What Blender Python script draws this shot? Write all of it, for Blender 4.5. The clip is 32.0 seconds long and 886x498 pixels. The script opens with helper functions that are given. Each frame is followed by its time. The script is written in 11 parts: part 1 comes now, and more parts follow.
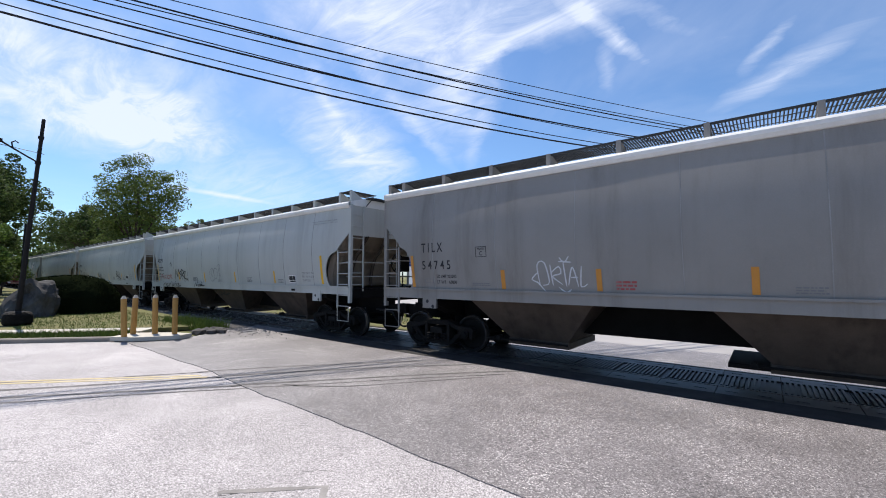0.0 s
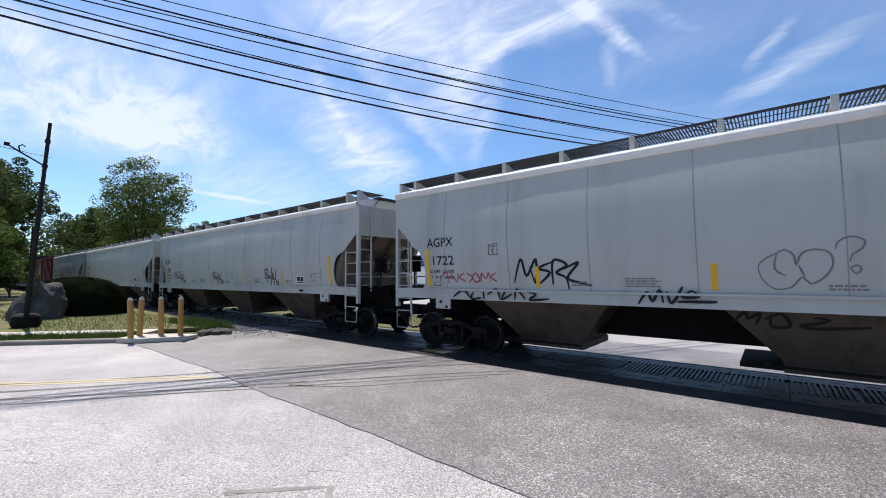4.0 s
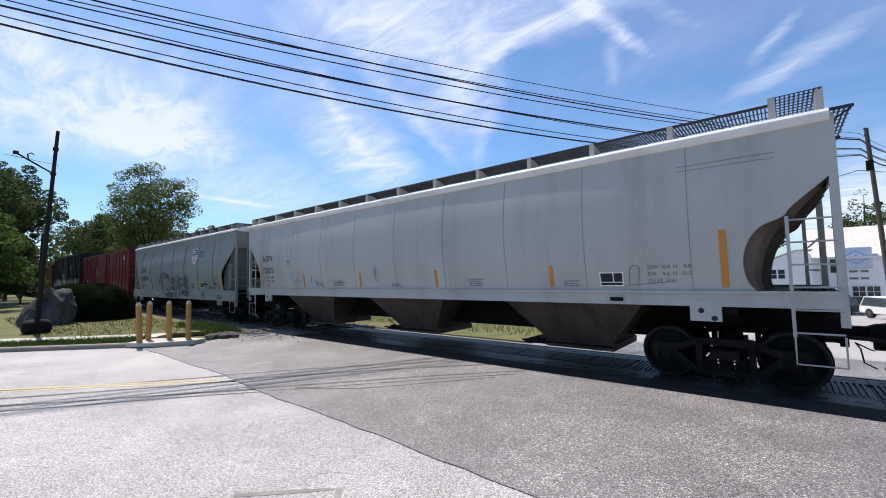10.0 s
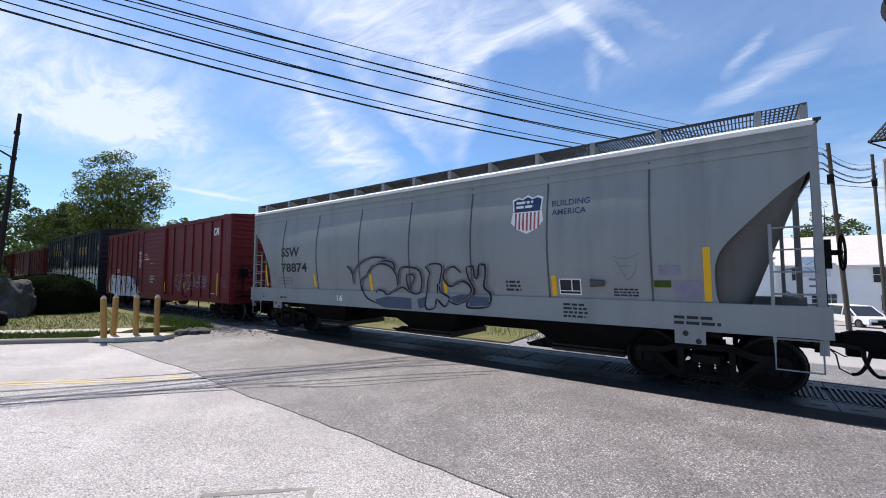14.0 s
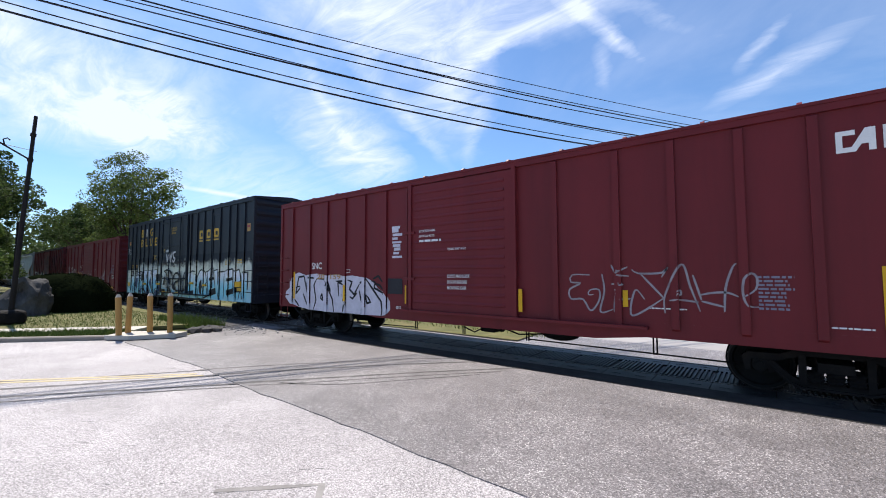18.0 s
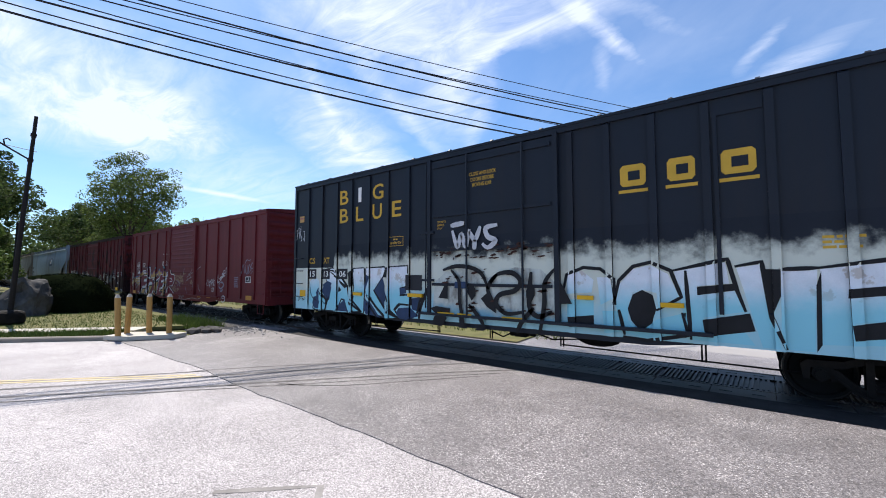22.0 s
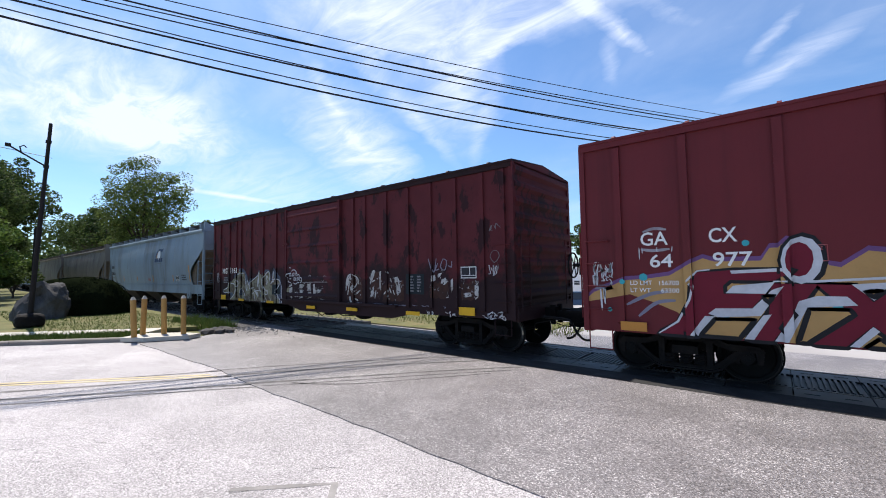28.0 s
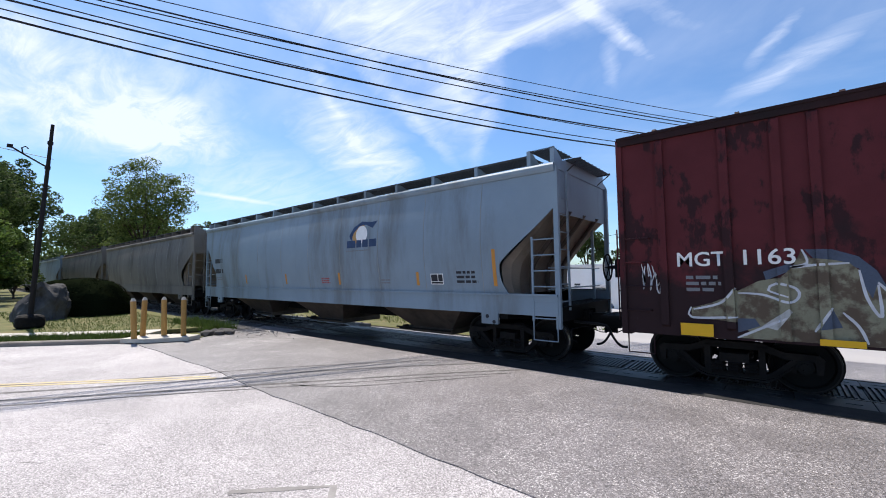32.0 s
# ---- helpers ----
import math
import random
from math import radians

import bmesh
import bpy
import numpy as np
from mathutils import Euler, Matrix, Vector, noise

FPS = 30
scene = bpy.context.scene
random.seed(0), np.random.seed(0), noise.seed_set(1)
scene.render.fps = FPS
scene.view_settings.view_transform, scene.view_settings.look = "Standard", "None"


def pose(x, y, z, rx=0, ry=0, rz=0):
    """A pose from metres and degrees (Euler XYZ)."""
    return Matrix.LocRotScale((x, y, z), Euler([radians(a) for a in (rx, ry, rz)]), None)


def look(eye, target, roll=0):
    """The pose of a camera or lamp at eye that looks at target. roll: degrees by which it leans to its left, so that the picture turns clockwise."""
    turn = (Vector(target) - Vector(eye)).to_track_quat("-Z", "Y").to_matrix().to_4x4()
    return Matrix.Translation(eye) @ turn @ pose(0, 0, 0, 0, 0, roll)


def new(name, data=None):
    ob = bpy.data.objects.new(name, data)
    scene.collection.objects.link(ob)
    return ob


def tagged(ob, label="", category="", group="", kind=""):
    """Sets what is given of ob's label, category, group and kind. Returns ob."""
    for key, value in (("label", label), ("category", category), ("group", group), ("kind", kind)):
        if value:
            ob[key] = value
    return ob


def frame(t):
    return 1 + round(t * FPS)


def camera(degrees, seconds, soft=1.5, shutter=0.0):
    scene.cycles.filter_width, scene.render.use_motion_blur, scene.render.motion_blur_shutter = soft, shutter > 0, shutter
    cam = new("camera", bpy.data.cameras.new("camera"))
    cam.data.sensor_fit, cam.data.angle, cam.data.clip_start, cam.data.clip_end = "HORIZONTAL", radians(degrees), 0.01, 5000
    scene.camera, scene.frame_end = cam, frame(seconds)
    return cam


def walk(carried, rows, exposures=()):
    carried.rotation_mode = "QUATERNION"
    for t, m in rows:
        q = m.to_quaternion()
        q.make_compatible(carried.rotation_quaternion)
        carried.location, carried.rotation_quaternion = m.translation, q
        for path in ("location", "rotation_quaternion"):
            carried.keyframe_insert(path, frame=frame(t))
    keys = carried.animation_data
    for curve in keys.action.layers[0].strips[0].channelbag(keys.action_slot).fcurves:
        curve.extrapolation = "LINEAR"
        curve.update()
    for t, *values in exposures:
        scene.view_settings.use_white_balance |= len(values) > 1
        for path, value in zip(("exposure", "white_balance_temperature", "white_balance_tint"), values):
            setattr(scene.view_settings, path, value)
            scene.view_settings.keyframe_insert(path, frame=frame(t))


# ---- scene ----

# ---------- camera ----------
EYE = (0.0, 0.0, 1.95)
cam = camera(94.87, 32.0, soft=1.0)
TURNS = [
    (0.0, 93.671, 0.089, 38.609),
    (0.5, 93.673, 0.246, 38.621),
    (1.0, 93.685, 0.428, 38.791),
    (1.5, 93.604, 0.673, 39.014),
    (2.0, 93.568, 0.655, 39.111),
    (2.5, 93.621, 0.511, 39.086),
    (3.0, 93.582, 0.447, 39.033),
    (3.5, 93.650, 0.407, 39.078),
    (5.5, 93.431, 0.831, 39.523),
    (6.0, 93.288, 0.878, 39.616),
    (6.5, 93.245, 0.761, 39.648),
    (7.0, 93.250, 0.651, 39.532),
    (7.5, 93.396, 0.564, 39.266),
    (8.0, 93.548, 0.690, 39.030),
    (8.5, 93.710, 0.855, 38.964),
    (9.0, 93.818, 0.983, 39.153),
    (9.5, 93.811, 1.144, 39.516),
    (10.0, 93.781, 1.258, 39.901),
    (10.5, 93.839, 1.228, 40.148),
    (11.0, 93.959, 1.064, 40.147),
    (11.5, 94.015, 0.884, 39.825),
    (12.0, 93.980, 0.686, 39.189),
    (12.5, 93.798, 0.513, 38.389),
    (13.0, 93.708, 0.341, 37.653),
    (13.5, 93.722, 0.001, 37.077),
    (14.0, 93.657, -0.020, 36.897),
    (14.5, 93.656, -0.141, 36.992),
    (16.5, 93.300, 0.078, 38.216),
    (17.0, 93.210, 0.213, 38.294),
    (17.5, 93.185, 0.269, 38.246),
    (18.0, 93.354, 0.183, 38.114),
    (18.5, 93.548, 0.097, 38.057),
    (19.0, 93.673, 0.125, 38.158),
    (19.5, 93.732, 0.136, 38.388),
    (20.0, 93.748, 0.182, 38.607),
    (20.5, 93.665, 0.211, 38.605),
    (21.0, 93.531, 0.238, 38.448),
    (21.5, 93.532, 0.097, 38.218),
    (22.0, 93.547, 0.027, 38.073),
    (22.5, 93.515, 0.123, 38.222),
    (23.0, 93.480, 0.291, 38.462),
    (23.5, 93.425, 0.588, 38.745),
    (24.0, 93.343, 0.834, 38.900),
    (24.5, 93.218, 1.024, 38.974),
    (25.0, 93.056, 1.242, 39.096),
    (25.5, 93.050, 1.222, 39.299),
    (27.5, 93.371, 1.063, 39.592),
    (28.0, 93.240, 0.909, 39.377),
    (28.5, 93.136, 0.726, 39.180),
    (29.0, 93.088, 0.645, 39.095),
    (29.5, 93.058, 0.713, 39.133),
    (30.0, 93.246, 0.603, 39.196),
    (30.5, 93.327, 0.721, 39.263),
    (31.0, 93.407, 0.768, 39.263),
    (31.5, 93.449, 0.820, 39.317),
    (32.0, 93.571, 0.707, 39.423),
]
# the camera opens up a little while the dark boxcars fill its view
walk(cam, [(t, pose(*EYE, a, b, c)) for t, a, b, c in TURNS], [(0.0, 0.43), (14.0, 0.42), (18.0, 0.58), (29.0, 0.6), (32.0, 0.55)])

# ---------- world, sun, exposure ----------
SUN_EL, SUN_AZ = radians(61), radians(-81.5)   # azimuth from +y towards +x
SUN_DIR = Vector((math.sin(SUN_AZ) * math.cos(SUN_EL), math.cos(SUN_AZ) * math.cos(SUN_EL), math.sin(SUN_EL)))
scene.view_settings.exposure = 0.43


def make_world():
    wd = bpy.data.worlds.new("sky")
    scene.world = wd
    wd.use_nodes = True
    nt = wd.node_tree
    nt.nodes.clear()
    N = nt.nodes.new
    L = nt.links.new
    out, bg = N("ShaderNodeOutputWorld"), N("ShaderNodeBackground")
    sky = N("ShaderNodeTexSky")
    sky.sky_type = "NISHITA"
    sky.sun_disc = False
    sky.sun_elevation, sky.sun_rotation = SUN_EL, SUN_AZ
    sky.air_density, sky.dust_density, sky.ozone_density = 1.0, 0.6, 2.0
    tc = N("ShaderNodeTexCoord")
    # project the direction onto a high flat cloud layer
    sep = N("ShaderNodeSeparateXYZ")
    L(tc.outputs["Generated"], sep.inputs[0])
    lift = N("ShaderNodeMath"); lift.operation = "MAXIMUM"; lift.inputs[1].default_value = 0.03
    L(sep.outputs["Z"], lift.inputs[0])
    lift2 = N("ShaderNodeMath"); lift2.operation = "ADD"; lift2.inputs[1].default_value = 0.12
    L(lift.outputs[0], lift2.inputs[0])
    px, py = N("ShaderNodeMath"), N("ShaderNodeMath")
    px.operation = py.operation = "DIVIDE"
    L(sep.outputs["X"], px.inputs[0]); L(lift2.outputs[0], px.inputs[1])
    L(sep.outputs["Y"], py.inputs[0]); L(lift2.outputs[0], py.inputs[1])
    com = N("ShaderNodeCombineXYZ")
    L(px.outputs[0], com.inputs[0]); L(py.outputs[0], com.inputs[1])

    def layer(scale, stretch, turn, detail, rough, lo, hi, distort, shift):
        mp = N("ShaderNodeMapping")
        mp.inputs["Rotation"].default_value = (0, 0, radians(turn))
        mp.inputs["Scale"].default_value = (scale, scale * stretch, 1)
        mp.inputs["Location"].default_value = shift
        L(com.outputs[0], mp.inputs[0])
        no = N("ShaderNodeTexNoise")
        no.inputs["Scale"].default_value = 1.0
        no.inputs["Detail"].default_value = detail
        no.inputs["Roughness"].default_value = rough
        no.inputs["Distortion"].default_value = distort
        L(mp.outputs[0], no.inputs["Vector"])
        mr = N("ShaderNodeMapRange")
        mr.interpolation_type = "SMOOTHSTEP"
        mr.inputs[1].default_value, mr.inputs[2].default_value = lo, hi
        L(no.outputs["Fac"], mr.inputs[0])
        return mr.outputs[0]

    def math2(op, a, b):
        n = N("ShaderNodeMath")
        n.operation = op
        for sock, v in zip(n.inputs, (a, b)):
            if isinstance(v, float):
                sock.default_value = v
            else:
                L(v, sock)
        return n.outputs[0]

    # the cloud layer's plane, stirred so that no bank or wisp has a smooth edge
    stir = N("ShaderNodeTexNoise")
    stir.inputs["Scale"].default_value, stir.inputs["Detail"].default_value, stir.inputs["Roughness"].default_value = 1.7, 6, 0.62
    L(com.outputs[0], stir.inputs["Vector"])
    off = N("ShaderNodeVectorMath"); off.operation = "SUBTRACT"; off.inputs[1].default_value = (0.5, 0.5, 0.5)
    L(stir.outputs["Color"], off.inputs[0])

    def banks(rows, wander):
        """Soft elongated clouds: centre, turn, half length, half width, density."""
        st = N("ShaderNodeVectorMath"); st.operation = "MULTIPLY_ADD"
        L(off.outputs[0], st.inputs[0]); L(com.outputs[0], st.inputs[2])
        st.inputs[1].default_value = (wander, wander, 0)
        total = None
        for x, y, turn, half_l, half_w, dens in rows:
            mp = N("ShaderNodeMapping"); mp.vector_type = "TEXTURE"
            mp.inputs["Location"].default_value = (x, y, 0)
            mp.inputs["Rotation"].default_value = (0, 0, radians(turn))
            mp.inputs["Scale"].default_value = (half_l * 1.25, half_w * 1.25, 1)
            L(st.outputs[0], mp.inputs[0])
            gr = N("ShaderNodeTexGradient"); gr.gradient_type = "SPHERICAL"
            L(mp.outputs[0], gr.inputs[0])
            d = math2("MULTIPLY", gr.outputs["Fac"], dens)
            total = d if total is None else math2("ADD", total, d)
        return total

    soft = banks([(-2.19, 0.37, 108, 0.54, 0.59, 0.9), (-2.27, 0.66, 78, 0.27, 0.385, 0.7), (-1.81, 0.10, 69, 0.16, 0.2, 0.5), (-1.0, 0.77, 42, 0.23, 0.17, 0.8), (-1.78, 1.45, 127, 0.76, 0.27, 0.75),
                  (-0.94, 1.17, 120, 0.86, 0.24, 0.65), (0.37, 4.48, 24, 0.74, 2.18, 0.9), (-2.8, 1.33, 51, 0.73, 0.75, 0.4), (-0.59, 1.15, 10, 0.28, 0.18, 0.5)], 0.55)
    wisp = banks([(-0.71, 1.24, -6, 0.37, 0.052, 0.6), (-0.38, 1.38, 74, 0.29, 0.031, 0.85), (-0.44, 1.57, 104, 0.27, 0.039, 0.4), (0.02, 1.75, -64, 0.17, 0.037, 0.55), (0.08, 1.93, -43, 0.33, 0.079, 0.65),
                  (-1.3, 1.37, 111, 0.74, 0.052, 0.45), (-1.51, 1.1, 128, 0.54, 0.046, 0.45), (-0.2, 1.44, 59, 0.27, 0.042, 0.35), (-1.14, 1.74, -49, 0.57, 0.049, 0.3)], 0.22)
    trail = banks([(-3.11, 1.33, 87, 0.32, 0.06, 0.9)], 0.03)
    # fine fibres inside the banks
    fib = layer(2.2, 2.6, 25, 8, 0.66, 0.30, 0.72, 0.9, (1.3, 0.4, 0))
    fib2 = math2("MULTIPLY_ADD", fib, 1.1)
    fib2.node.inputs[2].default_value = 0.45
    a = math2("MULTIPLY", math2("MULTIPLY", soft, 1.0), fib2)
    b = math2("MULTIPLY", wisp, math2("MULTIPLY", fib2, 0.72))
    # a thin veil over the whole sky
    veil = math2("MULTIPLY", layer(0.62, 1.3, 20, 7, 0.58, 0.40, 0.80, 0.6, (2.3, 0.4, 0)), 0.30)
    allc = math2("MAXIMUM", math2("ADD", math2("ADD", a, b), math2("MULTIPLY", trail, 0.8)), veil)
    cap = N("ShaderNodeMath"); cap.operation = "MINIMUM"; cap.inputs[1].default_value = 0.85
    L(allc, cap.inputs[0])
    mix = N("ShaderNodeMix"); mix.data_type = "RGBA"
    L(cap.outputs[0], mix.inputs["Factor"])
    deep = N("ShaderNodeMix"); deep.data_type = "RGBA"; deep.blend_type = "MULTIPLY"
    deep.inputs["Factor"].default_value = 1.0
    deep.inputs["B"].default_value = (0.74, 0.94, 1.15, 1)
    L(sky.outputs[0], deep.inputs["A"])
    L(deep.outputs["Result"], mix.inputs["A"])
    mix.inputs["B"].default_value = (6.5, 7.0, 8.2, 1)
    L(mix.outputs["Result"], bg.inputs["Color"])
    bg.inputs["Strength"].default_value = 0.105
    L(bg.outputs[0], out.inputs[0])


make_world()
sun = new("sun", bpy.data.lights.new("sun", "SUN"))
sun.data.energy, sun.data.angle, sun.data.color = 4.9, radians(0.53), (1.0, 0.935, 0.84)
sun.matrix_world = look(SUN_DIR * 80, (0, 0, 0))


# ---------- materials ----------
def mat(name, color, rough=0.6, metal=0.0, dark=0.8, light=1.1, scale=3.0, fine=60.0, bump=0.15, stretch=(1, 1, 1), dirt=None, dirt_amt=0.0,
        dirt_scale=0.8, dirt_stretch=(1, 1, 1), spec=0.2, per_object=0.0, rnd=0.0, dirt_from=0.45, dirt_soft=0.3):
    """Paint, metal, stone: a base colour with broad and fine variation, optional dirt in patches or streaks, and a fine bump."""
    m = bpy.data.materials.new(name)
    m.use_nodes = True
    nt = m.node_tree
    N, L = nt.nodes.new, nt.links.new
    bs = nt.nodes["Principled BSDF"]
    bs.inputs["Roughness"].default_value, bs.inputs["Metallic"].default_value = rough, metal
    bs.inputs["Specular IOR Level"].default_value = spec
    tc = N("ShaderNodeTexCoord")
    mp = N("ShaderNodeMapping"); mp.inputs["Scale"].default_value = stretch
    L(tc.outputs["Object"], mp.inputs[0])
    n1 = N("ShaderNodeTexNoise"); n1.inputs["Scale"].default_value = scale; n1.inputs["Detail"].default_value = 5; n1.inputs["Roughness"].default_value = 0.6
    n2 = N("ShaderNodeTexNoise"); n2.inputs["Scale"].default_value = fine; n2.inputs["Detail"].default_value = 3
    L(mp.outputs[0], n1.inputs[0]); L(tc.outputs["Object"], n2.inputs[0])
    add = N("ShaderNodeMath"); add.operation = "MULTIPLY_ADD"; add.inputs[1].default_value = 0.35
    L(n2.outputs["Fac"], add.inputs[0]); L(n1.outputs["Fac"], add.inputs[2])
    mr = N("ShaderNodeMapRange")
    mr.inputs[1].default_value, mr.inputs[2].default_value = 0.35, 1.0
    mr.inputs[3].default_value, mr.inputs[4].default_value = dark, light
    L(add.outputs[0], mr.inputs[0])
    val = mr.outputs[0]
    if per_object:
        oi = N("ShaderNodeObjectInfo")
        r2 = N("ShaderNodeMapRange"); r2.inputs[3].default_value, r2.inputs[4].default_value = 1 - per_object, 1 + per_object
        L(oi.outputs["Random"], r2.inputs[0])
        mu = N("ShaderNodeMath"); mu.operation = "MULTIPLY"
        L(val, mu.inputs[0]); L(r2.outputs[0], mu.inputs[1])
        val = mu.outputs[0]
    if rnd:
        ge = N("ShaderNodeNewGeometry")
        r3 = N("ShaderNodeMapRange"); r3.inputs[3].default_value, r3.inputs[4].default_value = 1 - rnd, 1 + rnd
        L(ge.outputs["Random Per Island"], r3.inputs[0])
        mu = N("ShaderNodeMath"); mu.operation = "MULTIPLY"
        L(val, mu.inputs[0]); L(r3.outputs[0], mu.inputs[1])
        val = mu.outputs[0]
    mc = N("ShaderNodeVectorMath"); mc.operation = "SCALE"
    mc.inputs[0].default_value = color
    L(val, mc.inputs["Scale"])
    col = mc.outputs[0]
    if dirt is not None:
        mp2 = N("ShaderNodeMapping"); mp2.inputs["Scale"].default_value = dirt_stretch
        L(tc.outputs["Object"], mp2.inputs[0])
        n3 = N("ShaderNodeTexNoise"); n3.inputs["Scale"].default_value = dirt_scale; n3.inputs["Detail"].default_value = 7; n3.inputs["Roughness"].default_value = 0.65
        L(mp2.outputs[0], n3.inputs[0])
        m3 = N("ShaderNodeMapRange"); m3.interpolation_type = "SMOOTHSTEP"
        m3.inputs[1].default_value, m3.inputs[2].default_value, m3.inputs[4].default_value = dirt_from, dirt_from + dirt_soft, dirt_amt
        L(n3.outputs["Fac"], m3.inputs[0])
        mx = N("ShaderNodeMix"); mx.data_type = "RGBA"
        mx.inputs["B"].default_value = (*dirt, 1)
        L(m3.outputs[0], mx.inputs["Factor"]); L(col, mx.inputs["A"])
        col = mx.outputs["Result"]
    L(col, bs.inputs["Base Color"])
    if bump:
        bu = N("ShaderNodeBump"); bu.inputs["Strength"].default_value = bump; bu.inputs["Distance"].default_value = 0.01
        L(add.outputs[0], bu.inputs["Height"])
        L(bu.outputs[0], bs.inputs["Normal"])
    return m


def road_mat(name, dark, base, light, chips_from, pit_amount, gloss):
    """Road surface: single stones of their own tone in a binder, pits, worn patches, faint stains."""
    m = bpy.data.materials.new(name)
    m.use_nodes = True
    nt = m.node_tree
    N, L = nt.nodes.new, nt.links.new
    bs = nt.nodes["Principled BSDF"]
    bs.inputs["Roughness"].default_value = gloss
    bs.inputs["Specular IOR Level"].default_value = 0.5
    tc = N("ShaderNodeTexCoord")

    def noise_fac(scale, detail, lo, hi, rough=0.6, out0=0.0, out1=1.0):
        n = N("ShaderNodeTexNoise")
        n.inputs["Scale"].default_value, n.inputs["Detail"].default_value, n.inputs["Roughness"].default_value = scale, detail, rough
        L(tc.outputs["Object"], n.inputs[0])
        r = N("ShaderNodeMapRange")
        r.inputs[1].default_value, r.inputs[2].default_value, r.inputs[3].default_value, r.inputs[4].default_value = lo, hi, out0, out1
        L(n.outputs["Fac"], r.inputs[0])
        return r.outputs[0]

    def stones(scale):
        vo = N("ShaderNodeTexVoronoi")
        vo.inputs["Scale"].default_value = scale
        L(tc.outputs["Object"], vo.inputs["Vector"])
        sp = N("ShaderNodeSeparateXYZ")
        L(vo.outputs["Color"], sp.inputs[0])
        return sp.outputs["X"], vo.outputs["Distance"]

    def scaled(col, fac):
        sc = N("ShaderNodeVectorMath"); sc.operation = "SCALE"
        L(col, sc.inputs[0]); L(fac, sc.inputs["Scale"])
        return sc.outputs[0]
    tone, dist = stones(88)
    # more pale stones show where traffic has worn the binder
    worn = noise_fac(0.7, 6, 0.40, 0.66, 0.65, -0.12, 0.10)
    ad = N("ShaderNodeMath"); ad.operation = "ADD"
    L(tone, ad.inputs[0]); L(worn, ad.inputs[1])
    ramp = N("ShaderNodeValToRGB")
    el = ramp.color_ramp.elements
    el[0].position, el[0].color = 0.0, (*dark, 1)
    el[1].position, el[1].color = 1.0, (*light, 1)
    for p, c in ((chips_from * 0.45, tuple(0.5 * (a + b) for a, b in zip(dark, base))), (chips_from, base)):
        e = el.new(p)
        e.color = (*c, 1)
    L(ad.outputs[0], ramp.inputs[0])
    fine, _ = stones(190)
    fr = N("ShaderNodeMapRange"); fr.inputs[3].default_value, fr.inputs[4].default_value = 0.62, 1.36
    L(fine, fr.inputs[0])
    c = scaled(ramp.outputs["Color"], fr.outputs[0])
    c = scaled(c, noise_fac(52, 4, 0.34, 0.46, 0.7, 1.0 - pit_amount, 1.0))
    c = scaled(c, noise_fac(0.22, 6, 0.35, 0.70, 0.65, 1.12, 0.82))
    L(c, bs.inputs["Base Color"])
    bu = N("ShaderNodeBump")
    bu.inputs["Strength"].default_value, bu.inputs["Distance"].default_value = 0.6, 0.005
    L(dist, bu.inputs["Height"])
    L(bu.outputs[0], bs.inputs["Normal"])
    return m


def fade(m, color, z_full, z_none, scale=1.5, rough=0.35):
    """A second coat of paint or soot, full at one height and gone at another, with a ragged edge."""
    nt = m.node_tree
    N, L = nt.nodes.new, nt.links.new
    bs = nt.nodes["Principled BSDF"]
    old = bs.inputs["Base Color"].links[0].from_socket
    tc, sep = N("ShaderNodeTexCoord"), N("ShaderNodeSeparateXYZ")
    L(tc.outputs["Object"], sep.inputs[0])
    no = N("ShaderNodeTexNoise")
    no.inputs["Scale"].default_value, no.inputs["Detail"].default_value, no.inputs["Roughness"].default_value = scale, 7, 0.62
    L(tc.outputs["Object"], no.inputs[0])
    ad = N("ShaderNodeMath"); ad.operation = "MULTIPLY_ADD"; ad.inputs[1].default_value = rough * 4
    L(no.outputs["Fac"], ad.inputs[0]); L(sep.outputs["Z"], ad.inputs[2])
    mr = N("ShaderNodeMapRange"); mr.interpolation_type = "SMOOTHSTEP"
    mr.inputs[1].default_value, mr.inputs[2].default_value = z_full + rough * 2, z_none + rough * 2
    mr.inputs[3].default_value, mr.inputs[4].default_value = 1.0, 0.0
    L(ad.outputs[0], mr.inputs[0])
    mx = N("ShaderNodeMix"); mx.data_type = "RGBA"
    mx.inputs["B"].default_value = (*color, 1)
    L(mr.outputs[0], mx.inputs["Factor"]); L(old, mx.inputs["A"])
    L(mx.outputs["Result"], bs.inputs["Base Color"])
    return m


STREAK = (1.6, 1.6, 0.12)
M_WHITE = mat("hopper_white_paint", (0.43, 0.432, 0.41), 0.45, dark=0.9, light=1.06, dirt=(0.24, 0.225, 0.205), dirt_amt=0.5, dirt_stretch=STREAK, scale=0.5)
M_GREY0 = mat("hopper_old_grey_paint", (0.265, 0.25, 0.235), 0.5, dark=0.8, light=1.1, dirt=(0.15, 0.13, 0.115), dirt_amt=0.75, dirt_stretch=STREAK, scale=0.5)
M_SEAM = mat("grimy_weld_seam", (0.30, 0.295, 0.285), 0.6, dark=0.6, light=1.2, scale=1.5)
M_RIB = mat("grimy_side_rib", (0.10, 0.10, 0.10), 0.6, dark=0.6, light=1.2, scale=1.5)
M_SSW = mat("hopper_blue_grey_paint", (0.25, 0.264, 0.262), 0.45, dark=0.88, light=1.08, dirt=(0.115, 0.115, 0.115), dirt_amt=0.45, dirt_stretch=STREAK, scale=0.5)
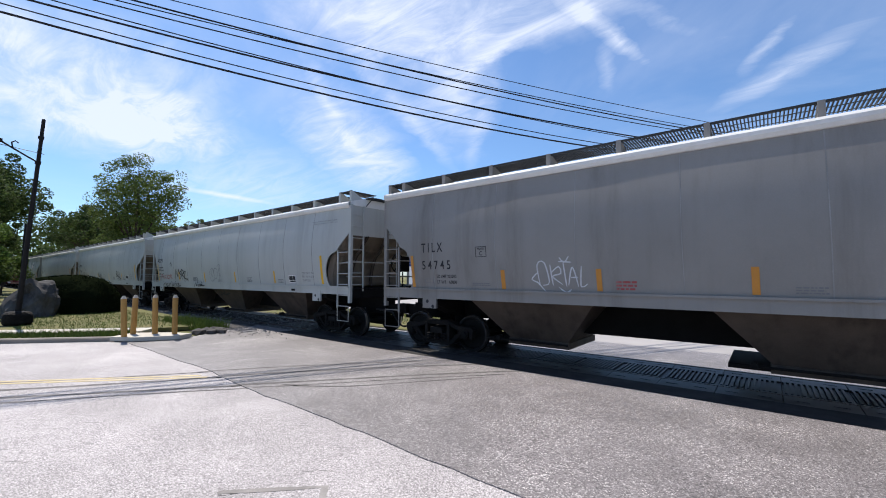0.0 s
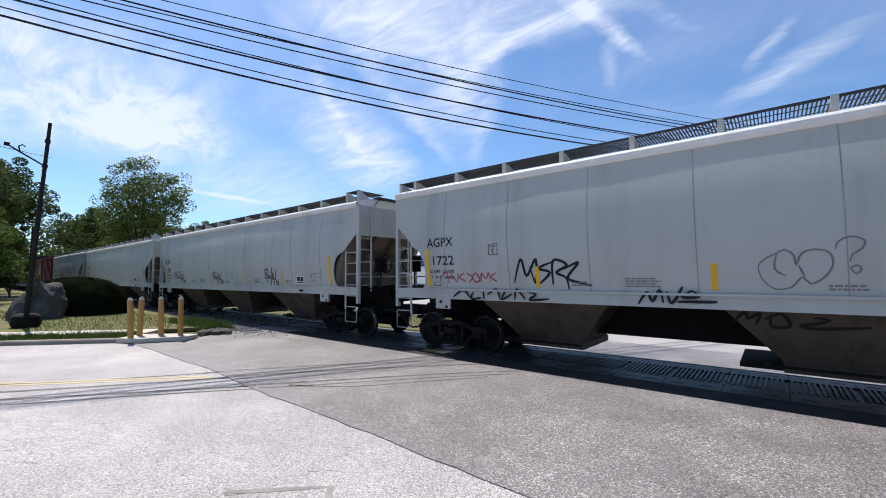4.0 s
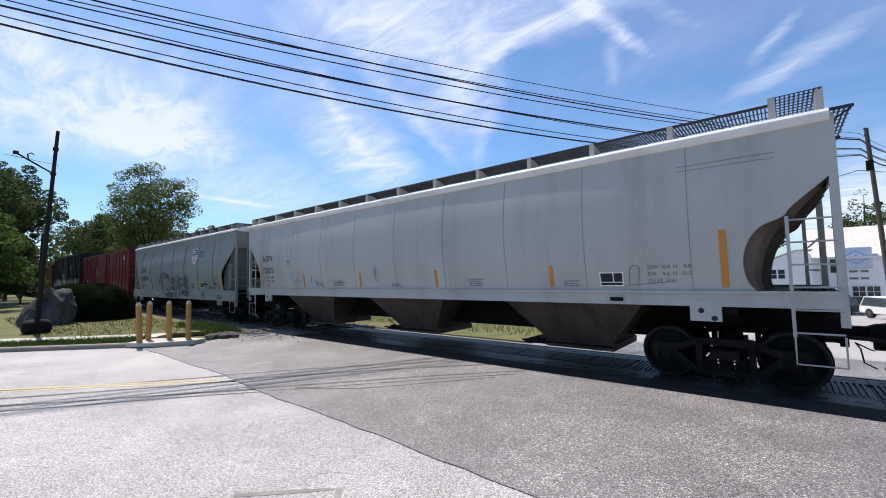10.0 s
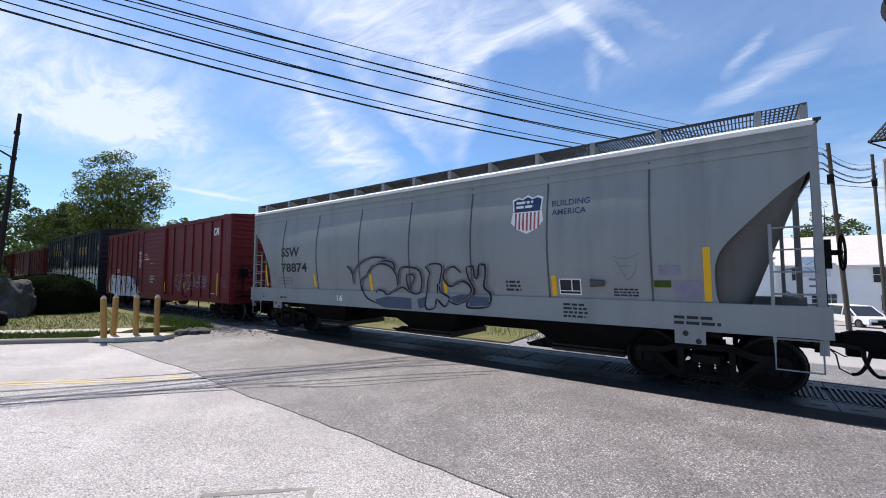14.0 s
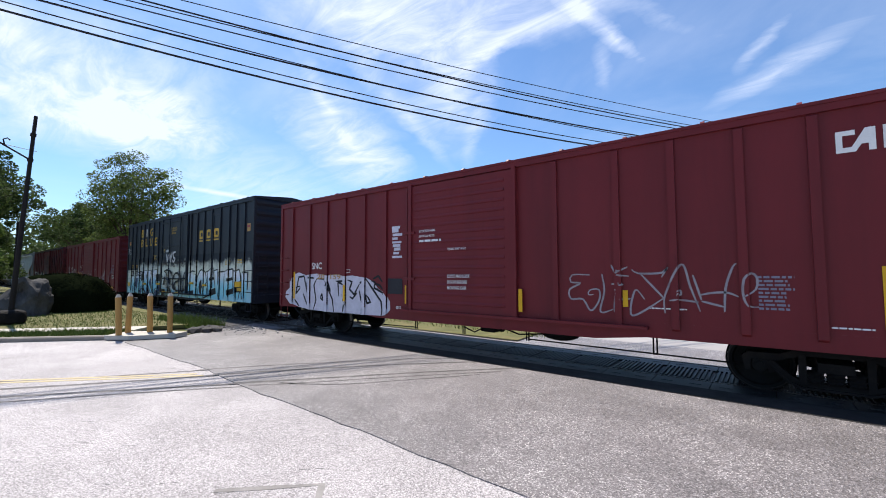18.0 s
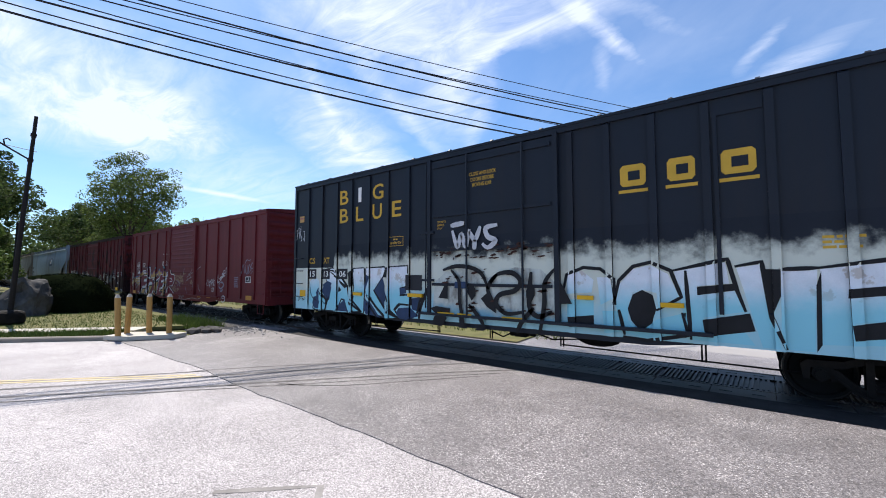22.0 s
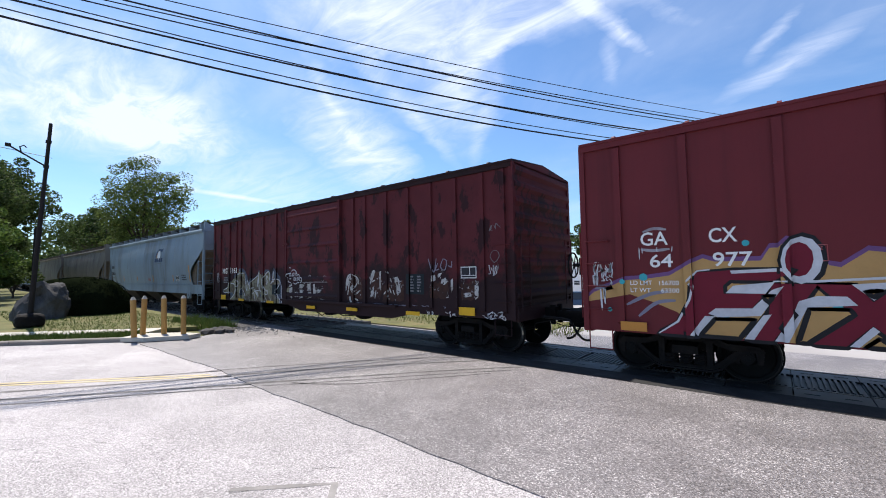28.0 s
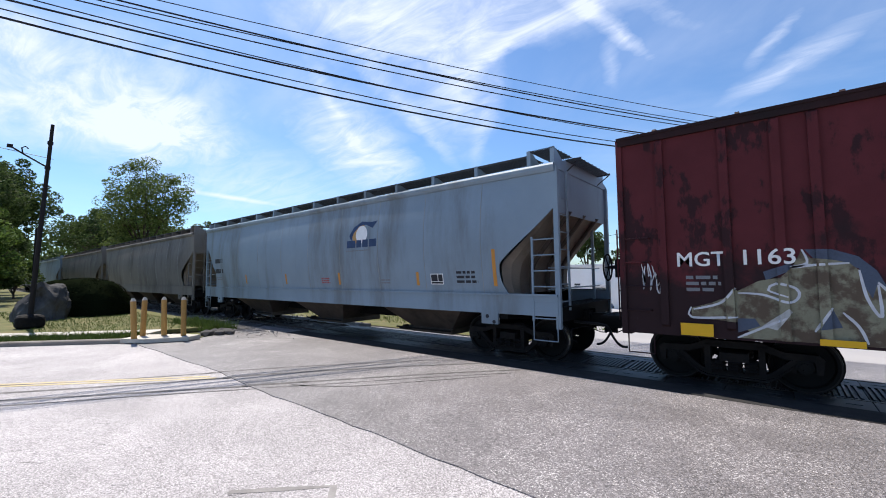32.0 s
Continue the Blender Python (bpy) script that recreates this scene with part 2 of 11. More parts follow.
M_MN = mat("hopper_pale_blue_paint", (0.225, 0.285, 0.338), 0.5, dark=0.80, light=1.12, dirt=(0.105, 0.10, 0.09), dirt_amt=0.85, dirt_stretch=(0.9, 0.9, 0.16), scale=0.5)
M_BROWNH = mat("hopper_weathered_tan_paint", (0.19, 0.17, 0.15), 0.6, dark=0.75, light=1.12, dirt=(0.055, 0.043, 0.037), dirt_amt=0.9, dirt_stretch=(1.1, 1.1, 0.3), scale=0.5)
M_SLOPE = mat("grimy_slope_sheet", (0.31, 0.255, 0.205), 0.7, dark=0.7, light=1.15, dirt=(0.075, 0.055, 0.042), dirt_amt=0.85, scale=1.2, dirt_stretch=(1, 1, 0.4))
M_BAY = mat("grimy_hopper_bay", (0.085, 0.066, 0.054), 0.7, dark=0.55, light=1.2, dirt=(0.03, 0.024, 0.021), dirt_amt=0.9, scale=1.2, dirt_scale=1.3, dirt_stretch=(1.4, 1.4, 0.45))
# lighter steel colour that paints the highlight on the wheel rims
M_RIM = mat("wheel_rim_highlight", (0.03, 0.027, 0.026), 0.5, 0.3, dark=0.7, light=1.3)
M_ROOFW = mat("white_roof_edge", (0.74, 0.73, 0.71), 0.5, dark=0.88, light=1.05, dirt=(0.35, 0.3, 0.25), dirt_amt=0.3)
M_GALV = mat("galvanised_steel", (0.11, 0.11, 0.11), 0.5, 0.5, dark=0.8, light=1.1)
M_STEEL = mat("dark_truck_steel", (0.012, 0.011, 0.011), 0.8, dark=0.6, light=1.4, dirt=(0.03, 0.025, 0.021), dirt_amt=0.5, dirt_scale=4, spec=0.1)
M_MESH = mat("dark_walkway_steel", (0.05, 0.05, 0.05), 0.6, 0.2, dark=0.8, light=1.1)
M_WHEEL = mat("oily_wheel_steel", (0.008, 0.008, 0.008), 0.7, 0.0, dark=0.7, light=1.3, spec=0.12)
M_TREAD = mat("polished_tread", (0.30, 0.29, 0.28), 0.3, 0.9, dark=0.8, light=1.1)
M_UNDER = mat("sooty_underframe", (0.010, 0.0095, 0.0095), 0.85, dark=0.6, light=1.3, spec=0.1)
M_RED = mat("boxcar_red_paint", (0.150, 0.0186, 0.0225), 0.5, dark=0.88, light=1.1, dirt=(0.06, 0.012, 0.014), dirt_amt=0.45, dirt_stretch=STREAK, scale=0.6)
M_RED2 = mat("boxcar_oxide_paint", (0.136, 0.0195, 0.0235), 0.55, dark=0.85, light=1.1, dirt=(0.055, 0.011, 0.013), dirt_amt=0.5, dirt_stretch=STREAK, scale=0.6)
M_RUST = fade(mat("boxcar_rusted_maroon", (0.100, 0.0225, 0.026), 0.65, spec=0.1, dark=0.75, light=1.15, dirt=(0.032, 0.014, 0.016), dirt_amt=0.95, dirt_scale=1.3, dirt_stretch=(1.5, 1.5, 0.7), scale=1.4, dirt_from=0.53, dirt_soft=0.06), (0.029, 0.0155, 0.017), 1.6, 2.4, 1.3, 1.0)
M_RUSTD = mat("boxcar_rusted_dark_edge", (0.026, 0.009, 0.009), 0.7, dark=0.7, light=1.2, dirt=(0.012, 0.008, 0.008), dirt_amt=0.8)
M_BLUE = mat("boxcar_dark_blue_paint", (0.014, 0.0185, 0.028), 0.5, dark=0.85, light=1.15, dirt=(0.026, 0.022, 0.021), dirt_amt=0.5, dirt_stretch=STREAK, scale=0.6)
M_YEL = mat("yellow_reflector", (0.72, 0.40, 0.02), 0.45, dark=0.9, light=1.05)
M_ORA = mat("faded_orange_reflector", (0.55, 0.24, 0.05), 0.5, dark=0.85, light=1.05)
M_LETK = mat("black_lettering", (0.03, 0.03, 0.035), 0.6)
M_LETW = mat("white_lettering", (0.80, 0.78, 0.75), 0.6, dark=0.85)
M_LETY = mat("yellow_lettering", (0.62, 0.37, 0.05), 0.55)
M_LETG = mat("faded_lettering", (0.19, 0.19, 0.2), 0.6)
M_LETR = mat("red_lettering", (0.36, 0.075, 0.075), 0.6, dirt=(0.33, 0.25, 0.25), dirt_amt=0.6, dirt_scale=3)
M_SPK = mat("black_spray_paint", (0.012, 0.012, 0.014), 0.55, dark=0.7, light=1.6)
M_SPW = mat("white_spray_paint", (0.60, 0.60, 0.62), 0.6, dark=0.7, light=1.1, fine=20)
M_SPS = mat("silver_spray_paint", (0.60, 0.575, 0.64), 0.5, dark=0.8, light=1.15, scale=5)
M_HALO = fade(fade(mat("pale_spray_halo", (0.013, 0.017, 0.026), 0.6, dark=0.85, light=1.15), (0.62, 0.64, 0.55), 2.2, 2.6, 2.6, 0.25), (0.36, 0.62, 0.69), 1.1, 1.8, 1.8, 0.3)
M_PIECE = fade(mat("white_and_blue_spray_piece", (0.76, 0.79, 0.84), 0.55, dark=0.85, light=1.1, scale=4, dirt=(0.42, 0.34, 0.26), dirt_amt=0.6, dirt_scale=3.0, dirt_from=0.58, dirt_soft=0.05), (0.27, 0.62, 0.72), 1.3, 1.95, 2.5, 0.12)
M_PIECE2 = fade(mat("dirty_blue_spray_piece", (0.55, 0.58, 0.53), 0.55, dark=0.7, light=1.2, scale=3, dirt=(0.07, 0.04, 0.025), dirt_amt=0.8, dirt_scale=3.2, dirt_stretch=(1, 1, 0.5)), (0.20, 0.40, 0.48), 0.95, 1.3, 3, 0.2)
M_TAND = mat("faded_tan_overspray", (0.27, 0.165, 0.11), 0.6, dark=0.85, light=1.1, dirt=(0.13, 0.022, 0.026), dirt_amt=0.7, dirt_scale=2.6, dirt_stretch=(1, 1, 0.7))
M_WORN = mat("worn_white_spray", (0.52, 0.50, 0.51), 0.7, dark=0.6, light=1.1, fine=30, dirt=(0.03, 0.017, 0.017), dirt_amt=1.0, dirt_scale=6.5, dirt_from=0.40, dirt_soft=0.1)
M_WORN2 = mat("chalky_white_spray", (0.50, 0.49, 0.47), 0.65, dark=0.7, light=1.1, dirt=(0.16, 0.14, 0.10), dirt_amt=0.7, dirt_scale=4)
M_DTEAL = mat("dark_teal_stencil_paint", (0.012, 0.019, 0.023), 0.6)
M_RUSTO = mat("brown_rust_stain", (0.068, 0.031, 0.023), 0.8, dark=0.5, light=1.2, scale=5, dirt=(0.024, 0.014, 0.013), dirt_amt=0.9, dirt_scale=3)
M_SPD = mat("deep_blue_spray_paint", (0.03, 0.055, 0.12), 0.55, dark=0.7, light=1.2)
M_SPO = mat("tan_orange_spray_paint", (0.46, 0.27, 0.10), 0.6, dark=0.85)
M_SPP = mat("purple_spray_paint", (0.16, 0.075, 0.19), 0.6)
M_SPC = mat("crimson_spray_paint", (0.15, 0.010, 0.024), 0.55, dark=0.9)
M_SPT = mat("turquoise_spray_paint", (0.05, 0.36, 0.40), 0.6)
M_SPV = mat("violet_grey_spray_paint", (0.22, 0.21, 0.27), 0.6, dark=0.8)
M_OLIVE = mat("olive_beige_spray_paint", (0.23, 0.215, 0.145), 0.6, dark=0.75, light=1.2, scale=3, dirt=(0.085, 0.055, 0.038), dirt_amt=0.9, dirt_scale=2.6, dirt_from=0.44, dirt_soft=0.14)
M_SPN = mat("dull_navy_spray_paint", (0.085, 0.105, 0.15), 0.6, dark=0.6, light=1.2, scale=3, dirt=(0.02, 0.016, 0.022), dirt_amt=0.7, dirt_scale=3)
M_SPT2 = mat("thin_white_spray", (0.34, 0.31, 0.33), 0.65, dark=0.7, light=1.15, fine=25, dirt=(0.16, 0.08, 0.085), dirt_amt=0.6, dirt_scale=5)

M_CONC = road_mat("worn_pale_road_surface", (0.178, 0.164, 0.165), (0.392, 0.362, 0.366), (0.54, 0.503, 0.51), 0.6, 0.6, 0.75)
M_ASPH = road_mat("grey_asphalt_patch", (0.078, 0.071, 0.072), (0.245, 0.223, 0.226), (0.56, 0.525, 0.52), 0.80, 0.5, 0.5)
M_LOT = mat("sunlit_pale_pavement", (0.34, 0.325, 0.325), 0.85, dark=0.8, light=1.1, scale=0.4, fine=40, bump=0.4)
M_SIDEW = mat("sidewalk_concrete", (0.46, 0.43, 0.38), 0.85, dark=0.8, light=1.1, scale=1.5, fine=50, bump=0.3)
M_SOIL = mat("dry_grass_ground", (0.115, 0.115, 0.045), 0.95, dark=0.65, light=1.3, scale=1.2, fine=30, bump=0.8, dirt=(0.20, 0.155, 0.08), dirt_amt=0.7, dirt_scale=0.9)
M_GRASS = mat("grass_blades", (0.12, 0.16, 0.035), 0.85, dark=0.7, light=1.3, rnd=0.35, bump=0)
M_BALLAST = mat("track_ballast", (0.13, 0.123, 0.117), 0.9, dark=0.5, light=1.4, fine=25, bump=1.0)
M_STONE = mat("ballast_stones", (0.21, 0.20, 0.195), 0.9, dark=0.7, light=1.2, rnd=0.4, bump=0.2)
M_RAIL = mat("rail_steel", (0.10, 0.075, 0.06), 0.5, 0.5)
M_RUBBER = mat("black_crossing_panel", (0.027, 0.028, 0.030), 0.48, dark=0.6, light=1.4, scale=2, spec=0.35, per_object=0.3)
M_RAILTOP = mat("dull_rail_top", (0.06, 0.057, 0.055), 0.45, 0.6)
M_YLINE = mat("worn_yellow_line", (0.52, 0.42, 0.24), 0.8, dark=0.65, light=1.15, fine=60, dirt=(0.40, 0.37, 0.34), dirt_amt=0.9, dirt_scale=4)
M_SKID = mat("tyre_mark", (0.10, 0.094, 0.092), 0.85, dark=0.55, light=1.7, fine=120, dirt=(0.27, 0.25, 0.245), dirt_amt=0.95, dirt_scale=3.5)
M_PATCH = mat("faded_tar", (0.23, 0.215, 0.205), 0.85, dark=0.5, light=1.5, fine=90, dirt=(0.33, 0.31, 0.30), dirt_amt=0.8, dirt_scale=2)
M_APRON = mat("dark_broken_asphalt", (0.068, 0.063, 0.061), 0.9, dark=0.6, light=1.5, fine=60, bump=0.6)
M_TAR = mat("tar_seal", (0.10, 0.098, 0.095), 0.8, dark=0.7, light=1.3)
# asphalt beside the panels, with the train's shade put into its colour
M_SHADESTRIP = mat("shade_darkened_asphalt", (0.026, 0.025, 0.025), 0.8, dark=0.6, light=1.5, fine=60, bump=0.4, dirt=(0.06, 0.056, 0.055), dirt_amt=0.5, dirt_scale=2)
M_KERB = mat("kerb_concrete", (0.27, 0.24, 0.21), 0.85, dark=0.65, light=1.1, scale=2, bump=0.4)
M_BOLL = mat("faded_yellow_bollard", (0.42, 0.235, 0.07), 0.6, dark=0.75, light=1.1, dirt=(0.25, 0.18, 0.09), dirt_amt=0.5, dirt_scale=3, per_object=0.08)
M_ROCK = mat("grey_boulder", (0.066, 0.063, 0.062), 0.9, dark=0.4, light=1.5, scale=2.5, fine=18, bump=1.0, dirt=(0.13, 0.126, 0.122), dirt_amt=0.5, dirt_scale=2)
M_POLE = mat("dark_weathered_pole", (0.02, 0.017, 0.016), 0.85, dark=0.7, light=1.2, stretch=(8, 8, 0.6))
M_WOODP = mat("grey_brown_pole_wood", (0.085, 0.07, 0.058), 0.85, dark=0.7, light=1.2, stretch=(8, 8, 0.5))
M_CABLE = mat("black_cable", (0.02, 0.02, 0.022), 0.6)
M_BARK = mat("bark", (0.085, 0.065, 0.05), 0.95, dark=0.6, light=1.2, stretch=(3, 3, 0.6), bump=0.8)
M_SIDING = mat("white_siding", (0.88, 0.87, 0.85), 0.6, dark=0.92, light=1.04, scale=0.8)
M_ROOF = mat("pale_shingle_roof", (0.62, 0.57, 0.55), 0.85, dark=0.8, light=1.1)
M_TRIM = mat("white_trim", (0.78, 0.77, 0.75), 0.5)
M_GLASS = mat("dark_window_glass", (0.035, 0.042, 0.05), 0.08, dark=0.8, light=1.2, bump=0, spec=0.5)
M_BLUEP = mat("blue_fascia", (0.03, 0.07, 0.24), 0.5)
M_BLACKP = mat("black_car_paint", (0.006, 0.006, 0.007), 0.3, bump=0)
M_WHITEP = mat("white_car_paint", (0.74, 0.74, 0.74), 0.3, bump=0)
M_CREAM = mat("cream_trailer_paint", (0.66, 0.60, 0.42), 0.5, dark=0.85)
M_TYRE = mat("tyre_rubber", (0.02, 0.02, 0.02), 0.8)
M_TEAL = mat("blue_car_paint", (0.05, 0.10, 0.18), 0.3, bump=0)
M_SIGN = mat("pale_sign_face", (0.60, 0.66, 0.76), 0.5)
M_SIGNB = mat("blue_sign_paint", (0.10, 0.22, 0.55), 0.5)


def leaf_mat(name, color, var=0.45, through_light=0.35):
    m = mat(name, color, 0.7, dark=0.75, light=1.25, scale=0.5, bump=0, rnd=var, spec=0.15)
    nt = m.node_tree
    bs = nt.nodes["Principled BSDF"]
    tl, mx = nt.nodes.new("ShaderNodeBsdfTranslucent"), nt.nodes.new("ShaderNodeMixShader")
    mx.inputs[0].default_value = through_light
    nt.links.new(bs.inputs["Base Color"].links[0].from_socket, tl.inputs["Color"])
    out = nt.nodes["Material Output"]
    nt.links.new(bs.outputs[0], mx.inputs[1])
    nt.links.new(tl.outputs[0], mx.inputs[2])
    nt.links.new(mx.outputs[0], out.inputs["Surface"])
    return m


M_LEAF1 = leaf_mat("tree_leaves", (0.105, 0.142, 0.038))
M_LEAF2 = leaf_mat("dark_wood_leaves", (0.062, 0.092, 0.028))
M_LEAF3 = leaf_mat("bright_leaves", (0.09, 0.14, 0.03))
M_NEEDLE = leaf_mat("spruce_needles", (0.035, 0.06, 0.035))
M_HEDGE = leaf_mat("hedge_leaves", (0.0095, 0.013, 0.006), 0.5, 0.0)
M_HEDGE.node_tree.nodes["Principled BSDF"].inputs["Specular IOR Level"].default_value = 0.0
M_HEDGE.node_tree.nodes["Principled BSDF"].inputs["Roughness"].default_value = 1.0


# ---------- mesh helpers ----------
def box(bm, x0, x1, y0, y1, z0, z1):
    v = [bm.verts.new(p) for p in ((x0, y0, z0), (x1, y0, z0), (x1, y1, z0), (x0, y1, z0), (x0, y0, z1), (x1, y0, z1), (x1, y1, z1), (x0, y1, z1))]
    for f in ((3, 2, 1, 0), (4, 5, 6, 7), (0, 1, 5, 4), (1, 2, 6, 5), (2, 3, 7, 6), (3, 0, 4, 7)):
        bm.faces.new([v[i] for i in f])
    return bm


def prism(bm, pts, y0, y1):
    """Extrude an (x, z) outline from y0 to y1."""
    a = [bm.verts.new((x, y0, z)) for x, z in pts]
    b = [bm.verts.new((x, y1, z)) for x, z in pts]
    n = len(pts)
    bm.faces.new(a)
    bm.faces.new(b[::-1])
    for i in range(n):
        bm.faces.new((a[i], b[i], b[(i + 1) % n], a[(i + 1) % n]))
    return bm


def prism_x(bm, pts, x0, x1):
    """Extrude a (y, z) outline from x0 to x1."""
    a = [bm.verts.new((x0, y, z)) for y, z in pts]
    b = [bm.verts.new((x1, y, z)) for y, z in pts]
    n = len(pts)
    bm.faces.new(a)
    bm.faces.new(b[::-1])
    for i in range(n):
        bm.faces.new((a[i], b[i], b[(i + 1) % n], a[(i + 1) % n]))
    return bm


def flat(bm, pts, z):
    """A flat slab outline (x, y) at height z, 12 cm thick."""
    a = [bm.verts.new((x, y, z)) for x, y in pts]
    b = [bm.verts.new((x, y, z - 0.12)) for x, y in pts]
    bm.faces.new(a)
    bm.faces.new(b[::-1])
    for i in range(len(pts)):
        j = (i + 1) % len(pts)
        bm.faces.new((a[i], b[i], b[j], a[j]))
    return bm


def rod(bm, p, q, r, n=6, r2=None):
    """A round bar from p to q."""
    p, q = Vector(p), Vector(q)
    r2 = r if r2 is None else r2
    d = (q - p).normalized()
    u = d.orthogonal().normalized()
    w = d.cross(u)
    rings = []
    for c, rr in ((p, r), (q, r2)):
        rings.append([bm.verts.new(c + rr * (math.cos(2 * math.pi * k / n) * u + math.sin(2 * math.pi * k / n) * w)) for k in range(n)])
    for k in range(n):
        bm.faces.new((rings[0][k], rings[0][(k + 1) % n], rings[1][(k + 1) % n], rings[1][k]))
    bm.faces.new(rings[0][::-1])
    bm.faces.new(rings[1])
    return bm


def path_rod(bm, pts, r, n=6):
    """A round bar bent along a line of points."""
    pts = [Vector(p) for p in pts]
    rings, u = [], None
    for i, p in enumerate(pts):
        d = (pts[min(i + 1, len(pts) - 1)] - pts[max(i - 1, 0)]).normalized()
        u = d.orthogonal().normalized() if u is None else (u - d * u.dot(d)).normalized()
        w = d.cross(u)
        rings.append([bm.verts.new(p + r * (math.cos(2 * math.pi * k / n) * u + math.sin(2 * math.pi * k / n) * w)) for k in range(n)])
    for a, b in zip(rings, rings[1:]):
        for k in range(n):
            bm.faces.new((a[k], a[(k + 1) % n], b[(k + 1) % n], b[k]))
    bm.faces.new(rings[0][::-1])
    bm.faces.new(rings[-1])
    return bm


def mesh_of(name, bm, material, smooth=False):
    bmesh.ops.recalc_face_normals(bm, faces=bm.faces)
    me = bpy.data.meshes.new(name)
    bm.to_mesh(me)
    bm.free()
    if smooth:
        for p in me.polygons:
            p.use_smooth = True
    if material:
        me.materials.append(material)
    return me


def part(name, bm, material, parent, label="", smooth=False):
    ob = new(name, mesh_of(name, bm, material, smooth))
    ob.parent = parent
    if label:
        ob["label"] = label
    return ob


def share(name, me, parent, at=(0, 0, 0), turn=0.0):
    ob = new(name, me)
    ob.parent = parent
    ob.location = at
    ob.rotation_euler = (0, 0, turn)
    return ob


def thing(name, label, category, m=None, group="", kind=""):
    ob = new(name)
    if m is not None:
        ob.matrix_world = m
    return tagged(ob, label, category, group, kind)


def solo(name, bm, material, label, category, group="", kind="", smooth=False):
    return tagged(new(name, mesh_of(name, bm, material, smooth)), label, category, group, kind)


B = bmesh.new


# ---------- ground and setting ----------
def step01(a, b, v):
    t = min(1.0, max(0.0, (v - a) / (b - a)))
    return t * t * (3 - 2 * t)


def gz(x, y):
    """Ground height: level to the track, falling away behind it."""
    drop = min(1.0, max(0.0, (y - 10.35) / 0.8)) * 0.24
    return -min(3.1, max(drop, 0.062 * (y - 12))) * step01(-42, -14, x)


def sheet(name, corners, nu, nv, off, material, label, category, kind="structure"):
    """A surface over a four-cornered patch of the ground, following its height."""
    c = [Vector((x, y, 0)) for x, y in corners]
    verts, faces = [], []
    for i in range(nu + 1):
        for j in range(nv + 1):
            u, v = i / nu, j / nv
            p = (c[0] * (1 - u) + c[1] * u) * (1 - v) + (c[3] * (1 - u) + c[2] * u) * v
            verts.append((p.x, p.y, gz(p.x, p.y) + off))
    for i in range(nu):
        for j in range(nv):
            k = i * (nv + 1) + j
            faces.append((k, k + nv + 1, k + nv + 2, k + 1))
    me = bpy.data.meshes.new(name)
    me.from_pydata(verts, [], faces)
    me.materials.append(material)
    return tagged(new(name, me), label, category, kind=kind)


def ground():
    span = [-1500, -700, -350, -200, -140, -100] + list(range(-80, 101, 4)) + [130, 180, 260, 400, 800, 1500]
    verts, faces, n = [], [], len(span)
    for x in span:
        for y in span:
            verts.append((x, y, gz(x, y) - 0.06))
    for i in range(n - 1):
        for j in range(n - 1):
            k = i * n + j
            faces.append((k, k + n, k + n + 1, k + 1))
    me = bpy.data.meshes.new("ground")
    me.from_pydata(verts, [], faces)
    me.materials.append(M_SOIL)
    tagged(new("ground", me), "dry summer grass and bare earth ground", "ground", kind="structure")


ground()
KD = Vector((0.694, 0.72, 0)).normalized()      # the road's direction across the track
KN = Vector((-KD.y, KD.x, 0))                   # towards the lawn
K0 = Vector((-15.25, 3.45, 0))                  # where the kerb ends


def along(s, o, z=0.0):
    """A point s metres along the kerb line from its end and o metres into the lawn."""
    p = K0 + KD * s + KN * o
    return (p.x, p.y, z)


YEND = 4.45      # where the centre line meets the newer asphalt


